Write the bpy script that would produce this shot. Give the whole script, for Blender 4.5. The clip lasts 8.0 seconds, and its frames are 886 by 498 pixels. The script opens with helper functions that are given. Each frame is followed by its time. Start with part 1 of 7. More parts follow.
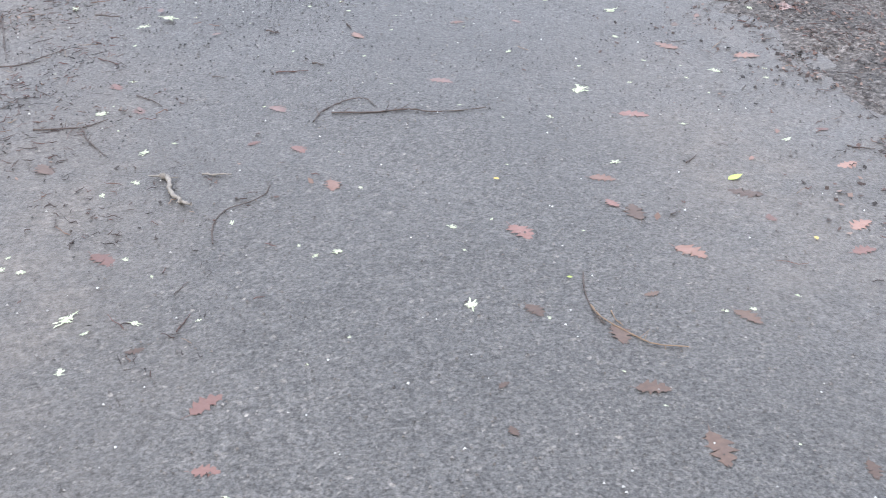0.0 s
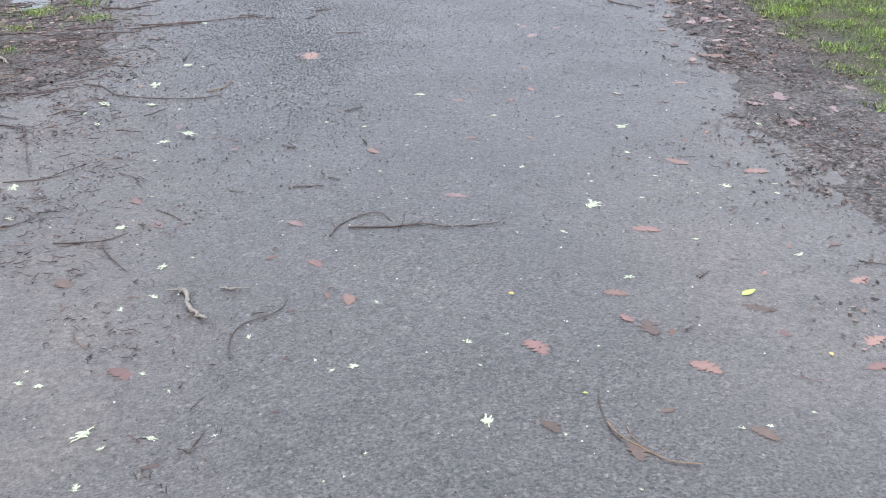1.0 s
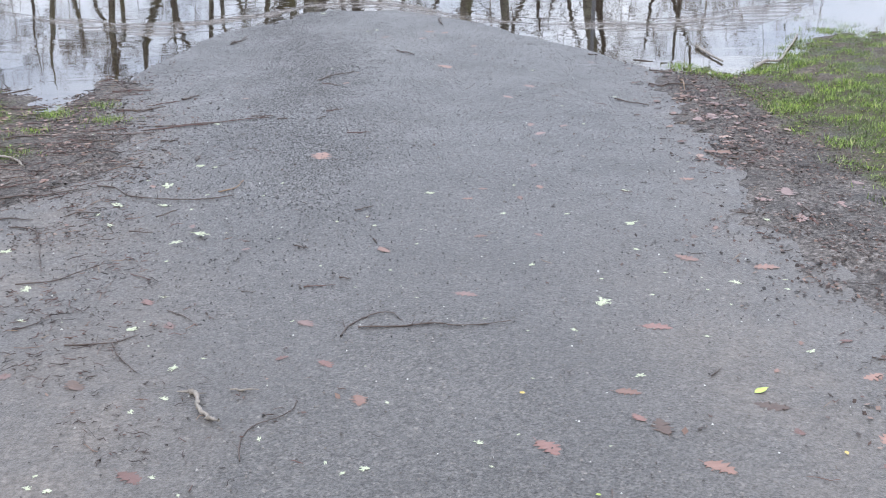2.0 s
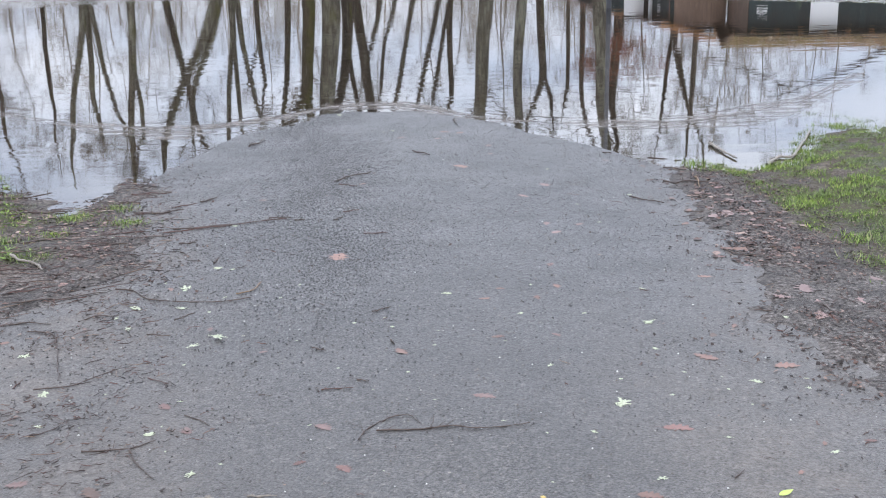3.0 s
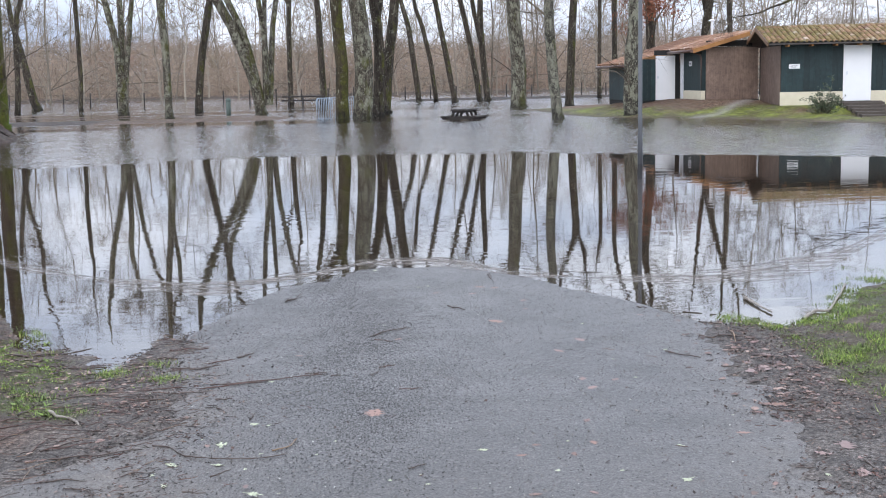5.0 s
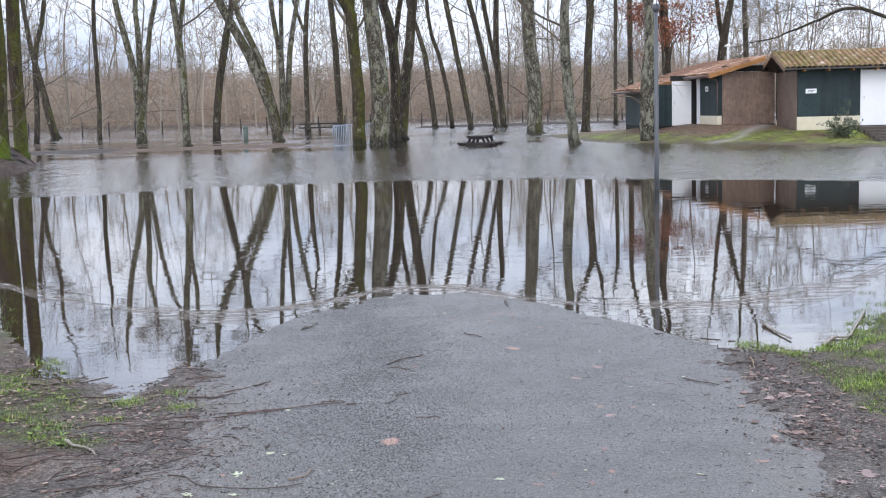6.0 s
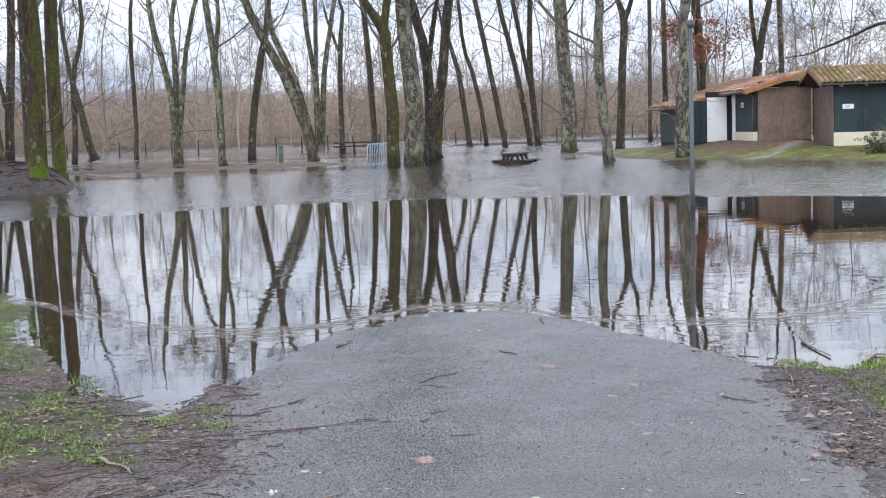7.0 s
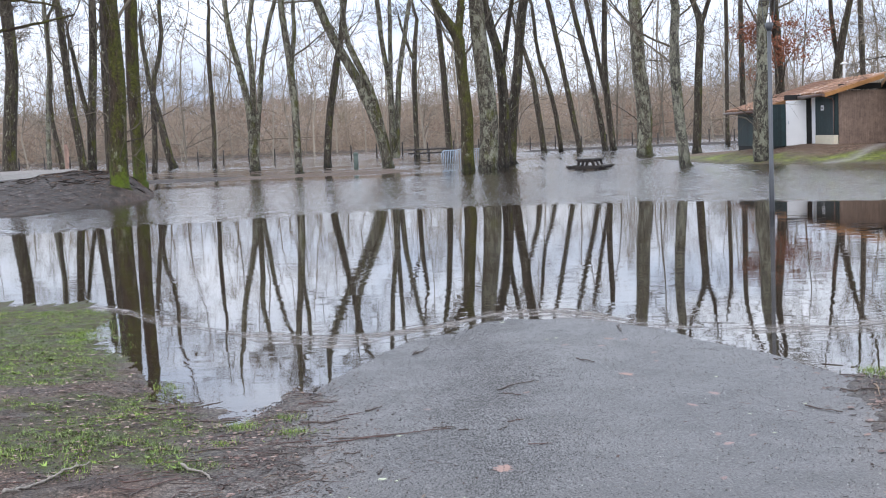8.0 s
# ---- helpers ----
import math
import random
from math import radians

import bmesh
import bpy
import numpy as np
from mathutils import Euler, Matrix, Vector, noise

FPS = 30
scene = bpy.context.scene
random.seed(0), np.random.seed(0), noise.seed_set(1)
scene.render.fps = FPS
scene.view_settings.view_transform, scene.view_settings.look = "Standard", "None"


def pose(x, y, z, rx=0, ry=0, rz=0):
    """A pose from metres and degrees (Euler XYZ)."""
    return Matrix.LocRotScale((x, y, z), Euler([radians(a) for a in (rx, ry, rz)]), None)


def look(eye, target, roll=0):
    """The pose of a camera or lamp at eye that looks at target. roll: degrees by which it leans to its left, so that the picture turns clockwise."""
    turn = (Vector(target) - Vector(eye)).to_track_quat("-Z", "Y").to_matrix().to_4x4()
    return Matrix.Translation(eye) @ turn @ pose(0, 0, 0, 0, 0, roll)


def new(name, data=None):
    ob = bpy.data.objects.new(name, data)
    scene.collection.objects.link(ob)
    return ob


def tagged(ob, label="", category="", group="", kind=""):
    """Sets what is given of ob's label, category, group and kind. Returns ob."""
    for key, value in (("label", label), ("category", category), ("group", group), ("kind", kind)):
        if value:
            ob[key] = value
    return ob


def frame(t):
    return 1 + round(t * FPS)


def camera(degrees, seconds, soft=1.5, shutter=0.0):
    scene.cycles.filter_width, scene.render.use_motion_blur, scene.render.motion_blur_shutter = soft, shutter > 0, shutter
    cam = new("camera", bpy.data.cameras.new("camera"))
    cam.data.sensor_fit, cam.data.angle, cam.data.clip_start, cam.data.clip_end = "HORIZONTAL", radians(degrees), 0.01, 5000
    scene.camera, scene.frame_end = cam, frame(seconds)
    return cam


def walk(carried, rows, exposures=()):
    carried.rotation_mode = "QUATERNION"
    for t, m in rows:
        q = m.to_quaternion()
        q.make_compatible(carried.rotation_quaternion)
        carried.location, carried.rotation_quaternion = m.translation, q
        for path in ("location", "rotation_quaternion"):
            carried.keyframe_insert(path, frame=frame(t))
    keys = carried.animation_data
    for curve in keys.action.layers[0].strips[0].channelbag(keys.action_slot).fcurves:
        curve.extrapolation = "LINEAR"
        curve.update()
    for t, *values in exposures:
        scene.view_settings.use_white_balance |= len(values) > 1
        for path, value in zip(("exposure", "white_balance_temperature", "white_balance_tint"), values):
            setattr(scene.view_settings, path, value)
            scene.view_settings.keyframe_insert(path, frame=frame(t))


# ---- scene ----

# ---------------------------------------------------------------- camera and its walk
cam = camera(40.07, 8.0, soft=1.05)
PATH = [
    (0, look((0.030, -0.036, 1.519), (0.743, 4.271, -0.920), 0.83)),
    (0.5, look((0.022, -0.043, 1.532), (0.729, 4.380, -0.688), 0.86)),
    (1, look((0.014, -0.047, 1.546), (0.710, 4.463, -0.496), 0.70)),
    (1.5, look((0.013, -0.047, 1.559), (0.700, 4.538, -0.313), 0.42)),
    (1.7, look((0.016, -0.048, 1.562), (0.697, 4.570, -0.232), 0.27)),
    (2.8, look((0.015, -0.042, 1.578), (0.650, 4.717, 0.181), -0.56)),
    (3, look((0.013, -0.041, 1.583), (0.636, 4.744, 0.275), -0.73)),
    (3.5, look((0.008, -0.044, 1.585), (0.597, 4.801, 0.500), -0.89)),
    (4, look((0.003, -0.059, 1.591), (0.549, 4.836, 0.734), -1.01)),
    (4.5, look((0.001, -0.084, 1.596), (0.521, 4.837, 0.881), -1.09)),
    (4.7, look((0.001, -0.081, 1.598), (0.519, 4.842, 0.894), -1.14)),
    (6, look((0.008, -0.057, 1.606), (0.452, 4.890, 1.026), -1.50)),
    (6.5, look((0.009, -0.048, 1.600), (0.406, 4.909, 1.077), -1.78)),
    (7, look((0.011, -0.030, 1.597), (0.316, 4.936, 1.095), -1.89)),
    (7.5, look((0.010, -0.012, 1.598), (0.162, 4.962, 1.104), -2.12)),
    (8, look((0.000, 0.000, 1.600), (-0.000, 4.978, 1.135), -2.41)),
]
walk(cam, PATH, [(0, 0.58), (1.0, 0.43), (1.5, 0.39), (3.5, 0.20), (4.5, 0.17), (8, 0.17)])

# ---------------------------------------------------------------- sky, sun, exposure
world = bpy.data.worlds.new("overcast_sky")
scene.world = world
world.use_nodes = True
wn, wl = world.node_tree.nodes, world.node_tree.links
wn.clear()
w_out, w_bg = wn.new("ShaderNodeOutputWorld"), wn.new("ShaderNodeBackground")
w_sky = wn.new("ShaderNodeTexSky")
w_sky.sky_type, w_sky.sun_disc = "NISHITA", False
w_sky.sun_elevation, w_sky.sun_rotation = radians(32), radians(200)
w_sky.dust_density = 4.0
w_gain = wn.new("ShaderNodeMix")
w_gain.data_type, w_gain.blend_type = "RGBA", "MULTIPLY"
w_gain.inputs[0].default_value = 1.0
w_gain.inputs[7].default_value = (0.1, 0.1, 0.1, 1)
w_co, w_map = wn.new("ShaderNodeTexCoord"), wn.new("ShaderNodeMapping")
w_map.inputs["Scale"].default_value = (1.0, 1.0, 2.6)
w_noise = wn.new("ShaderNodeTexNoise")
w_noise.inputs["Scale"].default_value, w_noise.inputs["Detail"].default_value = 5.0, 7.0
w_noise.inputs["Roughness"].default_value = 0.55
w_ramp = wn.new("ShaderNodeValToRGB")
w_ramp.color_ramp.elements[0].position, w_ramp.color_ramp.elements[0].color = 0.36, (0.58, 0.675, 0.88, 1)
w_ramp.color_ramp.elements[1].position, w_ramp.color_ramp.elements[1].color = 0.64, (1.07, 1.13, 1.285, 1)
w_mix = wn.new("ShaderNodeMix")
w_mix.data_type = "RGBA"
w_mix.inputs[0].default_value = 0.88
wl.new(w_co.outputs["Generated"], w_map.inputs["Vector"])
wl.new(w_map.outputs["Vector"], w_noise.inputs["Vector"])
wl.new(w_noise.outputs["Fac"], w_ramp.inputs["Fac"])
wl.new(w_sky.outputs["Color"], w_gain.inputs[6])
wl.new(w_gain.outputs[2], w_mix.inputs[6])
wl.new(w_ramp.outputs["Color"], w_mix.inputs[7])
# an overcast dome: brighter overhead than near the horizon
w_xyz, w_dome, w_lift = wn.new("ShaderNodeSeparateXYZ"), wn.new("ShaderNodeValToRGB"), wn.new("ShaderNodeMix")
w_dome.color_ramp.elements[0].color = (0.50, 0.50, 0.50, 1)
w_dome.color_ramp.elements[1].color = (1.08, 1.08, 1.08, 1)
for place, value in ((0.07, 0.59), (0.16, 0.85), (0.36, 0.97)):
    w_dome.color_ramp.elements.new(place).color = (value, value, value, 1)
w_lift.data_type, w_lift.blend_type = "RGBA", "MULTIPLY"
w_lift.inputs[0].default_value = 1.0
wl.new(w_co.outputs["Generated"], w_xyz.inputs[0])
wl.new(w_xyz.outputs[2], w_dome.inputs["Fac"])
wl.new(w_mix.outputs[2], w_lift.inputs[6])
wl.new(w_dome.outputs["Color"], w_lift.inputs[7])
wl.new(w_lift.outputs[2], w_bg.inputs["Color"])
wl.new(w_bg.outputs["Background"], w_out.inputs["Surface"])
w_bg.inputs["Strength"].default_value = 2.0

sun = new("sun", bpy.data.lights.new("sun", "SUN"))
sun.data.energy, sun.data.angle, sun.data.color = 0.7, radians(25), (1.0, 0.98, 0.95)
sun.matrix_world = look((0, 0, 60), (20, 55, 0))

# ---------------------------------------------------------------- materials
class Mat:
    """A node material under construction."""

    def __init__(self, name, rough=0.7, metal=0.0, spec=0.5):
        self.m = bpy.data.materials.new(name)
        self.m.use_nodes = True
        self.n, self.l = self.m.node_tree.nodes, self.m.node_tree.links
        self.b = self.n["Principled BSDF"]
        self.b.inputs["Roughness"].default_value = rough
        self.b.inputs["Metallic"].default_value = metal
        self.b.inputs["Specular IOR Level"].default_value = spec
        self.geo = self.n.new("ShaderNodeNewGeometry")
        self.pos = self.geo.outputs["Position"]

    def put(self, value, socket):
        if isinstance(value, (int, float)):
            socket.default_value = value
        elif isinstance(value, (tuple, list)):
            socket.default_value = (*value, 1.0)[: len(socket.default_value)]
        else:
            self.l.new(value, socket)

    def scaled(self, sx, sy, sz, source=None):
        node = self.n.new("ShaderNodeMapping")
        node.inputs["Scale"].default_value = (sx, sy, sz)
        self.l.new(source or self.pos, node.inputs["Vector"])
        return node.outputs["Vector"]

    def noise(self, scale, detail=4.0, rough=0.55, vec=None, dist=0.0):
        node = self.n.new("ShaderNodeTexNoise")
        node.inputs["Scale"].default_value, node.inputs["Detail"].default_value = scale, detail
        node.inputs["Roughness"].default_value, node.inputs["Distortion"].default_value = rough, dist
        self.l.new(vec or self.pos, node.inputs["Vector"])
        return node.outputs["Fac"]

    def cells(self, scale, vec=None, out="Color", feature="F1", rand=1.0):
        node = self.n.new("ShaderNodeTexVoronoi")
        node.feature = feature
        node.inputs["Scale"].default_value = scale
        node.inputs["Randomness"].default_value = rand
        self.l.new(vec or self.pos, node.inputs["Vector"])
        return node.outputs[out]

    def ramp(self, value, *stops):
        node = self.n.new("ShaderNodeValToRGB")
        ramp = node.color_ramp
        while len(ramp.elements) < len(stops):
            ramp.elements.new(0.5)
        for e, (p, c) in zip(ramp.elements, stops):
            e.position = p
            e.color = (c, c, c, 1) if isinstance(c, (int, float)) else (*c, 1)
        self.l.new(value, node.inputs["Fac"])
        return node.outputs["Color"]

    def mix(self, fac, a, b, blend="MIX"):
        node = self.n.new("ShaderNodeMix")
        node.data_type, node.blend_type = "RGBA", blend
        self.put(fac, node.inputs[0]), self.put(a, node.inputs[6]), self.put(b, node.inputs[7])
        return node.outputs[2]

    def math(self, op, a, b=0.0, clamp=False):
        node = self.n.new("ShaderNodeMath")
        node.operation, node.use_clamp = op, clamp
        self.put(a, node.inputs[0]), self.put(b, node.inputs[1])
        return node.outputs[0]

    def split(self, vec=None):
        node = self.n.new("ShaderNodeSeparateXYZ")
        self.l.new(vec or self.pos, node.inputs[0])
        return node.outputs

    def attr(self, name):
        node = self.n.new("ShaderNodeAttribute")
        node.attribute_name = name
        return node.outputs["Fac"]

    def rand(self):
        return self.n.new("ShaderNodeObjectInfo").outputs["Random"]

    def island(self):
        return self.geo.outputs["Random Per Island"]

    def bump(self, height, strength=0.3, dist=0.01, after=None):
        node = self.n.new("ShaderNodeBump")
        self.put(strength, node.inputs["Strength"])
        node.inputs["Distance"].default_value = dist
        self.l.new(height, node.inputs["Height"])
        if after is not None:
            self.l.new(after, node.inputs["Normal"])
        return node.outputs["Normal"]

    def done(self, color=None, normal=None, rough=None):
        if color is not None:
            self.put(color, self.b.inputs["Base Color"])
        if normal is not None:
            self.l.new(normal, self.b.inputs["Normal"])
        if rough is not None:
            self.put(rough, self.b.inputs["Roughness"])
        return self.m


def make_asphalt():
    m = Mat("wet_asphalt", 0.4, spec=0.5)
    # stone chips of two sizes, each with its own grey, bound in dark tar
    tones = ((0.0, (0.027, 0.025, 0.024)), (0.3, (0.045, 0.043, 0.041)), (0.6, (0.063, 0.060, 0.058)), (0.85, (0.090, 0.085, 0.080)), (0.96, (0.152, 0.140, 0.126)), (1.0, (0.32, 0.295, 0.265)))
    small, large = m.ramp(m.cells(150.0), *tones), m.ramp(m.cells(88.0), *tones)
    col = m.mix(m.ramp(m.noise(34.0, 4.0, 0.7), (0.42, 0.0), (0.58, 1.0)), small, large)
    col = m.mix(1.0, col, m.ramp(m.noise(105.0, 4.0, 0.8), (0.35, 0.50), (0.5, 1.0), (0.65, 1.52)), "MULTIPLY")
    col = m.mix(1.0, col, m.ramp(m.noise(28.0, 5.0, 0.75), (0.32, 0.70), (0.5, 1.0), (0.68, 1.28)), "MULTIPLY")
    col = m.mix(1.0, col, m.ramp(m.noise(0.9, 5.0, 0.6), (0.3, 0.82), (0.7, 1.30)), "MULTIPLY")
    # ravelled surface: shade between proud stones and their bright tops painted as stretched grain
    rut, worn = m.attr("rut"), m.attr("worn")
    relief = m.noise(1.0, 5.0, 0.85, m.scaled(92.0, 30.0, 1.0))
    rough_patch = m.math("MULTIPLY", rut, m.ramp(m.noise(2.6, 5.0, 0.7), (0.34, 0.35), (0.56, 1.0)))
    depth = m.math("ADD", m.math("MULTIPLY", worn, 0.40), m.math("MULTIPLY", rough_patch, 0.75), True)
    col = m.mix(depth, col, m.mix(1.0, col, m.ramp(relief, (0.42, 0.05), (0.49, 0.60), (0.56, 1.8)), "MULTIPLY"))
    # scattered pale stones, their glints put into the colour
    glint = m.ramp(m.cells(64.0, vec=m.scaled(1.0, 0.6, 1.0)), (0.90, 0.0), (0.94, 1.0))
    col = m.mix(m.math("MULTIPLY", m.math("MULTIPLY", glint, worn), 0.5), col, (0.24, 0.235, 0.225))
    # slightly warmer tint at the near end, fading out down the path
    col = m.mix(worn, m.mix(1.0, col, (1.06, 1.01, 0.945), "MULTIPLY"), col)
    # fine brown silt washed over the edges of the path
    silt = m.math("MULTIPLY", m.attr("silt"), m.ramp(m.noise(3.2, 6.0, 0.65), (0.35, 0.25), (0.62, 1.0)), True)
    col = m.mix(m.math("MULTIPLY", silt, 0.75), col, m.ramp(m.noise(46.0, 7.0, 0.8), (0.3, (0.050, 0.042, 0.036)), (0.5, (0.160, 0.139, 0.120)), (0.7, (0.34, 0.30, 0.262))))
    h = m.math("ADD", m.math("MULTIPLY", m.cells(120.0, out="Distance"), -0.8), m.math("MULTIPLY", m.noise(42.0, 6.0, 0.75), 1.7))
    nor = m.bump(h, 0.5, 0.006)
    nor = m.bump(relief, m.math("MULTIPLY", depth, 0.2), 0.010, nor)
    wet = m.ramp(m.noise(1.7, 4.0), (0.3, 0.32), (0.7, 0.48))
    # water films the stones; the pits between them are dull
    film = m.ramp(m.noise(105.0, 4.0, 0.8), (0.37, 0.33), (0.5, 0.65), (0.63, 1.0))
    film = m.mix(depth, film, m.mix(1.0, film, m.ramp(relief, (0.42, 0.04), (0.49, 0.60), (0.56, 1.6)), "MULTIPLY"))
    film = m.math("MULTIPLY", film, m.math("SUBTRACT", 1.0, m.math("MULTIPLY", silt, 0.45)))
    m.l.new(film, m.b.inputs["Specular IOR Level"])
    return m.done(col, nor, m.mix(silt, wet, (0.55, 0.55, 0.55)))


def make_ground():
    m = Mat("verge_soil", 0.7, spec=0.16)
    soil = m.ramp(m.noise(9.0, 9.0, 0.75), (0.30, (0.018, 0.014, 0.011)), (0.5, (0.098, 0.076, 0.062)), (0.68, (0.25, 0.205, 0.172)))
    chip = m.cells(110.0, out="Color")
    soil = m.mix(0.55, soil, m.ramp(chip, (0.1, (0.016, 0.012, 0.010)), (0.6, (0.060, 0.047, 0.038)), (0.95, (0.16, 0.135, 0.112))))
    soil = m.mix(m.ramp(m.noise(2.2, 5.0), (0.45, 0.0), (0.7, 0.6)), soil, m.ramp(m.cells(75.0, out="Color"), (0.2, (0.030, 0.018, 0.013)), (0.6, (0.085, 0.045, 0.033)), (0.95, (0.19, 0.12, 0.09))))
    silt = m.ramp(m.noise(40.0, 6.0, 0.75), (0.3, (0.040, 0.035, 0.031)), (0.5, (0.100, 0.089, 0.081)), (0.7, (0.20, 0.182, 0.168)))
    soil = m.mix(m.math("MULTIPLY", m.attr("silt"), 0.9), soil, silt)
    # crumbs, clods and rotten scraps
    crumbs = m.ramp(m.noise(48.0, 8.0, 0.85), (0.38, 0.30), (0.5, 1.0), (0.62, 2.0))
    soil = m.mix(1.0, soil, crumbs, "MULTIPLY")
    soil = m.mix(1.0, soil, m.ramp(m.noise(3.0, 6.0, 0.7), (0.36, 0.62), (0.62, 1.4)), "MULTIPLY")
    turf = m.ramp(m.noise(60.0, 7.0, 0.8), (0.32, (0.014, 0.014, 0.006)), (0.5, (0.060, 0.078, 0.020)), (0.68, (0.17, 0.21, 0.055)))
    turf = m.mix(m.ramp(m.noise(11.0, 8.0, 0.8), (0.42, 0.9), (0.53, 0.0)), turf, m.ramp(m.noise(40.0, 5.0, 0.75), (0.36, (0.018, 0.013, 0.010)), (0.64, (0.085, 0.058, 0.042))))
    fac = m.math("MULTIPLY", m.attr("grass"), m.ramp(m.noise(24.0, 6.0, 0.8), (0.40, 0.0), (0.53, 0.95)), True)
    col = m.mix(fac, soil, turf)
    moss = m.ramp(m.noise(0.9, 6.0, 0.7), (0.36, (0.080, 0.058, 0.028)), (0.46, (0.105, 0.112, 0.028)), (0.58, (0.160, 0.186, 0.036)), (0.72, (0.21, 0.245, 0.050)))
    moss = m.mix(1.0, moss, m.ramp(m.noise(5.0, 7.0, 0.8), (0.36, 0.5), (0.62, 1.45)), "MULTIPLY")
    col = m.mix(m.math("MULTIPLY", m.attr("lawn"), m.ramp(m.noise(0.55, 5.0, 0.65), (0.32, 0.2), (0.44, 1.0)), True), col, moss)
    col = m.mix(m.math("MULTIPLY", m.attr("litter"), m.ramp(m.noise(1.2, 6.0, 0.7), (0.3, 0.4), (0.5, 1.0))), col, m.ramp(m.noise(7.0, 8.0, 0.8), (0.34, (0.050, 0.031, 0.021)), (0.5, (0.13, 0.082, 0.057)), (0.66, (0.25, 0.170, 0.125))))
    col = m.mix(m.math("MULTIPLY", m.attr("mud"), 0.85), col, m.ramp(m.noise(6.0, 7.0, 0.7), (0.3, (0.012, 0.011, 0.010)), (0.5, (0.040, 0.036, 0.034)), (0.6, (0.085, 0.064, 0.052)), (0.72, (0.11, 0.098, 0.085))))
    gravel = m.ramp(m.noise(30.0, 4.0), (0.3, (0.20, 0.187, 0.172)), (0.7, (0.38, 0.36, 0.33)))
    col = m.mix(m.attr("gravel"), col, gravel)
    h = m.math("ADD", m.noise(22.0, 8.0, 0.7), m.math("MULTIPLY", m.cells(110.0, out="Distance"), -0.35))
    nor = m.bump(h, 0.8, 0.025)
    return m.done(col, nor, m.ramp(m.noise(3.0), (0.3, 0.5), (0.7, 0.85)))


def make_water():
    m = Mat("flood_water")
    n, l = m.n, m.l
    xyz = m.split()
    edge = m.math("ADD", xyz[1], m.math("MULTIPLY", m.math("MULTIPLY", xyz[0], xyz[0]), 0.042))
    edge = m.math("ADD", edge, m.math("MULTIPLY", m.noise(0.35, 3.0), 2.6))
    wind = m.ramp(m.math("MULTIPLY", m.math("SUBTRACT", edge, 30.2), 0.9, True), (0.0, 0.0), (1.0, 1.0))
    gust = m.ramp(m.noise(1.0, 4.0, 0.55, vec=m.scaled(0.05, 0.15, 1)), (0.36, 0.15), (0.56, 1.0))
    far = m.ramp(m.math("MULTIPLY", m.math("SUBTRACT", xyz[1], 45.0), 0.03, True), (0.0, 1.0), (1.0, 1.25))
    gust = m.math("MAXIMUM", gust, m.ramp(m.math("MULTIPLY", m.math("SUBTRACT", xyz[1], 40.0), 0.07, True), (0.0, 0.85), (1.0, 0.0)))
    gust = m.math("MAXIMUM", gust, m.ramp(m.math("MULTIPLY", m.math("SUBTRACT", xyz[1], 96.0), 0.1, True), (0.0, 0.0), (1.0, 0.95)))
    wind = m.math("MULTIPLY", m.math("MULTIPLY", wind, gust), far)
    # the wood shelters the left part
    wind = m.math("MULTIPLY", wind, m.ramp(m.math("MULTIPLY", m.math("ADD", xyz[0], 12.0), 0.05, True), (0.0, 0.30), (0.76, 0.42), (1.0, 1.0)))
    wind = m.math("MAXIMUM", wind, m.math("MULTIPLY", gust, m.ramp(m.math("MULTIPLY", m.math("SUBTRACT", xyz[1], 54.0), 0.2, True), (0.0, 0.0), (1.0, 0.5))))
    wind = m.math("MAXIMUM", wind, m.ramp(m.math("MULTIPLY", m.math("SUBTRACT", xyz[1], 108.0), 0.1, True), (0.0, 0.0), (1.0, 1.0)))
    waves = m.math("ADD", m.math("MULTIPLY", m.noise(1.0, 4.0, 0.6, m.scaled(2.6, 1.1, 1), 0.3), 1.9), m.math("MULTIPLY", m.noise(1.0, 2.0, 0.5, m.scaled(7.0, 2.2, 1)), 1.3))
    # a constant tilt towards the near shore, added so ruffled water mirrors brighter sky
    waves = m.math("ADD", waves, m.math("MULTIPLY", xyz[1], 1.0))
    calm = m.noise(1.0, 3.0, 0.5, m.scaled(1.1, 3.2, 1), 0.3)
    nor = m.bump(waves, m.math("MULTIPLY", wind, 0.8), 0.06)
    nor = m.bump(calm, 0.075, 0.02, nor)
    gloss, clear, mixer, fres = n.new("ShaderNodeBsdfGlossy"), n.new("ShaderNodeBsdfTransparent"), n.new("ShaderNodeMixShader"), n.new("ShaderNodeFresnel")
    gloss.inputs["Roughness"].default_value = 0.015
    gloss.inputs["Color"].default_value = (0.97, 0.97, 0.97, 1)
    clear.inputs["Color"].default_value = (0.62, 0.50, 0.36, 1)
    fres.inputs["IOR"].default_value = 1.5
    l.new(nor, gloss.inputs["Normal"]), l.new(nor, fres.inputs["Normal"])
    l.new(fres.outputs[0], mixer.inputs[0])
    # silt hanging in the water
    body, milk = n.new("ShaderNodeBsdfDiffuse"), n.new("ShaderNodeMixShader")
    body.inputs["Color"].default_value = (0.17, 0.14, 0.115, 1)
    milk.inputs[0].default_value = 0.09
    l.new(clear.outputs[0], milk.inputs[1]), l.new(body.outputs[0], milk.inputs[2])
    l.new(milk.outputs[0], mixer.inputs[1]), l.new(gloss.outputs[0], mixer.inputs[2])
    n.remove(m.b)
    l.new(mixer.outputs[0], n["Material Output"].inputs["Surface"])
    return m.m


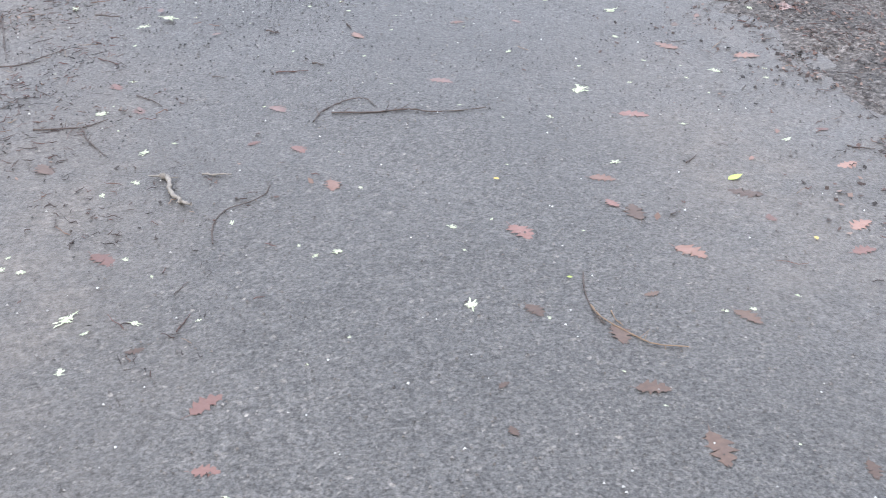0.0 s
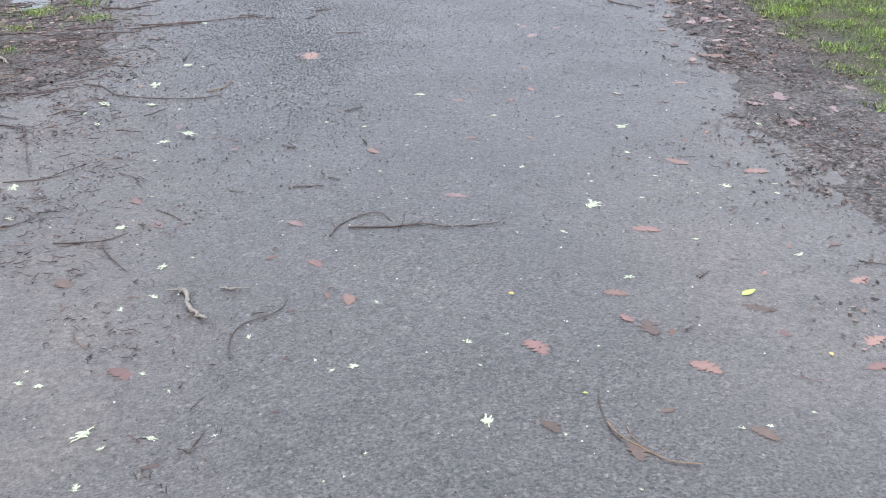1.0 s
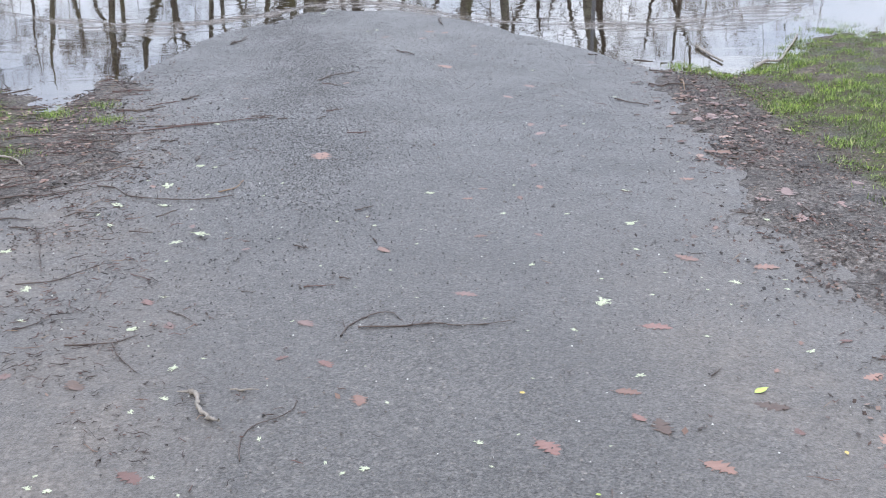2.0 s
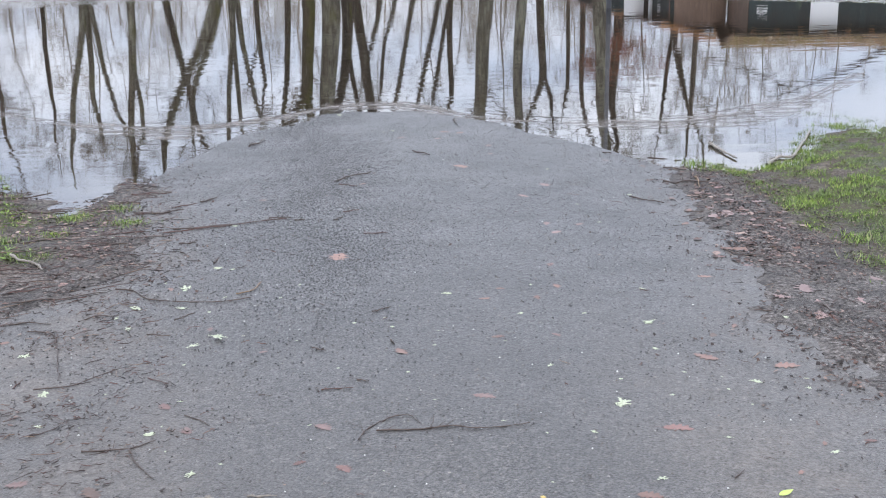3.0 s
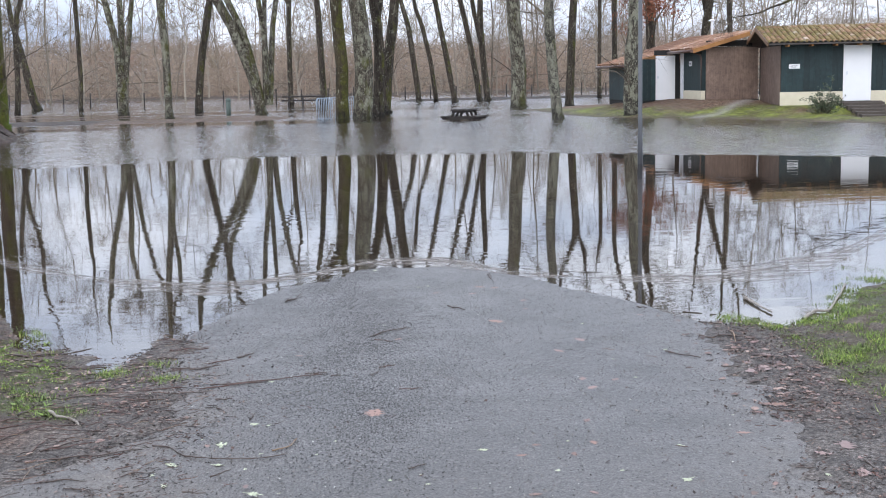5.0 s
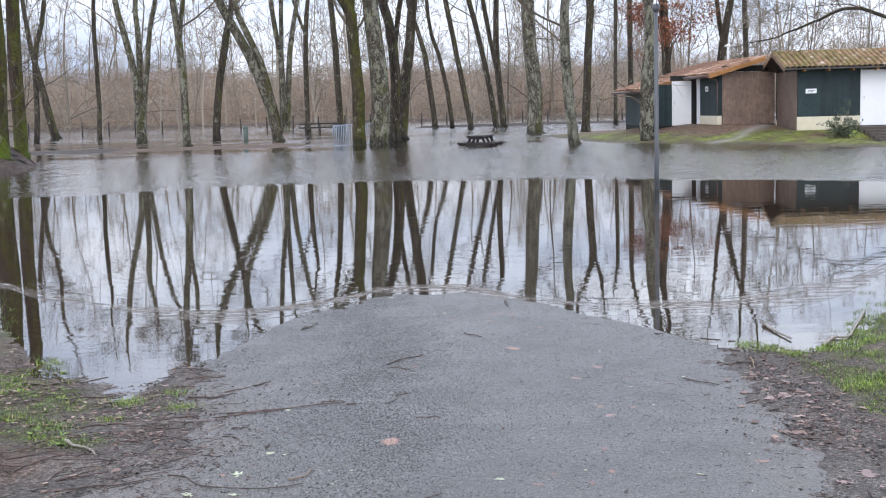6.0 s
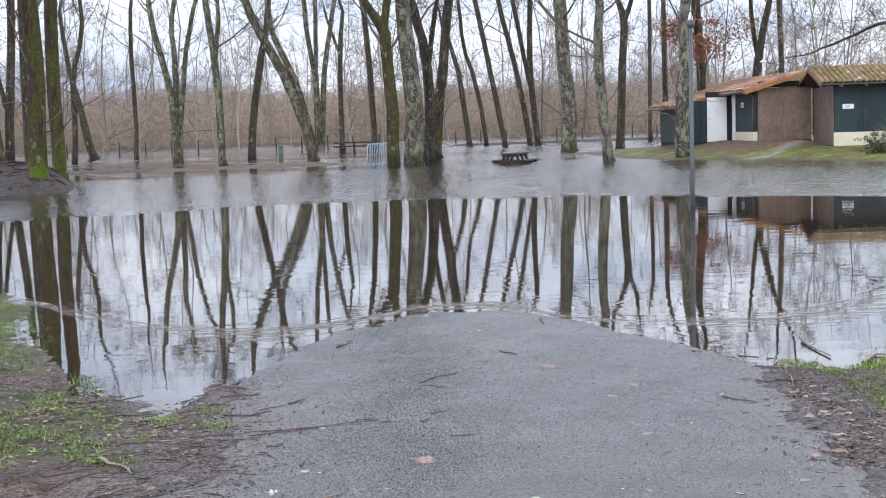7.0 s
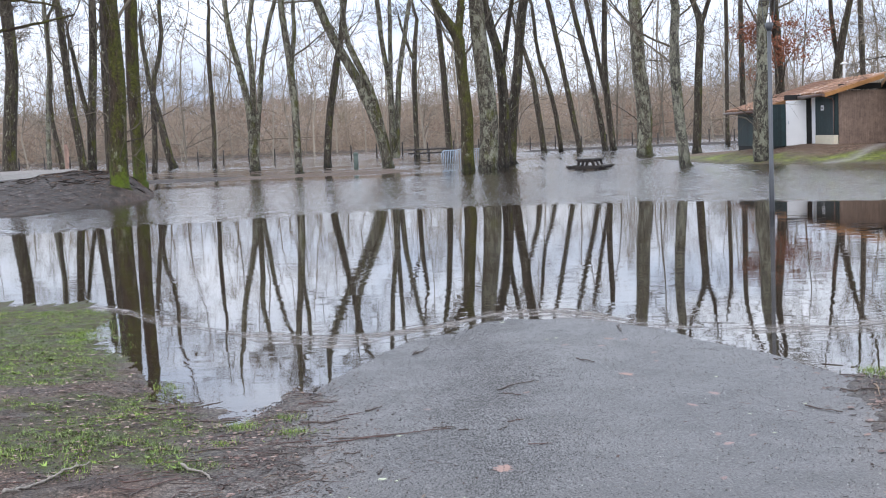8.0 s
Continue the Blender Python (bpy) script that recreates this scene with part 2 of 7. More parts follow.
def make_bark(name, base_a, base_b, moss, lichen, patches=0.0):
    m = Mat(name, 0.85, spec=0.25)
    tall = m.scaled(1.0, 1.0, 0.2)
    ridge = m.noise(15.0, 8.0, 0.78, tall)
    col = m.ramp(ridge, (0.38, base_a), (0.62, base_b))
    # long dark weather streaks down the trunk
    col = m.mix(1.0, col, m.ramp(m.noise(3.4, 5.0, 0.7, m.scaled(1.0, 1.0, 0.12)), (0.36, 0.55), (0.62, 1.25)), "MULTIPLY")
    if patches:
        col = m.mix(m.ramp(m.noise(1.0, 5.0, 0.65, m.scaled(2.0, 2.0, 1.1)), (0.57 - 0.1 * patches, 0.0), (0.62, 0.9)), col, (0.022, 0.019, 0.016))
    if lichen:
        # crusts of pale lichen with crisp edges, in blotches and in small spots
        pale = m.ramp(m.noise(26.0, 6.0, 0.75), (0.32, (0.13, 0.125, 0.09)), (0.5, (0.27, 0.268, 0.20)), (0.68, (0.46, 0.46, 0.36)))
        blotch = m.noise(4.2, 9.0, 0.74, m.scaled(1.0, 1.0, 0.55))
        crust = m.ramp(blotch, (0.625 - 0.1 * lichen, 0.0), (0.65 - 0.1 * lichen, 1.0))
        spots = m.ramp(m.noise(13.0, 8.0, 0.8), (0.655 - 0.1 * lichen, 0.0), (0.675 - 0.1 * lichen, 1.0))
        col = m.mix(m.math("MULTIPLY", m.math("MAXIMUM", crust, spots), 0.8), col, pale)
    # moss grows on the weather side
    face = m.n.new("ShaderNodeVectorMath")
    face.operation = "DOT_PRODUCT"
    m.l.new(m.geo.outputs["Normal"], face.inputs[0])
    face.inputs[1].default_value = (0.55, -0.45, 0.35)
    weather = m.math("ADD", m.math("MULTIPLY", face.outputs["Value"], 0.22), m.noise(2.2, 7.0, 0.72, m.scaled(1.0, 1.0, 0.45)))
    green = m.ramp(weather, (0.80 - 0.42 * moss, 0.0), (0.92 - 0.42 * moss, 1.0))
    fresh = m.ramp(m.noise(14.0, 8.0, 0.8), (0.34, (0.018, 0.017, 0.005)), (0.52, (0.075, 0.078, 0.013)), (0.68, (0.165, 0.165, 0.030)))
    col = m.mix(m.math("MULTIPLY", green, 0.85), col, fresh)
    z = m.split()[2]
    if moss > 0.61:
        # a thick green cushion round the foot
        foot = m.ramp(m.math("ADD", m.math("MULTIPLY", z, 0.36), m.math("MULTIPLY", m.noise(2.2, 4.0), 0.5)), (0.0, 0.0), (0.2, 0.4), (0.32, 0.95), (0.52, 0.6), (0.78, 0.15), (1.0, 0.0))
        col = m.mix(m.math("MULTIPLY", foot, m.ramp(m.noise(2.0, 6.0, 0.7), (0.38, 0.0), (0.54, 1.0))), col, m.ramp(m.noise(18.0, 6.0, 0.75), (0.3, (0.050, 0.078, 0.008)), (0.7, (0.155, 0.215, 0.018))))
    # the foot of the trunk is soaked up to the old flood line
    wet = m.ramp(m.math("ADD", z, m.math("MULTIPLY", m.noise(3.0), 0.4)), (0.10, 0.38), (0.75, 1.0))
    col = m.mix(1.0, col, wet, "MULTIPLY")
    return m.done(col, m.bump(ridge, 1.0, 0.09))


def make_twig(name, a, b, russet=False):
    m = Mat(name, 0.85, spec=0.2)
    col = m.mix(m.island(), a, b)
    if russet:
        col = m.mix(m.ramp(m.noise(0.09, 4.0), (0.52, 0.0), (0.68, 0.75)), col, m.mix(m.island(), (0.15, 0.075, 0.05), (0.32, 0.17, 0.12)))
        col = m.mix(m.ramp(m.noise(0.13, 4.0, vec=m.scaled(1.3, 0.8, 1.0)), (0.58, 0.0), (0.70, 0.7)), col, m.mix(m.island(), (0.075, 0.080, 0.045), (0.16, 0.165, 0.10)))
    return m.done(col)


def make_board(name, a, b, grain=1.0, rough=0.6, axis="z"):
    m = Mat(name, rough, spec=0.4)
    vec = m.scaled(*((40, 40, 2.0) if axis == "z" else (2.0, 40, 40)))
    g = m.noise(1.0 * grain, 5.0, 0.6, vec)
    col = m.mix(g, a, b)
    col = m.mix(1.0, col, m.ramp(m.noise(1.3, 4.0), (0.3, 0.78), (0.7, 1.15)), "MULTIPLY")
    tone = m.ramp(m.rand(), (0.0, 0.75), (1.0, 1.25))
    col = m.mix(1.0, col, tone, "MULTIPLY")
    col = m.mix(1.0, col, m.ramp(m.noise(5.0, 7.0, 0.75), (0.35, 0.72), (0.65, 1.22)), "MULTIPLY")
    return m.done(col, m.bump(g, 0.4, 0.004))


def make_plain(name, a, b, rough=0.6, metal=0.0, scale=5.0, bump=0.2, spec=0.5):
    m = Mat(name, rough, metal, spec)
    g = m.noise(scale, 6.0, 0.65)
    return m.done(m.mix(g, a, b), m.bump(m.noise(scale * 8, 4.0), bump, 0.004))


def make_tile(name, moss):
    m = Mat(name, 0.8, spec=0.3)
    tone = m.ramp(m.rand(), (0.0, (0.15, 0.075, 0.05)), (0.35, (0.27, 0.15, 0.10)), (0.7, (0.33, 0.18, 0.115)), (0.92, (0.40, 0.25, 0.18)), (1.0, (0.60, 0.50, 0.43)))
    col = m.mix(1.0, tone, m.ramp(m.noise(9.0, 5.0), (0.3, 0.7), (0.7, 1.2)), "MULTIPLY")
    mossy = m.ramp(m.noise(2.2, 7.0, 0.75), (0.40, 0.0), (0.52, 0.9))
    left = m.ramp(m.math("MULTIPLY", m.math("SUBTRACT", m.split()[0], 17.5), 0.16, True), (0.0, 1.0), (1.0, 0.6))
    col = m.mix(m.math("MULTIPLY", m.math("MULTIPLY", mossy, left), moss), col, m.ramp(m.noise(25.0), (0.3, (0.075, 0.072, 0.014)), (0.7, (0.23, 0.20, 0.05))))
    return m.done(col, m.bump(m.noise(30.0, 4.0), 0.5, 0.01))


ASPHALT, GROUND, WATER = make_asphalt(), make_ground(), make_water()
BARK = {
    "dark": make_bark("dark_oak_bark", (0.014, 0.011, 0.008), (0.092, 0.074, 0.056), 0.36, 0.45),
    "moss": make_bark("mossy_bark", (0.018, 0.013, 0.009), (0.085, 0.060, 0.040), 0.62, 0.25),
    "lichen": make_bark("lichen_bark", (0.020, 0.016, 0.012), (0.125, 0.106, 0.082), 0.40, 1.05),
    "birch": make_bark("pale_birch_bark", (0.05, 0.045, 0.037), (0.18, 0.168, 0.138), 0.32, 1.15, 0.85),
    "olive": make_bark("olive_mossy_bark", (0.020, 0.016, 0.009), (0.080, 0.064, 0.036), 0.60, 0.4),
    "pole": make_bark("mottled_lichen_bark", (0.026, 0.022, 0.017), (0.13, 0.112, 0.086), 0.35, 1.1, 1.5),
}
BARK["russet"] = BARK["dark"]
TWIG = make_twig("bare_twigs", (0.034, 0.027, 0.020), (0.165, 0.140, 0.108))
# brushwood and far woods kept pale: distance haze put into their colour
HAZY_BRUSH = make_twig("brushwood", (0.21, 0.160, 0.120), (0.46, 0.365, 0.288), True)
HAZY_WOODS = make_twig("far_woods", (0.115, 0.096, 0.075), (0.34, 0.292, 0.236))
RUSSET = make_twig("withered_oak_leaves", (0.16, 0.055, 0.030), (0.30, 0.13, 0.08))
GREEN_BOARD = make_board("dark_green_boards", (0.008, 0.020, 0.023), (0.018, 0.040, 0.043))
BROWN_BOARD = make_board("weathered_brown_panel", (0.085, 0.055, 0.042), (0.27, 0.195, 0.155), 0.8, 0.75)
BARGE_WOOD = make_board("brown_bargeboard_wood", (0.17, 0.095, 0.052), (0.34, 0.21, 0.125), axis="x")
ORANGE_WOOD = make_board("stained_fascia_wood", (0.24, 0.105, 0.03), (0.42, 0.21, 0.075), axis="x")
GREY_WOOD = make_board("weathered_grey_wood", (0.035, 0.030, 0.027), (0.10, 0.088, 0.08), axis="x")
WHITE_DOOR = make_plain("white_painted_metal", (0.70, 0.71, 0.73), (0.80, 0.81, 0.83), 0.5, scale=2.0, bump=0.08)
CREAM_WALL = make_plain("cream_render", (0.50, 0.45, 0.34), (0.66, 0.61, 0.48), 0.85, scale=4.0)
GUTTER = make_plain("brown_gutter", (0.075, 0.040, 0.032), (0.12, 0.07, 0.055), 0.45)
BOG_WOOD = make_board("dark_soaked_wood", (0.014, 0.011, 0.010), (0.045, 0.036, 0.032), axis="x")
STAKE_WOOD = make_board("pale_pinkish_wood", (0.22, 0.13, 0.10), (0.38, 0.25, 0.20))
STEEL = make_plain("galvanised_steel", (0.25, 0.32, 0.40), (0.38, 0.45, 0.53), 0.4, 0.3)
POLE = make_plain("grey_painted_pole", (0.055, 0.060, 0.068), (0.095, 0.10, 0.11), 0.5)
DARK = make_plain("dark_interior", (0.010, 0.010, 0.011), (0.022, 0.021, 0.020), 0.9)
STONE = make_plain("worn_stone_steps", (0.035, 0.029, 0.024), (0.105, 0.088, 0.073), 0.85)
TILE, PLAIN_TILE = make_tile("mossy_clay_tile", 1.0), make_tile("clay_tile", 0.08)

# ---------------------------------------------------------------- geometry helpers
def raw_mesh(name, verts, quads=None, tris=None, mat=None, smooth=True):
    """Mesh data from arrays."""
    me = bpy.data.meshes.new(name)
    quads = np.zeros((0, 4), int) if quads is None else np.asarray(quads, int)
    tris = np.zeros((0, 3), int) if tris is None else np.asarray(tris, int)
    verts = np.asarray(verts, np.float32)
    nq, nt = len(quads), len(tris)
    me.vertices.add(len(verts))
    me.vertices.foreach_set("co", verts.ravel())
    me.loops.add(4 * nq + 3 * nt)
    me.loops.foreach_set("vertex_index", np.concatenate([quads.ravel(), tris.ravel()]).astype(np.int32))
    me.polygons.add(nq + nt)
    me.polygons.foreach_set("loop_start", np.concatenate([np.arange(nq) * 4, 4 * nq + np.arange(nt) * 3]).astype(np.int32))
    me.update(calc_edges=True)
    me.polygons.foreach_set("use_smooth", np.full(nq + nt, smooth))
    if mat:
        me.materials.append(mat)
    return me


def under(name, data, parent, label=""):
    ob = new(name, data)
    ob.parent = parent
    return tagged(ob, label)


def part(name, bm, material, parent, label=""):
    """Links a bmesh as one mesh object under a thing or a part."""
    me = bpy.data.meshes.new(name)
    bm.to_mesh(me)
    bm.free()
    me.materials.append(material)
    return under(name, me, parent, label)


def thing(name, x, y, z, turn=0.0, label="", category="", group=""):
    ob = new(name)
    ob.matrix_basis = pose(x, y, z, 0, 0, turn)
    return tagged(ob, label, category, group)


def box_bm(x0, x1, y0, y1, z0, z1, bevel=0.0):
    bm = bmesh.new()
    bmesh.ops.create_cube(bm, size=1.0, matrix=Matrix.LocRotScale(((x0 + x1) / 2, (y0 + y1) / 2, (z0 + z1) / 2), None, (x1 - x0, y1 - y0, z1 - z0)))
    if bevel:
        bmesh.ops.bevel(bm, geom=bm.edges[:], offset=bevel, segments=1, affect="EDGES")
    return bm


def beam_bm(a, b, w, h, bevel=0.0):
    """A bar of width w and height h from a to b."""
    a, b = Vector(a), Vector(b)
    d = b - a
    bm = bmesh.new()
    m = Matrix.Translation((a + b) / 2) @ d.to_track_quat("X", "Z").to_matrix().to_4x4() @ Matrix.Diagonal((d.length, w, h, 1))
    bmesh.ops.create_cube(bm, size=1.0, matrix=m)
    if bevel:
        bmesh.ops.bevel(bm, geom=bm.edges[:], offset=bevel, segments=1, affect="EDGES")
    return bm


def rod_bm(points, r, sides=8):
    """A round rod through the points; r is one radius or one for each point."""
    p = np.array([points], float)
    rr = np.array([[r] * len(points) if isinstance(r, (int, float)) else r], float)
    v, q = tubes(p, rr, sides)
    bm = bmesh.new()
    vs = [bm.verts.new(c) for c in v]
    for f in q:
        bm.faces.new([vs[i] for i in f])
    n = len(points)
    bm.faces.new(vs[:sides][::-1])
    bm.faces.new(vs[(n - 1) * sides:])
    for f in bm.faces:
        f.smooth = len(f.verts) == 4
    return bm


def unit(v):
    return v / np.maximum(np.linalg.norm(v, axis=-1, keepdims=True), 1e-9)


def tubes(p, r, sides):
    """Tubes round many polylines at once: p (branches, points, 3), r (branches, points)."""
    nb, k = p.shape[:2]
    t = unit(np.gradient(p, axis=1))
    mean = unit(t.mean(1, keepdims=True))
    ref = np.where(np.abs(mean[..., 2:]) < 0.8, [0.0, 0.0, 1.0], [1.0, 0.0, 0.0])
    n1 = unit(np.cross(t, ref))
    n2 = np.cross(t, n1)
    a = np.arange(sides) * 2 * np.pi / sides
    ring = np.cos(a)[:, None] * n1[:, :, None] + np.sin(a)[:, None] * n2[:, :, None]
    v = p[:, :, None] + r[:, :, None, None] * ring
    i = np.arange(nb * k * sides).reshape(nb, k, sides)
    j = np.roll(i, -1, axis=2)
    q = np.stack([i[:, :-1], j[:, :-1], j[:, 1:], i[:, 1:]], -1).reshape(-1, 4)
    return v.reshape(-1, 3), q


def join(pieces):
    vs, qs, n = [], [], 0
    for v, q in pieces:
        vs.append(v)
        qs.append(q + n)
        n += len(v)
    return np.concatenate(vs), np.concatenate(qs)


def resample(points, k):
    """A smooth line of k points through the given ones (rows of any width)."""
    p = np.asarray(points, float)
    if len(p) == 2:
        s = np.linspace(0, 1, k)[:, None]
        return p[0] * (1 - s) + p[1] * s
    ext = np.vstack([2 * p[0] - p[1], p, 2 * p[-1] - p[-2]])
    u = np.linspace(0, len(p) - 1, k)
    i = np.minimum(u.astype(int), len(p) - 2)
    f = (u - i)[:, None]
    a, b, c, d = ext[i], ext[i + 1], ext[i + 2], ext[i + 3]
    return 0.5 * (2 * b + (c - a) * f + (2 * a - 5 * b + 4 * c - d) * f**2 + (3 * b - a - 3 * c + d) * f**3)


def spawn(rng, p, r, n, lo, hi, angle, length, thin, k, up, wobble, least=0.004):
    """n side branches on each of the polylines p, between the fractions lo and hi of their length."""
    nb, kp = p.shape[:2]
    s = rng.uniform(lo, hi, (nb, n))
    x = s * (kp - 1)
    i = np.minimum(x.astype(int), kp - 2)
    f = (x - i)[..., None]
    row = np.arange(nb)[:, None]
    base = p[row, i] * (1 - f) + p[row, i + 1] * f
    tan = unit(p[row, i + 1] - p[row, i])
    rad = r[row, i] * (1 - f[..., 0]) + r[row, i + 1] * f[..., 0]
    whole = np.linalg.norm(np.diff(p, axis=1), axis=-1).sum(1)[:, None]
    perp = unit(np.cross(tan, rng.normal(size=tan.shape)))
    a = np.radians(rng.normal(angle, 12, s.shape))[..., None]
    way = np.cos(a) * tan + np.sin(a) * perp
    size = length * whole * (1.2 - 0.7 * (s - lo) / max(hi - lo, 1e-6)) * rng.uniform(0.6, 1.25, s.shape)
    base, way, size, rad = base.reshape(-1, 3), way.reshape(-1, 3), size.ravel(), rad.ravel()
    m = len(base)
    bend = rng.normal(0, wobble, (m, k - 1, 3))
    bend[..., 2] += up
    steps = unit(way[:, None] + np.cumsum(bend, axis=1))
    q = np.concatenate([base[:, None], base[:, None] + np.cumsum(steps * (size / (k - 1))[:, None, None], axis=1)], 1)
    taper = np.linspace(1.0, 0.28, k)
    rr = np.maximum(rad * thin * rng.uniform(0.7, 1.1, m), least)[:, None] * taper
    return q, rr

# ---------------------------------------------------------------- land and water
WATER_Z = -0.15
# the shore of the rising ground round the shed: x for each y
SHED_SHORE_Y = [36, 39.4, 41, 44.3, 48.8, 51, 53, 58.6, 63, 67.4, 70, 74, 80]
SHED_SHORE_X = [21, 19.2, 18.0, 17.3, 15.4, 13.3, 12.2, 11.8, 12.0, 11.0, 13.0, 18.0, 26.0]


def sm(a, b, x):
    t = np.clip((x - a) / (b - a), 0, 1)
    return t * t * (3 - 2 * t)


def rough_field(x, y, scale, seed):
    """Cheap smooth noise from a few crossed waves, about -1 to 1."""
    rng = np.random.default_rng(seed)
    total = np.zeros_like(x)
    for k in range(9):
        a, ph, f = rng.uniform(0, 2 * np.pi), rng.uniform(0, 2 * np.pi), scale * rng.uniform(0.6, 2.2)
        total += np.sin((x * np.cos(a) + y * np.sin(a)) * f + ph)
    return total / 4.0


def path_height(x, y):
    drop = 0.02 * np.logaddexp(0, (y - 3.9) * 2.2) / 2.2
    return -drop - 0.0187 * (x - 0.85) ** 2


def path_left(y):
    return -0.80 - 0.10 * np.maximum(y - 6.0, 0) - 0.95 * sm(6.1, 4.7, y)


def path_right(y):
    return np.maximum(1.96 + 0.225 * (y - 4.0), 2.02)


def ground_height(x, y):
    # the verges fall to the water beside the path
    shore = np.where(x < 0.9, 7.75 + 0.96 * np.clip(-1.2 - x, -0.5, 1.05) + 3.0 * np.clip(-2.25 - x, 0, 1.9), 8.15 + 0.6 * np.clip(x - 2.75, -0.5, 6.0))
    d = shore - y
    z = WATER_Z + np.where(d > 0, (0.020 - 0.017 * sm(8.4, 9.4, y) * (x < 0)) * np.minimum(d, 9) + (0.035 - 0.035 * sm(8.4, 9.4, y) * (x < 0)) * np.minimum(d, 0.6), np.where(d > -5, 0.008 * d, -0.04 + 0.06 * (d + 5)))
    z = z + (0.012 * rough_field(x, y, 4.0, 3) + 0.006 * rough_field(x, y, 14.0, 4)) * (0.35 + 0.65 * (d > 0))
    z = z + 0.010 * rough_field(x, y, 21.0, 15) * (d > 0) + 0.007 * rough_field(x, y, 33.0, 16) * (d > 0)
    z = z - 0.012 * sm(0.0, -0.6, d) + 0.012 * sm(0.3, 1.2, d)
    z = np.maximum(z, -0.55)
    # the bed of the path lies under its asphalt, with soil lapping over the edges
    e = np.minimum(x - path_left(y), path_right(y) - x) + 0.10 * rough_field(x, y, 3.0, 9) + 0.04 * rough_field(x, y, 11.0, 10)
    lap = path_height(x, y) + 0.010 + 0.006 * rough_field(x, y, 9.0, 12)
    near = sm(1.1, 0.0, -e) * sm(24, 18, y)
    z = z * (1 - near) + lap * near
    inside = sm(-0.15, 0.55, e) * sm(24, 18, y)
    speckle = 0.010 * rough_field(x, y, 9.0, 13) + 0.007 * rough_field(x, y, 22.0, 14)
    z = np.where(e > -0.15, path_height(x, y) + 0.014 - 0.062 * inside + speckle * (1 - 0.5 * inside), z)
    z = np.where((e > 0.45) & (y < 18), path_height(x, y) - 0.05, z)
    z = z + 0.022 * np.exp(-(((x - 2.85) / 0.42) ** 2) - ((y - 7.95) / 0.55) ** 2)
    # low island on the left under the mossy trees
    side = np.interp(y, [31, 33, 34.5, 38.8, 41, 44, 48, 62, 84], [-15, -12.0, -10.7, -10.3, -9.6, -9.9, -11.2, -15.5, -25])
    bank = sm(0, 1.7, side - x) * sm(31, 33, y) * sm(86, 76, y) * sm(-46, -38, x)
    crest = 0.5 * np.exp(-(((x + 13.0) / 2.4) ** 2) - ((y - 44.5) / 2.6) ** 2)
    z = np.maximum(z, -0.55 + 0.39 * sm(0, 0.2, bank) + (0.12 + 0.05 * rough_field(x, y, 1.6, 5) + 0.035 * rough_field(x, y, 4.5, 18) + 0.52 * sm(33.5, 44, y)) * bank + 0.6 * crest * bank)
    # flooded lawn, only just under the surface
    lawn = sm(-34, -26, x) * sm(6, -3, x) * sm(54, 60, y) * sm(92, 80, y)
    z = np.maximum(z, -0.55 + lawn * (0.390 + 0.05 * np.exp(-(((y - 62.5) / 3.0) ** 2)) + 0.026 * rough_field(x * 0.35, y * 1.6, 0.9, 6) + 0.012 * rough_field(x, y, 3.0, 7)))
    # rising ground round the shed
    edge = np.interp(y, SHED_SHORE_Y, SHED_SHORE_X)
    rise = x - edge
    high = WATER_Z + np.where(rise > 0, 0.67 * (np.clip(rise, 0, 4.2) / 4.2) ** 1.3, 0.16 * np.clip(rise, -3, 0)) * (1 - 0.7 * sm(59, 65, y)) + 0.02 * rough_field(x, y, 1.3, 8)
    high = np.minimum(high, 0.29 + 0.23 * sm(49.4, 51.4, y) + 0.012 * rough_field(x, y, 2.0, 20))
    high = np.minimum(high, np.where(x > 18.2, -0.10 + 0.39 * sm(45.2, 47.4, y + 0.174 * (x - 19)), 9.0) + 0.6 * sm(19.6, 18.2, x))
    # cut back for the steps to the storehouse door
    lx, ly = (x - 18.97) * 0.985 - (y - 48.2) * 0.174, (x - 18.97) * 0.174 + (y - 48.2) * 0.985
    high = np.where((np.abs(lx - 3.3) < 1.15) & (ly < -0.2) & (ly > -3.2), np.minimum(high, 0.28 + 0.30 * (ly + 0.3)), high)
    z = np.maximum(z, np.where((y > 34) & (y < 90), high - 0.5 * sm(84, 90, y) - 0.5 * sm(38, 34, y), -0.55))
    # a low dyke in front of the fence, and the dry land of the wood
    dyke = sm(104.2, 105.2, y) * sm(107.2, 106.2, y) * sm(4, 9, x) * sm(60, 40, x)
    z = np.maximum(z, -0.55 + 0.60 * dyke)
    z = np.maximum(z, -0.55 + 0.75 * sm(135, 175, y + 0.0008 * x * x))
    z = np.maximum(z, -0.55 + 0.9 * sm(80, 110, np.abs(x - 5)))
    return z


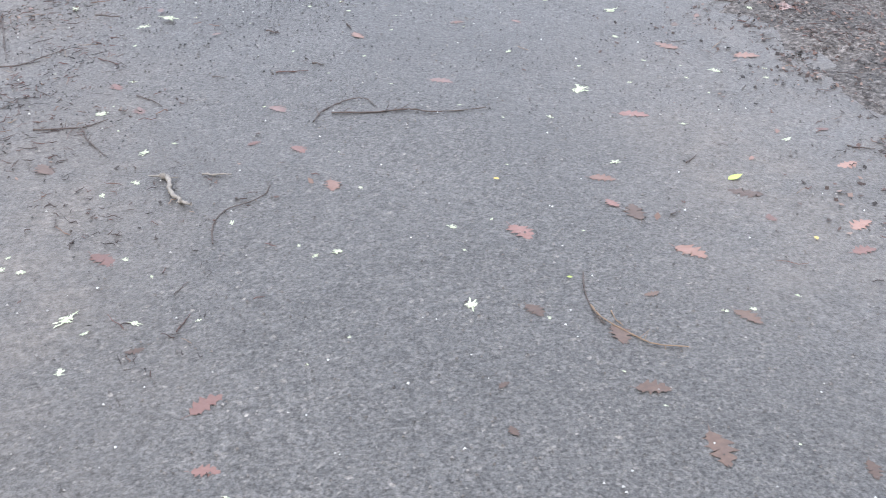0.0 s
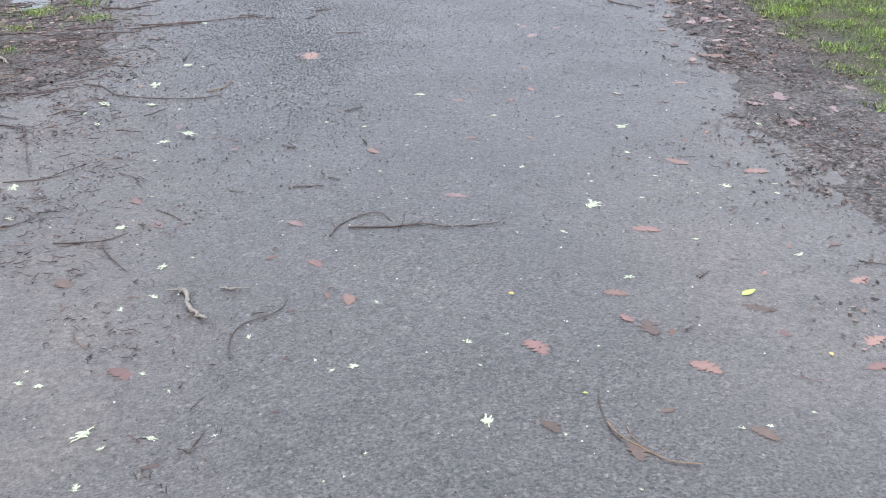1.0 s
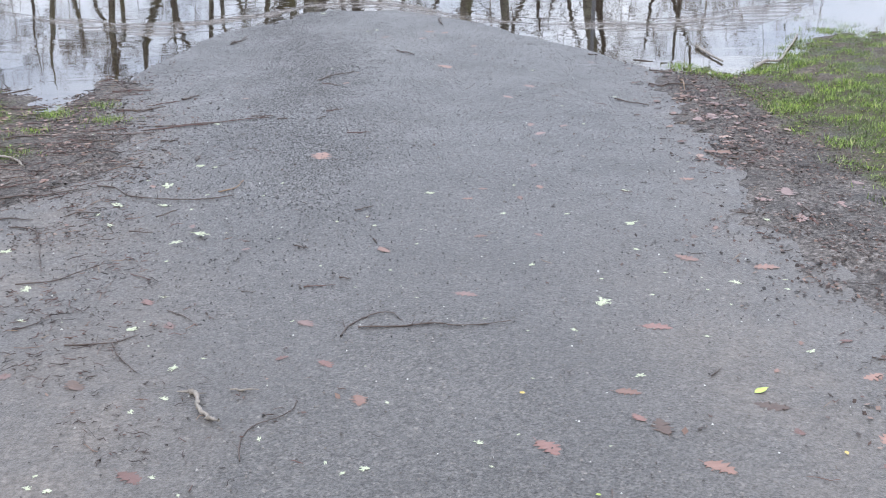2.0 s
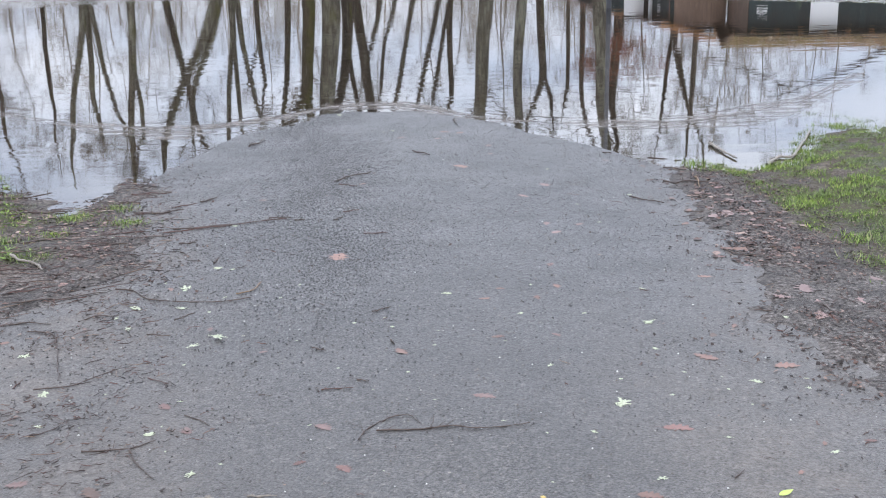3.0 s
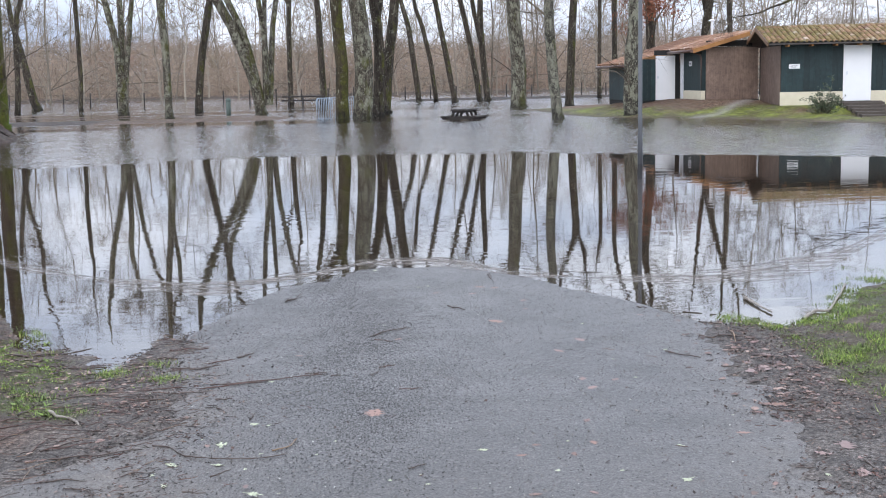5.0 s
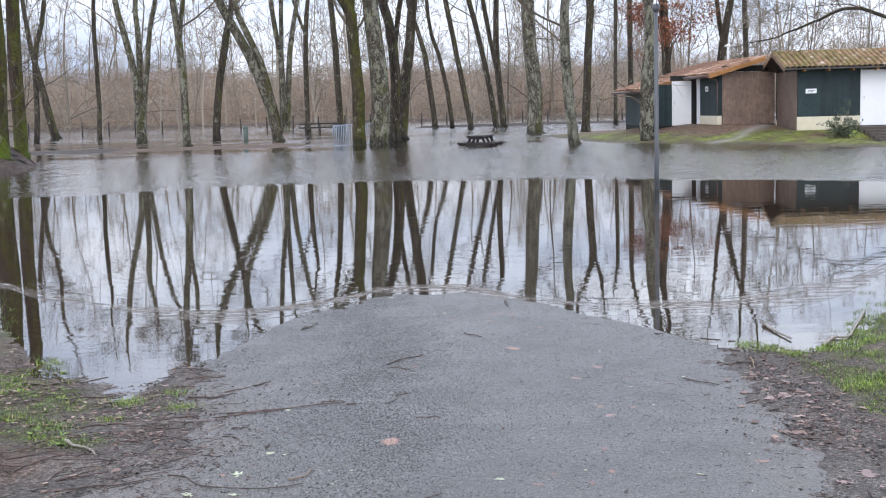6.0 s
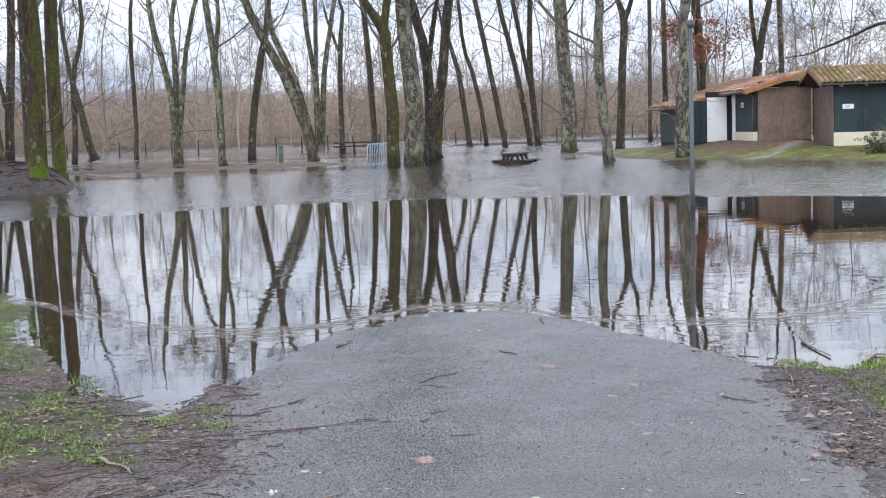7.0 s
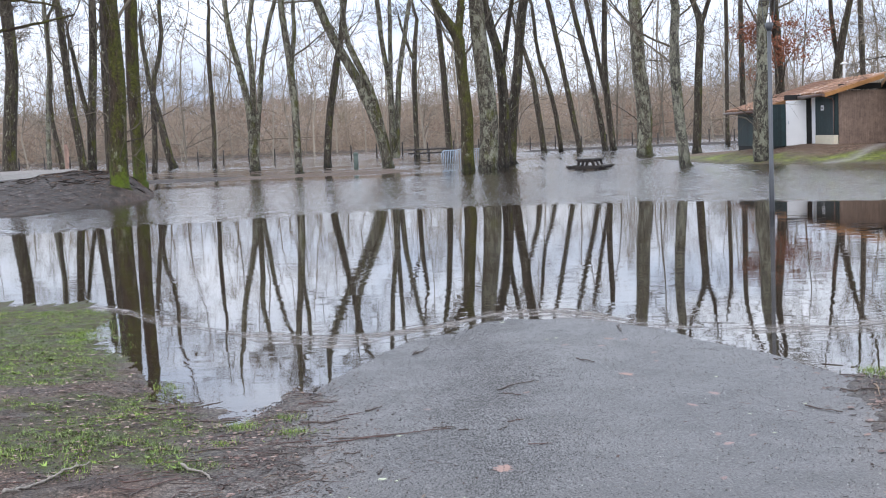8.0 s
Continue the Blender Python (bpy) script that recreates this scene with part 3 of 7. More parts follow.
def sward(x, y):
    """How thick the turf of the verges stands: below 0.3 bare mud, above 0.7 a close sward."""
    patch = 0.42 + 0.34 * rough_field(x, y, 2.6, 61) + 0.38 * rough_field(x, y, 7.5, 62) + 0.26 * rough_field(x, y, 19.0, 63)
    # on the right a close sward behind a belt of leaves and mud
    right = sm(-0.12, 0.16, x - 2.93 + 0.28 * sm(6.2, 4.8, y) + 0.12 * rough_field(x, y, 5.0, 65)) * (0.18 + 1.0 * patch) * sm(3.6, 4.8, y) * (1 - 0.55 * sm(9.0, 10.2, y))
    # on the left patches among twigs, a bare bar of mud, and drowned grass behind it
    bar = np.exp(-(((y - 8.55 - 0.25 * (x + 2.6)) / 0.30) ** 2)) * sm(-1.9, -2.3, x)
    left = np.where(y > 8.6, 0.95 * sm(-1.9, -2.7, x + 0.28 * (y - 9.0) + 0.25 * patch) * (0.55 + 0.5 * patch), sm(-1.0, -1.7, x + 0.35 * (y - 6.9)) * sm(6.0, 6.6, y) * (0.24 + 0.95 * patch)) - 0.9 * bar
    return np.clip(np.where(x > 0.8, right, left), 0, 1.2)


def grid(xs, ys):
    x, y = np.meshgrid(xs, ys)
    i = np.arange(x.size).reshape(x.shape)
    q = np.stack([i[:-1, :-1], i[:-1, 1:], i[1:, 1:], i[1:, :-1]], -1).reshape(-1, 4)
    return x.ravel(), y.ravel(), q


def set_attr(me, name, values):
    me.attributes.new(name, "FLOAT", "POINT").data.foreach_set("value", np.asarray(values, np.float32))


def build_ground():
    xs = np.concatenate([[-1800, -700, -300], np.arange(-160, -60, 8), np.arange(-60, -19, 1.2), np.arange(-19, -8.5, 0.25), np.arange(-8.5, -6, 0.6), np.arange(-6, 7.5, 0.075), np.arange(7.5, 17, 0.9), np.arange(17, 25, 0.35), np.arange(25, 40, 0.9), np.arange(40, 160, 8), [300, 700, 1800]])
    ys = np.concatenate([[-1500, -400, -100, -30, -12, -6], np.arange(-4, 1.0, 0.4), np.arange(1.0, 13.5, 0.07), np.arange(13.5, 32, 0.6), np.arange(32, 52, 0.4), np.arange(52, 120, 0.8), np.arange(120, 200, 5), [240, 400, 900, 2500]])
    x, y, q = grid(xs, ys)
    z = ground_height(x, y)
    me = raw_mesh("ground", np.stack([x, y, z], 1), q, mat=GROUND)
    off_right, off_left = x - path_right(y), path_left(y) - x
    grass = np.maximum(sm(2.7, 2.9, x) * sm(3.6, 4.8, y), sm(0.35, 0.9, off_left) * sm(5.2, 6.0, y + 0.35 * off_left) * (1 - 0.85 * np.exp(-(((y - 8.75) / 0.45) ** 2)) * (x < -1.7))) * sm(24, 18, y)
    lawn = sm(-0.15, -0.02, z) * (y > 36) * (x > 5) * (y < 90)
    grass = np.maximum(grass, 0.12 * ((y > 50) & (y < 100) & (x < 5)))
    inland = x - np.interp(y, SHED_SHORE_Y, SHED_SHORE_X)
    litter = sm(1.7, 2.7, inland + 0.5 * rough_field(x, y, 1.5, 19)) * sm(49.0, 50.5, y)
    lawn = lawn * (1 - 0.85 * litter)
    gravel = 0.65 * np.exp(-(((y - 48.7 - 1.0 * np.maximum(x - 16.4, 0)) / 0.38) ** 2)) * sm(14.6, 15.3, x) * sm(19.2, 18.6, x)
    # the pale path along the top of the island
    gravel = np.maximum(gravel, 0.6 * sm(-14.2, -15.4, x + 0.3 * (y - 53)) * sm(50, 52.5, y) * sm(86, 80, y))
    mud = sm(-10.0, -11.0, x) * sm(31, 33, y) * sm(75, 60, y)
    near = y < 30
    mud = np.maximum(mud, (y > 103) & (y < 109) & (x > 3))
    set_attr(me, "grass", np.where(near, sm(0.1, 0.6, sward(x, y)) * np.maximum(grass, (x < 0) * (y > 6.0)), grass))
    set_attr(me, "gravel", gravel)
    litter = np.maximum(litter, np.exp(-(((x - 19.0) / 0.7) ** 2) - ((y - 45.8) / 0.9) ** 2)) * (z > WATER_Z)
    set_attr(me, "litter", np.maximum(litter * (x > 8) * (y > 40) * (y < 72), 0.5 * sm(-32, -24, x) * sm(6, 2, x) * sm(54, 57, y) * sm(98, 92, y)))
    set_attr(me, "mud", mud)
    set_attr(me, "lawn", lawn)
    bare = sm(1.3, 0.4, off_right) * sm(5.9, 4.9, y) * (x > 0.8)
    edge_r = sm(1.0, -0.1, off_right + 0.2 * rough_field(x, y, 3.0, 27)) * (x > 0.8)
    edge_l = sm(1.15, -0.1, off_left + 0.2 * rough_field(x, y, 3.0, 17)) * (x < 0.8)
    set_attr(me, "silt", np.maximum(bare, np.maximum(edge_r, edge_l)) * sm(24, 18, y))
    return tagged(new("ground", me), "muddy verges with moss, short grass and fallen leaves", "ground", kind="structure")


def build_path():
    ys = np.concatenate([[-60, -40, -25, -15, -9, -6], np.arange(-4, 1, 0.3), np.arange(1, 13, 0.06), np.arange(13, 23, 0.4)])
    u = np.linspace(0, 1, 64)
    left, right = path_left(ys) - 0.12, path_right(ys) + 0.10
    x = left[:, None] * (1 - u) + right[:, None] * u
    y = np.repeat(ys[:, None], len(u), 1)
    z = path_height(x, y) + 0.003 * rough_field(x, y, 3.0, 21) + 0.0015 * rough_field(x, y, 12.0, 22)
    # shallow dip in the left part, where water stood
    z = z - 0.012 * np.exp(-(((x + 0.35) / 0.5) ** 2) - ((y - 4.75) / 0.35) ** 2)
    i = np.arange(x.size).reshape(x.shape)
    q = np.stack([i[:-1, :-1], i[:-1, 1:], i[1:, 1:], i[1:, :-1]], -1).reshape(-1, 4)
    me = raw_mesh("asphalt_path", np.stack([x, y, z], -1).reshape(-1, 3), q, mat=ASPHALT)
    d = np.minimum(x - left[:, None], right[:, None] - x)
    silt = np.maximum(sm(0.8, 0.1, d) * np.where(x > 0.8, 0.6, 1.0), 0.85 * np.exp(-(((x - 1.45) / 0.34) ** 2) - ((y - 3.0) / 1.1) ** 2))
    silt = np.maximum(silt, 0.9 * np.exp(-(((x + 0.60) / 0.40) ** 2) - ((y - 2.9) / 1.5) ** 2))
    silt = np.maximum(silt, 0.9 * np.exp(-(((x + 0.95) / 0.55) ** 2) - ((y - 4.8) / 1.6) ** 2))
    rut = np.exp(-(((x - 0.22 - 0.02 * (y - 7)) / 0.42) ** 2)) * sm(4.0, 6.4, y)
    set_attr(me, "rut", np.maximum(rut, 0.35 * np.exp(-(((x + 0.5) / 0.5) ** 2)) * sm(7.5, 6.0, y) * sm(3.4, 4.6, y)).ravel())
    set_attr(me, "silt", (silt * sm(8.5, 6.5, y)).ravel())
    set_attr(me, "worn", sm(2.6, 6.5, y).ravel())
    return tagged(new("path", me), "wet grey asphalt path running down into flood water", "path", kind="structure")


def build_water():
    me = raw_mesh("water", [(-220, 6.5, WATER_Z), (220, 6.5, WATER_Z), (220, 200, WATER_Z), (-220, 200, WATER_Z)], [(0, 1, 2, 3)], mat=WATER)
    return tagged(new("water", me), "brown flood water mirroring bare trees and pale sky", "water", kind="structure")


build_ground()
build_path()
build_water()

# ---------------------------------------------------------------- trees
def tree(name, x, y, z, kind, stems, height, seed, label, leafy=False):
    """A bare tree: stems are lines of (sideways, up, radius) from the foot; they go on up to the given height."""
    rng = np.random.default_rng(seed)
    root = thing(name, x, y, z, 0, label, "tree", "bare trees in the flood")
    k = 20
    lines, radii, trunk = [], [], []
    for n, stem in enumerate(stems):
        s = np.asarray(stem, float)
        line = np.stack([s[:, 0], np.zeros(len(s)), s[:, 1], s[:, 2] * 1.1], 1)
        # leans a little towards or away from the viewer too
        depth = rng.normal(0, 0.05) if n == 0 else rng.normal(0, 0.22)
        line[:, 1] = depth * (line[:, 2] - line[0, 2]) * (0.3 + 0.7 * np.linspace(0, 1, len(line)))
        if n == 0:
            line[0, 3] *= 1.22
            foot = line[0].copy()
            foot[2] -= 0.7
            line = np.vstack([foot, line[0], line[0] * 0.9 + line[1] * 0.1, line[1:]])
            line[2, 3] = line[3, 3] * 1.06
        way = line[-1, :3] - line[-2, :3]
        way /= np.linalg.norm(way)
        top, rad = line[-1, :3].copy(), line[-1, 3]
        left = height * (1.0 if n == 0 else rng.uniform(0.75, 0.95)) - top[2]
        for f in (0.25, 0.5, 0.75, 1.0):
            if left <= 0.5 or rad < 0.05:
                break
            way = way + rng.normal(0, 0.16, 3) + (0, 0, 0.12)
            way /= np.linalg.norm(way)
            top = top + way * left * 0.25
            line = np.vstack([line, [*top, max(rad * (1 - 0.9 * f), 0.02)]])
        p = resample(line, k)
        p[3:-1, :3] += rng.normal(0, 0.02, (k - 4, 3))
        lines.append(p[:, :3])
        radii.append(np.maximum(p[:, 3], 0.015))
    p, r = np.array(lines), np.array(radii)
    v, q = tubes(p, r, 10)
    under("trunk", raw_mesh("trunk", v, q, mat=BARK[kind]), root)
    single = len(stems) == 1
    low = min(0.34, 4.5 / height)
    limbs = spawn(rng, p, r, 16 if leafy else 9 if single else 6, 0.18 if leafy else low + (0.2 if single else 0.12), 0.97, 48, 0.28, 0.26, 9, 0.05, 0.13, 0.016)
    wisps = spawn(rng, p, r, 12 if single else 7, low * 0.95, 0.8, 58, 0.16, 0.085, 8, 0.05, 0.26, 0.010)
    b2 = spawn(rng, *limbs, 7, 0.2, 0.98, 45, 0.48, 0.52, 6, 0.03, 0.16, 0.009)
    b3 = spawn(rng, *b2, 6, 0.2, 1.0, 42, 0.55, 0.58, 5, 0.02, 0.18, 0.009)
    b3b = spawn(rng, *wisps, 6, 0.2, 1.0, 45, 0.5, 0.6, 4, 0.0, 0.2, 0.006)
    b3c = spawn(rng, *b3b, 3, 0.3, 1.0, 45, 0.6, 0.6, 3, 0.0, 0.2, 0.006)
    # the finest twigs are left off the very top
    b3 = tuple(a[b3[0][:, 0, 2] < 13.0] for a in b3)
    b4 = spawn(rng, *b3, 3, 0.2, 1.0, 40, 0.75, 0.65, 4, 0.0, 0.2, 0.0075)
    v, q = join([tubes(*limbs, 6), tubes(*wisps, 4), tubes(*b2, 4), tubes(*b3, 3), tubes(*b3b, 3), tubes(*b3c, 3), tubes(*b4, 3)])
    under("crown", raw_mesh("crown", v, q, mat=TWIG), root)
    if leafy:
        tips = b4[0][:, -1]
        tips = tips[(tips[:, 2] < 8.0)]
        tips = np.concatenate([tips, b3[0][:, 2][b3[0][:, 2, 2] < 8.0]])
        tips = np.repeat(tips, 6, 0) + rng.normal(0, 0.2, (6 * len(tips), 3))
        a, b = unit(rng.normal(size=tips.shape)) * 0.085, unit(rng.normal(size=tips.shape)) * 0.055
        v = np.stack([tips - a, tips + b, tips + a, tips - b], 1).reshape(-1, 3)
        under("leaves", raw_mesh("leaves", v, np.arange(len(v)).reshape(-1, 4), mat=RUSSET), root, "withered russet oak leaves")
    return root


def wild_tree(rng, height, girth, lean, low):
    """Arrays of one whole far tree at the origin."""
    k = 8
    z = np.linspace(-0.4, 1, k)
    p = np.zeros((1, k, 3))
    p[0, :, 2] = z * height
    p[0, :, :2] = np.cumsum(rng.normal(0, 0.02, (k, 2)), 0) * height + lean * z[:, None] ** 2
    r = girth * np.linspace(1.0, 0.15, k)[None]
    limbs = spawn(rng, p, r, 11, low, 0.97, 42 if low > 0.3 else 55, 0.27, 0.5, 5, 0.06, 0.12, 0.03)
    b2 = spawn(rng, *limbs, 5, 0.2, 1.0, 42, 0.5, 0.55, 4, 0.03, 0.16, 0.027)
    b3 = spawn(rng, *b2, 3, 0.2, 1.0, 42, 0.7, 0.6, 3, 0.02, 0.2, 0.020)
    return join([tubes(p, r, 6), tubes(*limbs, 4), tubes(*b2, 3), tubes(*b3, 3)])


def build_far_woods():
    rng = np.random.default_rng(77)
    kinds = [wild_tree(rng, h, 0.0085 * h, rng.normal(0, 0.6, 2), 0.18 if h % 2 else 0.42) for h in (13, 15, 17, 14, 18, 16, 12, 19)]
    pieces = []
    for n in range(225):
        v, q = kinds[n % len(kinds)]
        a, s = rng.uniform(0, 6.28), rng.uniform(0.8, 1.15)
        y = rng.uniform(118, 205) if n % 3 else rng.uniform(150, 215)
        x = rng.uniform(-0.47, 0.52) * y + 2
        if n > 180:
            y = rng.uniform(150, 225)
            x = rng.uniform(-0.52, 0.42) * y + 2
            s *= 1.25
        if n < 13:
            # trees behind the shed
            y = rng.uniform(75, 115)
            x = rng.uniform(0.30, 0.62) * y
            s *= 0.85
        c, sn = np.cos(a) * s, np.sin(a) * s
        w = np.stack([v[:, 0] * c - v[:, 1] * sn + x, v[:, 0] * sn + v[:, 1] * c + y, v[:, 2] * s], 1)
        pieces.append((w, q))
    v, q = join(pieces)
    return tagged(new("far_woods", raw_mesh("far_woods", v, q, mat=HAZY_WOODS)), "leafless grey-brown woodland behind the flooded park", "woods", kind="stuff")


def build_brushwood():
    rng = np.random.default_rng(78)
    n, k = 1500, 4
    y = rng.uniform(154, 206, n)
    x = rng.uniform(-0.50, 0.56, n) * y
    h = rng.uniform(3.5, 10.5, n) * (0.8 + 0.25 * rough_field(x, y, 0.08, 31))
    h = np.maximum(h, 1.5)
    p = np.zeros((n, k, 3))
    s = np.linspace(0, 1, k)
    lean = rng.normal(0, 0.24, (n, 2))
    p[..., 0] = x[:, None] + lean[:, :1] * h[:, None] * s**1.5
    p[..., 1] = y[:, None] + lean[:, 1:] * h[:, None] * s**1.5
    p[..., 2] = 0.1 + h[:, None] * s
    r = rng.uniform(0.02, 0.045, n)[:, None] * np.linspace(1, 0.35, k)
    b2 = spawn(rng, p, r, 4, 0.1, 1.0, 36, 0.4, 0.75, 4, 0.08, 0.2, 0.016)
    b3 = spawn(rng, *b2, 2, 0.2, 1.0, 50, 0.6, 0.8, 3, 0.02, 0.25, 0.02)
    # a tangle of short crossing twigs fills the thicket
    n = 170000
    y = rng.uniform(160, 232, n)
    x = rng.uniform(-0.54, 0.60, n) * y
    top = (8.6 + 1.7 * rough_field(x, y, 0.05, 33) + 1.2 * rough_field(x, y, 0.22, 34) + 0.8 * rough_field(x, y, 0.8, 35)) * (0.6 + 0.4 * sm(160, 205, y))
    at = np.stack([x, y, 0.1 + np.maximum(top, 1.5) * rng.random(n) ** 1.15], 1)
    way = unit(rng.normal(size=(n, 3)) * (0.9, 0.4, 0.5) + (0, 0, 0.45)) * rng.uniform(0.8, 2.2, n)[:, None]
    side = np.cross(way, unit(rng.normal(size=(n, 3)) * (0.3, 1.0, 0.3)))
    side = unit(side) * rng.uniform(0.012, 0.032, n)[:, None]
    blade = np.stack([at - way * 0.5 - side, at - way * 0.5 + side, at + way * 0.6 + side * 0.4, at + way * 0.6 - side * 0.4], 1).reshape(-1, 3)
    v, q = join([tubes(p, r, 3), tubes(*b2, 3), tubes(*b3, 3), (blade, np.arange(4 * n).reshape(-1, 4))])
    return tagged(new("brushwood", raw_mesh("brushwood", v, q, mat=HAZY_BRUSH)), "dense red-brown winter brushwood behind the fence", "brushwood", kind="stuff")


tree("oak_tree", -28.24, 80.17, 0.46, "dark", [[(0, 0, 0.51), (0.36, 3.79, 0.4), (0.78, 7.44, 0.36), (0.69, 11.08, 0.36)]], 13.5, 100, "bare oak with dark bark on the muddy bank")
tree("birch_tree", -30.46, 95.25, 0.15, "birch", [[(0, 0, 0.16), (0.19, 4.47, 0.16), (0.64, 8.81, 0.14), (0.6, 13.13, 0.12)]], 15.3, 101, "pale mottled trunk with dark bark patches standing in the flood")
tree("oak_tree", -28.29, 91.74, -0.09, "dark", [[(-0, 0, 0.18), (-0.38, 2.48, 0.16), (-0.65, 4.6, 0.13), (-0.52, 8.79, 0.13), (-0.59, 11.29, 0.11)]], 17.1, 102, "bare oak with dark bark standing in the flood")
tree("oak_tree", -27.95, 96.01, -0.02, "dark", [[(0, 0, 0.33), (-0.38, 2.81, 0.28), (-0.83, 5.92, 0.28), (-1.05, 9, 0.26), (-1.49, 13.37, 0.23)]], 18.9, 103, "bare oak with dark bark standing in the flood")
tree("oak_tree", -27.69, 97.13, -0.06, "dark", [[(0, 0, 0.33), (0.21, 3.71, 0.31), (0.67, 9.03, 0.28), (0.79, 13.43, 0.26)], [(0.12, 3.72, 0.19), (-0.56, 6.87, 0.16), (-0.92, 9.32, 0.14), (-1.26, 10.88, 0.12)]], 14.4, 104, "bare oak with dark bark with several stems in the flood")
tree("oak_tree", -16.12, 59.87, 0.62, "dark", [[(0, 0, 0.17), (-0.04, 2.76, 0.17), (0.04, 5.5, 0.17), (0.17, 8.21, 0.17)]], 16.2, 105, "bare oak with dark bark on the muddy bank")
tree("oak_tree", -10.95, 41.58, 0.23, "moss", [[(0, -0, 0.32), (0.03, 1.64, 0.28), (0.1, 3.54, 0.26), (0.04, 5.25, 0.26), (-0.03, 6.38, 0.26)]], 18, 106, "bare oak with green mossy trunk on the muddy bank")
tree("oak_tree", -12.2, 49.52, 0.17, "moss", [[(0, 0, 0.26), (-0, 1.72, 0.24), (-0.04, 4, 0.24), (0.04, 6.25, 0.23), (0.03, 7.37, 0.23)]], 13.5, 107, "bare oak with green mossy trunk on the muddy bank")
tree("oak_tree", -22.18, 101.61, -0.14, "dark", [[(0, 0, 0.36), (-0.57, 2.23, 0.29), (-1.07, 4.59, 0.24), (-1.67, 6.95, 0.19), (-2.08, 9.28, 0.17), (-2.4, 11.61, 0.15)]], 15.3, 108, "bare oak with dark bark standing in the flood")
tree("oak_tree", -20.26, 86.66, -0.15, "dark", [[(0, 0, 0.17), (0.15, 3, 0.17), (0.24, 6.18, 0.17), (0.93, 8.92, 0.14), (0.93, 12.06, 0.12)]], 17.1, 109, "bare oak with dark bark standing in the flood")
tree("oak_tree", -18.31, 99.33, -0.15, "dark", [[(0, -0, 0.16), (0.09, 2.98, 0.16), (0.03, 6.63, 0.16), (0.12, 11.15, 0.14)]], 18.9, 110, "bare oak with dark bark standing in the flood")
tree("oak_tree", -11.51, 76.13, -0.13, "lichen", [[(0, 0, 0.29), (-0.02, 2.22, 0.27), (-0.2, 3.98, 0.2), (-0.61, 6.09, 0.18), (-1.16, 8.54, 0.16), (-1.29, 10.61, 0.14)], [(0.05, 2.22, 0.16), (0.06, 5.36, 0.16), (-0.08, 8.49, 0.14), (0.18, 10.55, 0.13)], [(0.21, 1.86, 0.14), (0.52, 4.3, 0.14), (0.98, 7.41, 0.13), (1.92, 10.48, 0.11)]], 14.4, 111, "bare oak with pale lichen bark with several stems in the flood")
tree("oak_tree", -7.78, 67.55, -0.13, "lichen", [[(-0, -0, 0.22), (-0.07, 3.31, 0.19), (-0.16, 5.79, 0.19), (-0.36, 7.95, 0.16), (-0.49, 9.48, 0.14)], [(-0.13, 5.79, 0.11), (0.11, 7.93, 0.11), (0.1, 9.46, 0.09)]], 16.2, 112, "bare oak with pale lichen bark with several stems in the flood")
tree("oak_tree", -7.31, 79.67, -0.15, "dark", [[(-0, 0, 0.26), (0.29, 3.52, 0.22), (0.75, 6.06, 0.22), (1.13, 7.86, 0.19), (1.53, 10.73, 0.17)]], 18, 113, "bare oak with dark bark standing in the flood")
tree("oak_tree", -3, 71.94, -0.17, "lichen", [[(0, -0, 0.33), (-0.21, 1.24, 0.3), (-0.93, 3.59, 0.27), (-1.92, 5.94, 0.25), (-2.89, 7.62, 0.23), (-3.76, 9.94, 0.22)], [(-0.08, 1.24, 0.2), (-0.74, 4.24, 0.18), (-1.57, 6.25, 0.17), (-2.15, 7.91, 0.15), (-2.25, 9.87, 0.13)], [(0.29, 0.55, 0.17), (0.28, 4.53, 0.15), (-0, 7.17, 0.13), (-0.21, 9.79, 0.13)], [(0.49, 0.55, 0.17), (0.79, 4.84, 0.15), (1.12, 7.12, 0.13), (1.57, 9.72, 0.12)], [(0.42, 1.88, 0.13), (0.36, 4.86, 0.12), (0.43, 7.81, 0.12), (0.45, 9.76, 0.1)]], 13.5, 114, "bare oak with pale lichen bark with several stems in the flood")
tree("oak_tree", -1.89, 104.98, 0.23, "dark", [[(0, 0, 0.22), (0, 3.39, 0.2), (0.12, 8.19, 0.2), (0.44, 11.04, 0.15)], [(0.1, 7.71, 0.12), (-0.54, 9.65, 0.12), (-0.96, 11.1, 0.1)]], 15.3, 115, "bare oak with dark bark with several stems in the flood")
tree("oak_tree", 0.9, 106, 0.3, "dark", [[(0, 0, 0.3), (-0.16, 5.67, 0.25), (-0.41, 10.03, 0.22), (-0.78, 12.93, 0.22)]], 17.1, 116, "bare oak with dark bark standing in the flood")
tree("oak_tree", 1.39, 58.98, -0.17, "olive", [[(0, 0, 0.30), (-0.02, 2.81, 0.28), (-0.16, 5.51, 0.26), (-0.31, 6.54, 0.26), (-0.9, 7.42, 0.18), (-1.32, 8.37, 0.16)], [(-0.26, 6.38, 0.18), (-0.07, 7.66, 0.18), (-0.02, 8.32, 0.16)]], 18.9, 117, "bare oak with olive mossy trunk with several stems in the flood")
tree("oak_tree", 2.32, 59.65, -0.2, "lichen", [[(0.06, 0, 0.46), (0.17, 2.81, 0.42), (-0.06, 5.55, 0.37), (-0.28, 8.27, 0.33)]], 14.4, 118, "bare oak with pale lichen bark standing in the flood")
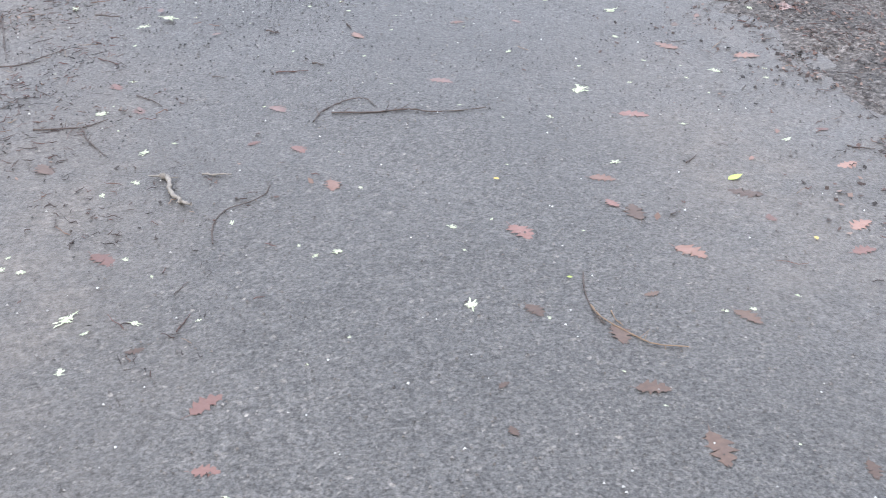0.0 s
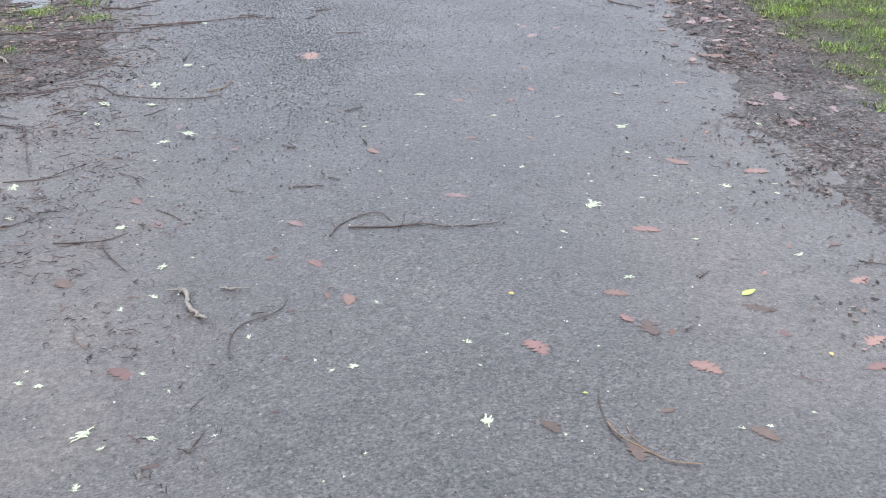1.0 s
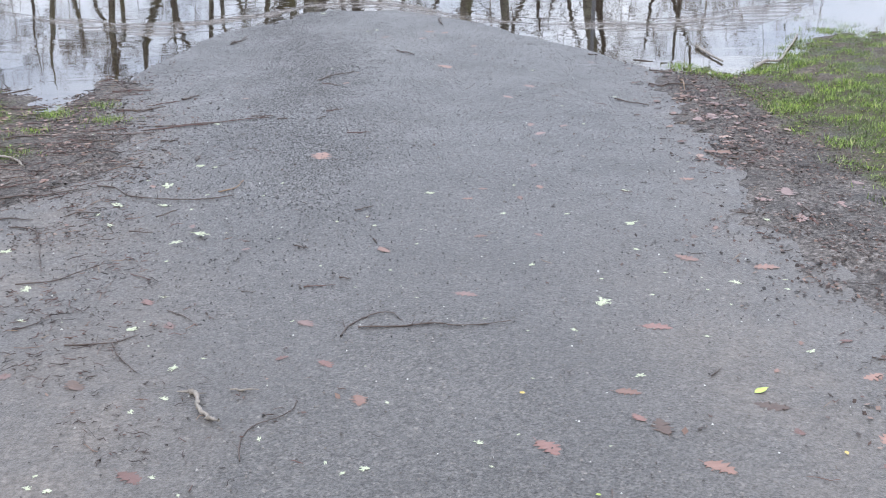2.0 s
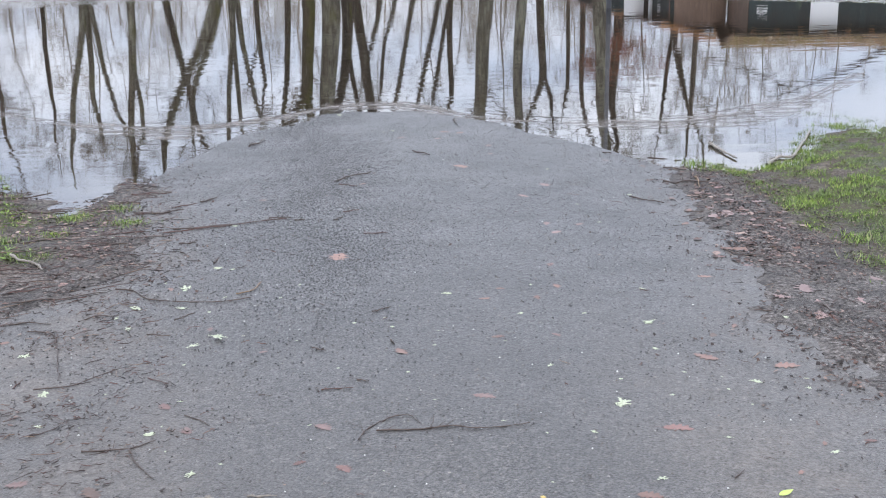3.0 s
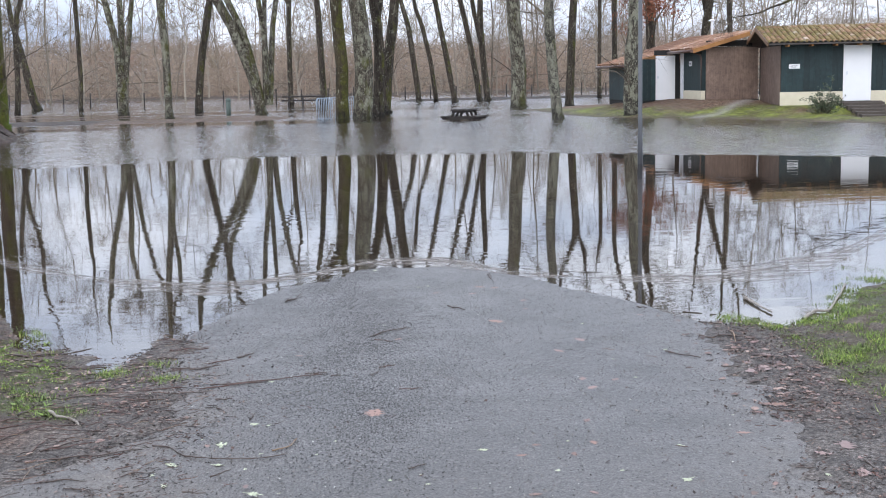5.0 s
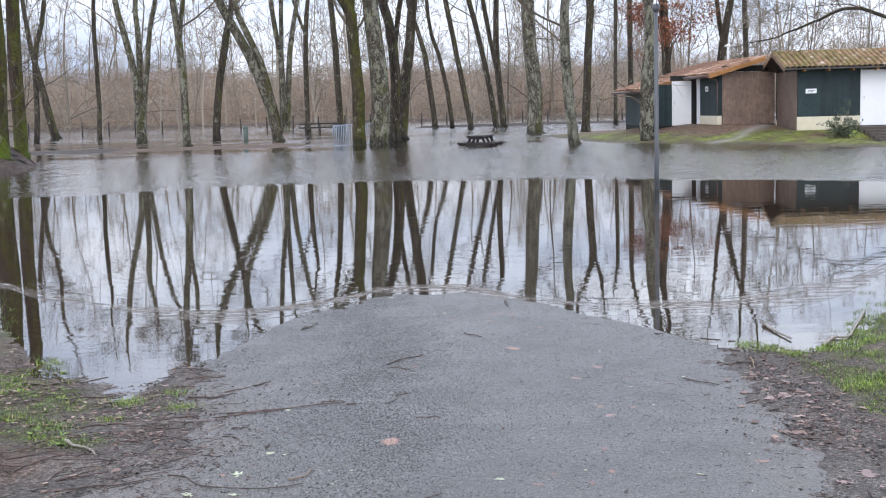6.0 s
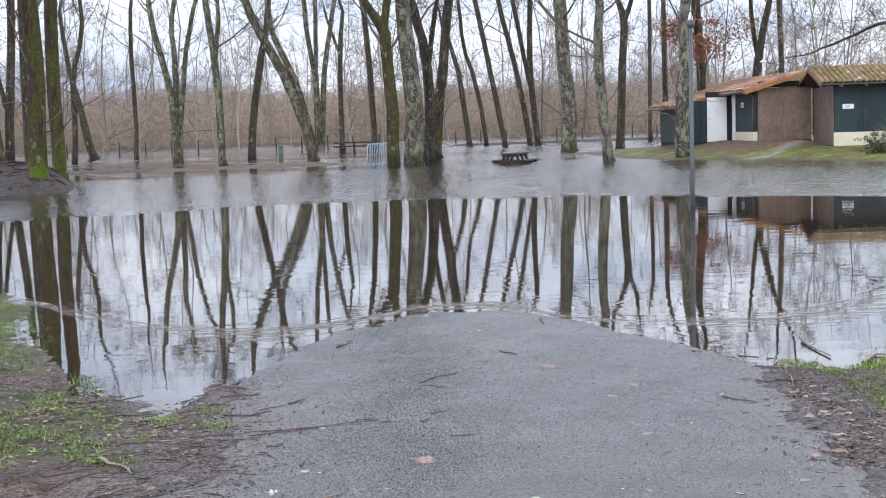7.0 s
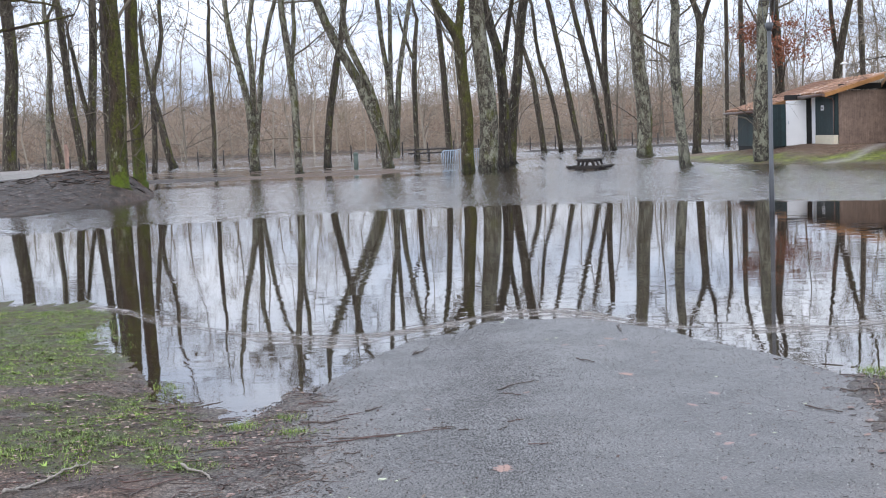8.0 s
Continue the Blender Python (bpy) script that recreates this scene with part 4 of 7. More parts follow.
tree("oak_tree", 3.28, 62.91, -0.05, "dark", [[(0, -0, 0.29), (0.19, 2.67, 0.26), (-0.05, 5.56, 0.23), (-0.42, 7.29, 0.22), (-0.7, 8.44, 0.21)], [(0.19, 4.97, 0.13), (0.49, 6.97, 0.12), (0.75, 8.38, 0.1)]], 16.2, 119, "bare oak with dark bark with several stems in the flood")
tree("oak_tree", 3.95, 67.89, -0.04, "dark", [[(-0, 0, 0.35), (0.26, 2.72, 0.27), (0.65, 5.81, 0.24), (1.04, 8.88, 0.24)]], 18, 120, "bare oak with dark bark standing in the flood")
tree("oak_tree", 8.73, 100.62, -0.15, "dark", [[(0, -0, 0.23), (-0.51, 4.2, 0.21), (-0.89, 6.52, 0.19), (-1.64, 9.07, 0.14)]], 13.5, 121, "bare oak with dark bark standing in the flood")
tree("oak_tree", 10.27, 102.49, -0.15, "dark", [[(-0, 0, 0.17), (-0.29, 2.76, 0.17), (-0.9, 5.61, 0.17), (-1.75, 8.45, 0.14), (-2.03, 11.26, 0.14)]], 15.3, 122, "bare oak with dark bark standing in the flood")
tree("oak_tree", 11.06, 95.36, -0.18, "dark", [[(0, -0, 0.22), (-0.64, 3.55, 0.2), (-1.2, 6.63, 0.18), (-1.76, 9.69, 0.18), (-2.3, 11.88, 0.16)]], 17.1, 123, "bare oak with dark bark standing in the flood")
tree("oak_tree", 13.56, 99.08, -0.15, "dark", [[(0, 0, 0.23), (-0.46, 3.04, 0.21), (-1.05, 6.24, 0.19), (-1.86, 9.44, 0.19), (-2.46, 12.16, 0.16)]], 18.9, 124, "bare oak with dark bark standing in the flood")
tree("oak_tree", 14.05, 98, -0.16, "dark", [[(0, -0, 0.28), (-0.46, 4.36, 0.23), (-0.6, 7.5, 0.21), (-0.6, 11.95, 0.18)], [(-0.5, 4.58, 0.16), (-1.29, 8.42, 0.16), (-1.95, 12.01, 0.16)]], 14.4, 125, "bare oak with dark bark with several stems in the flood")
tree("oak_tree", 12.48, 73.75, -0.18, "lichen", [[(-0, 0, 0.54), (0, 2.62, 0.42), (-0.25, 6.01, 0.38), (-0.43, 9.37, 0.35)]], 16.2, 126, "bare oak with pale lichen bark standing in the flood")
tree("birch_tree", 10.5, 51.85, -0.18, "birch", [[(0, -0, 0.26), (-0.16, 1.35, 0.21), (-0.38, 3.27, 0.2), (-0.45, 5.17, 0.18), (-0.45, 7.05, 0.16)]], 18, 127, "pale mottled trunk with dark bark patches standing in the flood")
tree("oak_tree", 15.76, 74.35, -0.15, "dark", [[(0, 0, 0.3), (0.09, 2.47, 0.23), (0.27, 5.87, 0.21), (0.38, 7.89, 0.21), (-0.07, 9.26, 0.14)], [(0.38, 7.72, 0.14), (0.86, 9.22, 0.12)]], 13.5, 128, "bare oak with dark bark with several stems in the flood")
tree("oak_tree", 24.23, 102.17, -0.16, "dark", [[(0, 0, 0.2), (0.05, 7.32, 0.15), (0.1, 11.96, 0.15)]], 15.3, 129, "bare oak with dark bark standing in the flood")
tree("oak_tree", 13.77, 52.01, -0.18, "pole", [[(0, -0, 0.35), (-0.01, 2.16, 0.3), (0.13, 4.54, 0.23), (0.22, 6.9, 0.2)]], 17.1, 130, "pale lichen-mottled trunk with dark bark patches standing in the flood")
tree("oak_tree", 20.38, 81.49, -0.08, "dark", [[(0, 0, 0.18), (0, 6.07, 0.16), (-0.04, 9.77, 0.14)]], 18.9, 131, "bare oak with dark bark standing in the flood")
tree("oak_tree", 21.15, 75.08, -0.15, "russet", [[(0, 0, 0.27), (-0.12, 5.7, 0.25), (-0.34, 9.12, 0.24)]], 14.4, 132, "oak still holding withered russet leaves behind the shed", True)
tree("oak_tree", 25.17, 78.04, -0.2, "dark", [[(-0, 0, 0.27), (0.34, 4.48, 0.25), (0.74, 7.31, 0.21), (1.12, 9.42, 0.15)], [(0.5, 5.54, 0.15), (0.02, 7.7, 0.13), (-0.24, 9.48, 0.11)]], 16.2, 133, "bare oak with dark bark with several stems in the flood")
tree("oak_tree", 29.69, 84.96, -0.2, "dark", [[(0, -0, 0.19), (-0.02, 6.33, 0.17), (-0.02, 10.19, 0.17)]], 18, 134, "bare oak with dark bark standing in the flood")
tree("oak_tree", -17.2, 40.0, 0.1, "moss", [[(0, 0, 0.34), (0.1, 3.0, 0.3), (0.0, 7.0, 0.26)], [(0.1, 4.3, 0.09), (1.6, 5.2, 0.07), (3.4, 5.5, 0.05), (5.6, 5.9, 0.03)], [(0.1, 5.0, 0.08), (1.5, 6.3, 0.06), (3.2, 6.5, 0.045), (5.0, 6.2, 0.03)], [(0.1, 3.6, 0.07), (1.4, 4.6, 0.05), (3.0, 4.8, 0.03)]], 15, 201, "bare oak with green mossy trunk on the muddy bank")
tree("oak_tree", 28.2, 50.5, 0.4, "dark", [[(0, 0, 0.36), (0.1, 3.0, 0.3), (-0.1, 7.0, 0.27)], [(0, 2.8, 0.13), (-2.0, 3.4, 0.10), (-3.7, 4.2, 0.08), (-6.1, 4.9, 0.065), (-7.8, 4.35, 0.05), (-9.2, 3.8, 0.035), (-10.5, 3.55, 0.02)]], 16, 202, "bare oak with dark bark and one long low limb")
build_far_woods()
build_brushwood()

# ---------------------------------------------------------------- the shed
def plank_row(parent, mat, x0, x1, y, z0, z1, width, axis="x", name="plank", out=-1):
    """Upright boards side by side on a wall; axis: along which they stand in a row."""
    n = max(1, round((x1 - x0) / width))
    w = (x1 - x0) / n
    lo, hi = sorted((y, y + out * 0.024))
    bm = box_bm(0.0015, w - 0.0015, lo - y, hi - y, 0, z1 - z0, 0.003) if axis == "x" else box_bm(lo - y, hi - y, 0.0015, w - 0.0015, 0, z1 - z0, 0.003)
    me = bpy.data.meshes.new(name)
    bm.to_mesh(me)
    bm.free()
    me.materials.append(mat)
    for i in range(n):
        ob = under(name, me, parent)
        ob.location = (x0 + i * w, y, z0) if axis == "x" else (y, x0 + i * w, z0)


def canal_tile(length, width, mat, thick=0.014):
    """One half-round clay tile along +y, hollow side down."""
    seg = 5
    bm = bmesh.new()
    rings = []
    for yy, k in ((0.0, 1.0), (length, 0.82)):
        for rad in (width / 2 * k, width / 2 * k - thick):
            rings.append([bm.verts.new((-rad * math.cos(math.pi * i / seg), yy, rad * 0.75 * math.sin(math.pi * i / seg))) for i in range(seg + 1)])
    a, ai, b, bi = rings
    for i in range(seg):
        bm.faces.new((a[i], a[i + 1], b[i + 1], b[i]))
        bm.faces.new((ai[i + 1], ai[i], bi[i], bi[i + 1]))
        bm.faces.new((a[i + 1], a[i], ai[i], ai[i + 1]))
    me = bpy.data.meshes.new("tile")
    bm.to_mesh(me)
    bm.free()
    me.materials.append(mat)
    return me


def build_store():
    """The low right-hand building with the mossy tiled gable roof."""
    rng = random.Random(5)
    shed = thing("storehouse", 18.97, 48.2, 0.31, -10, "dark green boarded storehouse with mossy clay tile roof", "building")
    L, Dp, H = 7.2, 4.4, 2.42
    # walls: cream plinth, green boards, a brown panel at the gable
    part("wall", box_bm(0.0, 2.51, 0.0, 0.14, -0.35, H), DARK, shed, "dark boarded front wall")
    part("wall", box_bm(3.58, L, 0.0, 0.14, -0.35, H), DARK, shed)
    part("wall", box_bm(0.0, 0.14, 0.14, Dp, -0.35, H), DARK, shed)
    part("wall", box_bm(L - 0.14, L, 0.14, Dp, -0.35, H), DARK, shed)
    part("wall", box_bm(0.14, L - 0.14, Dp - 0.14, Dp, -0.35, H), DARK, shed)
    part("plinth", box_bm(-0.02, 2.49, -0.045, -0.003, -0.35, 0.52, 0.008), CREAM_WALL, shed, "cream rendered plinth")
    part("plinth", box_bm(3.60, L, -0.045, -0.003, -0.35, 0.52, 0.008), CREAM_WALL, shed, "cream rendered plinth")
    plank_row(shed, GREEN_BOARD, 0.02, 2.49, -0.004, 0.523, 2.40, 0.22)
    plank_row(shed, GREEN_BOARD, 3.60, L, -0.004, 0.523, 2.40, 0.22)
    part("panel", box_bm(-0.03, -0.003, 0.0, 2.1, 0.0, 2.40, 0.005), BROWN_BOARD, shed, "weathered brown wood panel")
    part("panel", box_bm(-0.03, -0.003, 2.11, 4.2, 0.0, 2.40, 0.005), BROWN_BOARD, shed, "weathered brown wood panel")
    part("corner_post", box_bm(-0.05, 0.02, 4.21, 4.28, 0.35, 2.4), DARK, shed)
    part("corner_foot", box_bm(-0.055, 0.025, 4.2, 4.29, -0.1, 0.35, 0.005), CREAM_WALL, shed)
    door = part("door", box_bm(2.53, 3.56, -0.05, 0.02, 0.12, 2.36, 0.008), WHITE_DOOR, shed, "plain white flush door")
    part("door_handle", rod_bm([(2.63, -0.08, 1.18), (2.63, -0.08, 1.30)], 0.014), STEEL, door)
    part("frame", box_bm(2.49, 2.53, -0.055, 0.1, 0.12, 2.40), WHITE_DOOR, door)
    part("frame", box_bm(3.56, 3.60, -0.055, 0.1, 0.12, 2.40), WHITE_DOOR, door)
    # gable triangle and roof; near-black fill paints the shade inside the open gable
    ridge_y, over = 2.2, 0.62
    rise = 3.24 - H
    slope = math.atan2(rise, ridge_y + over)
    bm = bmesh.new()
    vs = [bm.verts.new(c) for c in ((-0.002, 0.0, H), (-0.002, Dp, H), (-0.002, ridge_y, 3.12))]
    vt = [bm.verts.new((0.1, v.co.y, v.co.z)) for v in vs]
    bm.faces.new(vs), bm.faces.new(vt[::-1])
    for i in range(3):
        bm.faces.new((vs[i], vt[i], vt[(i + 1) % 3], vs[(i + 1) % 3]))
    part("gable", bm, DARK, shed)
    X0, X1 = -0.62, L + 0.4
    eave_z = 2.47
    for side in (-1, 1):
        a = Vector((0, -over, eave_z)) if side < 0 else Vector((0, Dp + over, eave_z))
        b = Vector((0, ridge_y, 3.20))
        bm = bmesh.new()
        vs = [bm.verts.new(c) for c in ((X0, a.y, a.z), (X1, a.y, a.z), (X1, b.y, b.z), (X0, b.y, b.z))]
        vt = [bm.verts.new((v.co.x, v.co.y, v.co.z - 0.05)) for v in vs]
        bm.faces.new(vs if side < 0 else vs[::-1]), bm.faces.new(vt[::-1] if side < 0 else vt)
        for i in range(4):
            bm.faces.new((vs[i], vt[i], vt[(i + 1) % 4], vs[(i + 1) % 4]))
        part("roof_deck", bm, GREY_WOOD, shed)
        part("bargeboard", beam_bm((X0 - 0.015, a.y, a.z - 0.05), (X0 - 0.015, b.y, b.z - 0.05), 0.03, 0.17, 0.004), BARGE_WOOD, shed, "brown wooden bargeboard")
    for i in range(8):
        part("rafter_end", box_bm(0.15 + i * 0.95, 0.23 + i * 0.95, -0.58, 0.0, 2.34, 2.425, 0.004), ORANGE_WOOD, shed)
    part("purlin", box_bm(X0, -0.003, ridge_y - 0.05, ridge_y + 0.05, 2.98, 3.09, 0.004), BARGE_WOOD, shed)
    # the tiles of the front slope one by one
    run = math.hypot(ridge_y + over, 3.20 - eave_z)
    rows, col_w = 8, 0.215
    step = run / rows
    me = canal_tile(step * 1.28, 0.20, TILE)
    cols = int((X1 - X0) / col_w)
    for c in range(cols):
        for rr in range(rows):
            ob = under("tile", me, shed)
            s = rr / rows
            ob.matrix_basis = Matrix.Translation((X0 + 0.11 + c * col_w + rng.uniform(-0.012, 0.012), -over + s * (ridge_y + over), eave_z + s * 0.73 + 0.018 + rng.uniform(0, 0.012))) @ Euler((slope - 0.035 + rng.uniform(-0.02, 0.02), 0, rng.uniform(-0.03, 0.03))).to_matrix().to_4x4()
    ridge = canal_tile(0.42, 0.24, TILE)
    for c in range(int((X1 - X0) / 0.36)):
        ob = under("ridge_tile", ridge, shed)
        ob.matrix_basis = Matrix.Translation((X0 + c * 0.36, ridge_y, 3.20)) @ Euler((0, 0, -math.pi / 2 + rng.uniform(-0.02, 0.02))).to_matrix().to_4x4()
    # a small white notice with an unreadable line on the boards
    sign = part("notice", box_bm(0.32, 0.76, -0.045, -0.031, 1.46, 1.65, 0.004), WHITE_DOOR, shed, "small white notice")
    part("line", box_bm(0.42, 0.66, -0.049, -0.0455, 1.565, 1.585), POLE, sign)
    part("line", box_bm(0.40, 0.60, -0.049, -0.0455, 1.515, 1.535), POLE, sign)
    # the steps up to the door
    for i in range(5):
        part("step", box_bm(2.35 + 0.10 * i, 4.0 + 0.12 * i, -0.35 - 0.34 * (i + 1), -0.35 - 0.34 * i + 0.05, -0.6, 0.11 - 0.115 * (i + 0.3), 0.02), STONE, shed, "worn dark step")
    part("landing", box_bm(2.3, 4.0, -0.36, -0.05, -0.5, 0.112, 0.015), STONE, shed)
    return shed


def build_annex():
    """The lower left-hand building with one lean-to roof over a stepped plan."""
    rng = random.Random(6)
    shed = thing("annex", 17.04, 52.4, 0.443, 0, "lean-to annex with brown panels and orange fascia boards", "building")
    shed.scale = (1.033, 1.033, 1.033)
    k = 0.282

    def roof(x):
        return 2.18 + k * (x + 0.53)

    part("wall", box_bm(0.02, 2.46, 0.03, 0.15, -0.4, 2.28), DARK, shed)
    part("panel", box_bm(0.17, 2.46, -0.01, 0.026, 0.06, 2.26, 0.005), BROWN_BOARD, shed, "weathered brown wood panel")
    part("lintel", box_bm(0.17, 2.2, -0.005, 0.02, 2.30, 2.55, 0.005), DARK, shed)
    part("sill", box_bm(0.15, 2.46, -0.16, 0.02, -0.2, 0.05, 0.01), STONE, shed)
    plank_row(shed, GREEN_BOARD, 0.0, 0.16, 0.0, 0.45, 2.22, 0.16)
    part("pier", box_bm(-0.06, 0.14, -0.03, 0.14, -0.3, 0.45, 0.01), CREAM_WALL, shed, "white concrete pier")
    # side wall of the projecting half
    part("wall", box_bm(0.02, 0.14, 0.15, 3.1, -0.4, 2.20), DARK, shed)
    plank_row(shed, GREEN_BOARD, 0.10, 2.55, 0.016, 0.45, 2.20, 0.12, axis="y")
    part("plinth", box_bm(-0.03, 0.012, 0.14, 2.55, -0.3, 0.45, 0.008), CREAM_WALL, shed, "mossy cream plinth")
    part("post", box_bm(-0.02, 0.016, 2.58, 3.05, -0.1, 2.18, 0.005), WHITE_DOOR, shed, "white door post")
    notice = part("notice", box_bm(-0.026, -0.012, 1.35, 1.75, 1.50, 1.72, 0.003), WHITE_DOOR, shed, "small white notice")
    part("line", box_bm(-0.030, -0.0265, 1.42, 1.68, 1.58, 1.63), POLE, notice)
    # back half: front wall with the white door, and its side
    part("wall", box_bm(-1.9, -1.18, 3.1, 3.22, -0.4, 1.82), DARK, shed)
    part("wall", box_bm(-1.18, 0.02, 3.1, 3.22, 2.03, 2.25), DARK, shed)
    plank_row(shed, GREEN_BOARD, -1.9, -1.16, 3.096, 0.02, 1.86, 0.19)
    door = part("door", box_bm(-1.14, -0.25, 3.06, 3.12, 0.03, 2.0, 0.008), WHITE_DOOR, shed, "plain white flush door")
    part("door_handle", rod_bm([(-1.05, 3.03, 0.98), (-1.05, 3.03, 1.10)], 0.014), STEEL, door)
    part("jamb", box_bm(-0.25, -0.03, 3.10, 3.22, -0.1, 2.03), DARK, shed)
    part("wall", box_bm(-1.9, -1.78, 3.22, 8.6, -0.4, 1.78), DARK, shed)
    plank_row(shed, GREEN_BOARD, 3.22, 8.6, -1.896, 0.02, 1.78, 0.19, axis="y")
    part("wall", box_bm(-1.78, 2.46, 8.5, 8.6, -0.4, 1.78), DARK, shed)
    # one sloping roof over both halves
    for name, x0, x1, y0, y1 in (("roof", -0.53, 1.95, -0.35, 8.9), ("roof", -2.45, -0.53, 3.45, 8.9)):
        bm = bmesh.new()
        vs = [bm.verts.new((x, y, roof(x))) for x, y in ((x0, y0), (x1, y0), (x1, y1), (x0, y1))]
        vt = [bm.verts.new((v.co.x, v.co.y, v.co.z - 0.06)) for v in vs]
        bm.faces.new(vs), bm.faces.new(vt[::-1])
        for i in range(4):
            bm.faces.new((vs[i], vt[i], vt[(i + 1) % 4], vs[(i + 1) % 4]))
        part(name, bm, ORANGE_WOOD, shed, "boarded lean-to roof deck")
        part("fascia", beam_bm((x0, y0 - 0.02, roof(x0) - 0.07), (x1, y0 - 0.02, roof(x1) - 0.07), 0.035, 0.17, 0.004), ORANGE_WOOD, shed, "orange stained fascia board")
        part("gutter", rod_bm([(x0 - 0.05, y0 - 0.05, roof(x0) - 0.06), (x0 - 0.05, y1 if x0 < -1 else 3.45, roof(x0) - 0.06)], 0.065), GUTTER, shed, "brown gutter")
    # tiles: rows run up the slope, along x
    length = 0.36
    me = canal_tile(length * 1.25, 0.20, PLAIN_TILE)
    tilt = math.atan(k)
    hidden = bmesh.new()
    for y0, y1, x0, x1 in ((-0.3, 8.9, -0.53, 1.9), (3.5, 8.9, -2.45, -0.53)):
        for c in range(int((y1 - y0) / 0.215)):
            for rr in range(int((x1 - x0) / length + 0.5)):
                x, y = x0 + rr * length, y0 + 0.1 + c * 0.215
                m = Matrix.Translation((x, y + rng.uniform(-0.01, 0.01), roof(x) + 0.02 + rng.uniform(0, 0.01))) @ Euler((0, -tilt + 0.03, 0)).to_matrix().to_4x4() @ Euler((0, 0, -math.pi / 2 + rng.uniform(-0.03, 0.03))).to_matrix().to_4x4()
                if y < 4.8 or x < -0.6:
                    under("tile", me, shed).matrix_basis = m
                else:
                    piece = me.copy()
                    piece.transform(m)
                    hidden.from_mesh(piece)
                    bpy.data.meshes.remove(piece)
    tagged(part("rear_tiles", hidden, PLAIN_TILE, shed), kind="stuff")
    part("downpipe", rod_bm([(-0.50, 0.0, 2.10), (-0.30, -0.02, 2.02), (-0.12, -0.02, 1.98), (-0.06, -0.04, 1.85), (-0.06, -0.04, 0.3)], 0.032), GUTTER, shed, "brown downpipe")
    flue = part("flue", rod_bm([(1.85, 4.3, 2.7), (1.85, 4.3, 3.55)], 0.05), WHITE_DOOR, shed, "pale grey flue pipe")
    part("cowl", rod_bm([(1.85, 4.3, 3.55), (1.85, 4.3, 3.60), (1.85, 4.3, 3.66)], [0.16, 0.15, 0.02], 12), WHITE_DOOR, flue)
    return shed


build_store()
build_annex()

# ---------------------------------------------------------------- park furniture
def build_picnic_table(x, y, z, turn, length, label, thick=0.045):
    t = thing("picnic_table", x, y, z, turn, label, "picnic table", "picnic tables standing in the flood")
    for i in range(4):
        yy = -0.36 + i * 0.185
        part("top_plank", box_bm(-length / 2, length / 2, yy, yy + 0.17, 0.755 - thick, 0.755, 0.006), BOG_WOOD, t)
    for side in (-1, 1):
        for j in range(2):
            yy = side * 0.68 + (j - 1) * 0.135
            part("seat_plank", box_bm(-length / 2, length / 2, yy, yy + 0.125, 0.465 - thick, 0.465, 0.006), BOG_WOOD, t)
    for xx in (-length * 0.34, 0.0, length * 0.34):
        part("bearer", box_bm(xx - 0.035, xx + 0.035, -0.82, 0.82, 0.30, 0.42, 0.006), BOG_WOOD, t)
        part("bearer", box_bm(xx - 0.035, xx + 0.035, -0.36, 0.36, 0.60, 0.71, 0.006), BOG_WOOD, t)
        for side in (-1, 1):
            part("leg", beam_bm((xx + 0.04, side * 0.26, 0.68), (xx + 0.04, side * 0.62, -0.12), 0.05, 0.11, 0.006), BOG_WOOD, t)
    return t


def build_barrier(x, y, z, turn, width):
    b = thing("crowd_barrier", x, y, z, turn, "galvanised steel crowd barrier beside mossy trunks in the flood", "barrier", "steel crowd barriers")
    w, h = width / 2, 1.08
    part("frame", rod_bm([(-w, 0, 0.12), (-w, 0, h - 0.12), (-w + 0.1, 0, h), (w - 0.1, 0, h), (w, 0, h - 0.12), (w, 0, 0.12), (-w, 0, 0.12)], 0.021), STEEL, b)
    n = round(width / 0.12)
    for i in range(1, n):
        xx = -w + width * i / n
        part("bar", rod_bm([(xx, 0, 0.12), (xx, 0, h)], 0.014, 6), STEEL, b)
    for xx in (-w + 0.25, w - 0.25):
        part("foot", rod_bm([(xx, -0.3, 0.0), (xx, -0.06, 0.10), (xx, 0.06, 0.10), (xx, 0.3, 0.0)], 0.018, 6), STEEL, b)
    return b


def build_lamp_post():
    p = thing("lamp_post", 6.49, 23.8, -0.45, 0, "slim grey steel park lamp post standing in water", "lamp post")
    part("pole", rod_bm([(0, 0, 0), (0, 0, 0.9), (0, 0, 0.95), (0, 0, 3.84)], [0.050, 0.050, 0.043, 0.038], 14), POLE, p)
    part("collar", rod_bm([(0, 0, 3.80), (0, 0, 3.86), (0, 0, 3.95), (0, 0, 3.96)], [0.040, 0.070, 0.085, 0.05], 14), POLE, p, "dark flared collar")
    part("lamp", rod_bm([(0, 0, 3.95), (0, 0, 3.98), (0, 0, 4.06), (0, 0, 4.12)], [0.05, 0.055, 0.035, 0.012], 12), WHITE_DOOR, p, "white pointed lamp")
    hat = part("hat", rod_bm([(0, 0, 4.40), (0, 0, 4.43), (0, 0, 4.48)], [0.16, 0.165, 0.05], 16), POLE, p, "flat dark lamp hat")
    for a in (0.4, 2.5, 4.6):
        c, s = math.cos(a), math.sin(a)
        part("arm", rod_bm([(0.08 * c, 0.08 * s, 3.93), (0.12 * c, 0.12 * s, 4.1), (0.15 * c, 0.15 * s, 4.41)], 0.008, 6), POLE, hat)
    return p


BOLLARD = make_plain("grey_green_paint", (0.07, 0.10, 0.085), (0.13, 0.165, 0.145), 0.6)


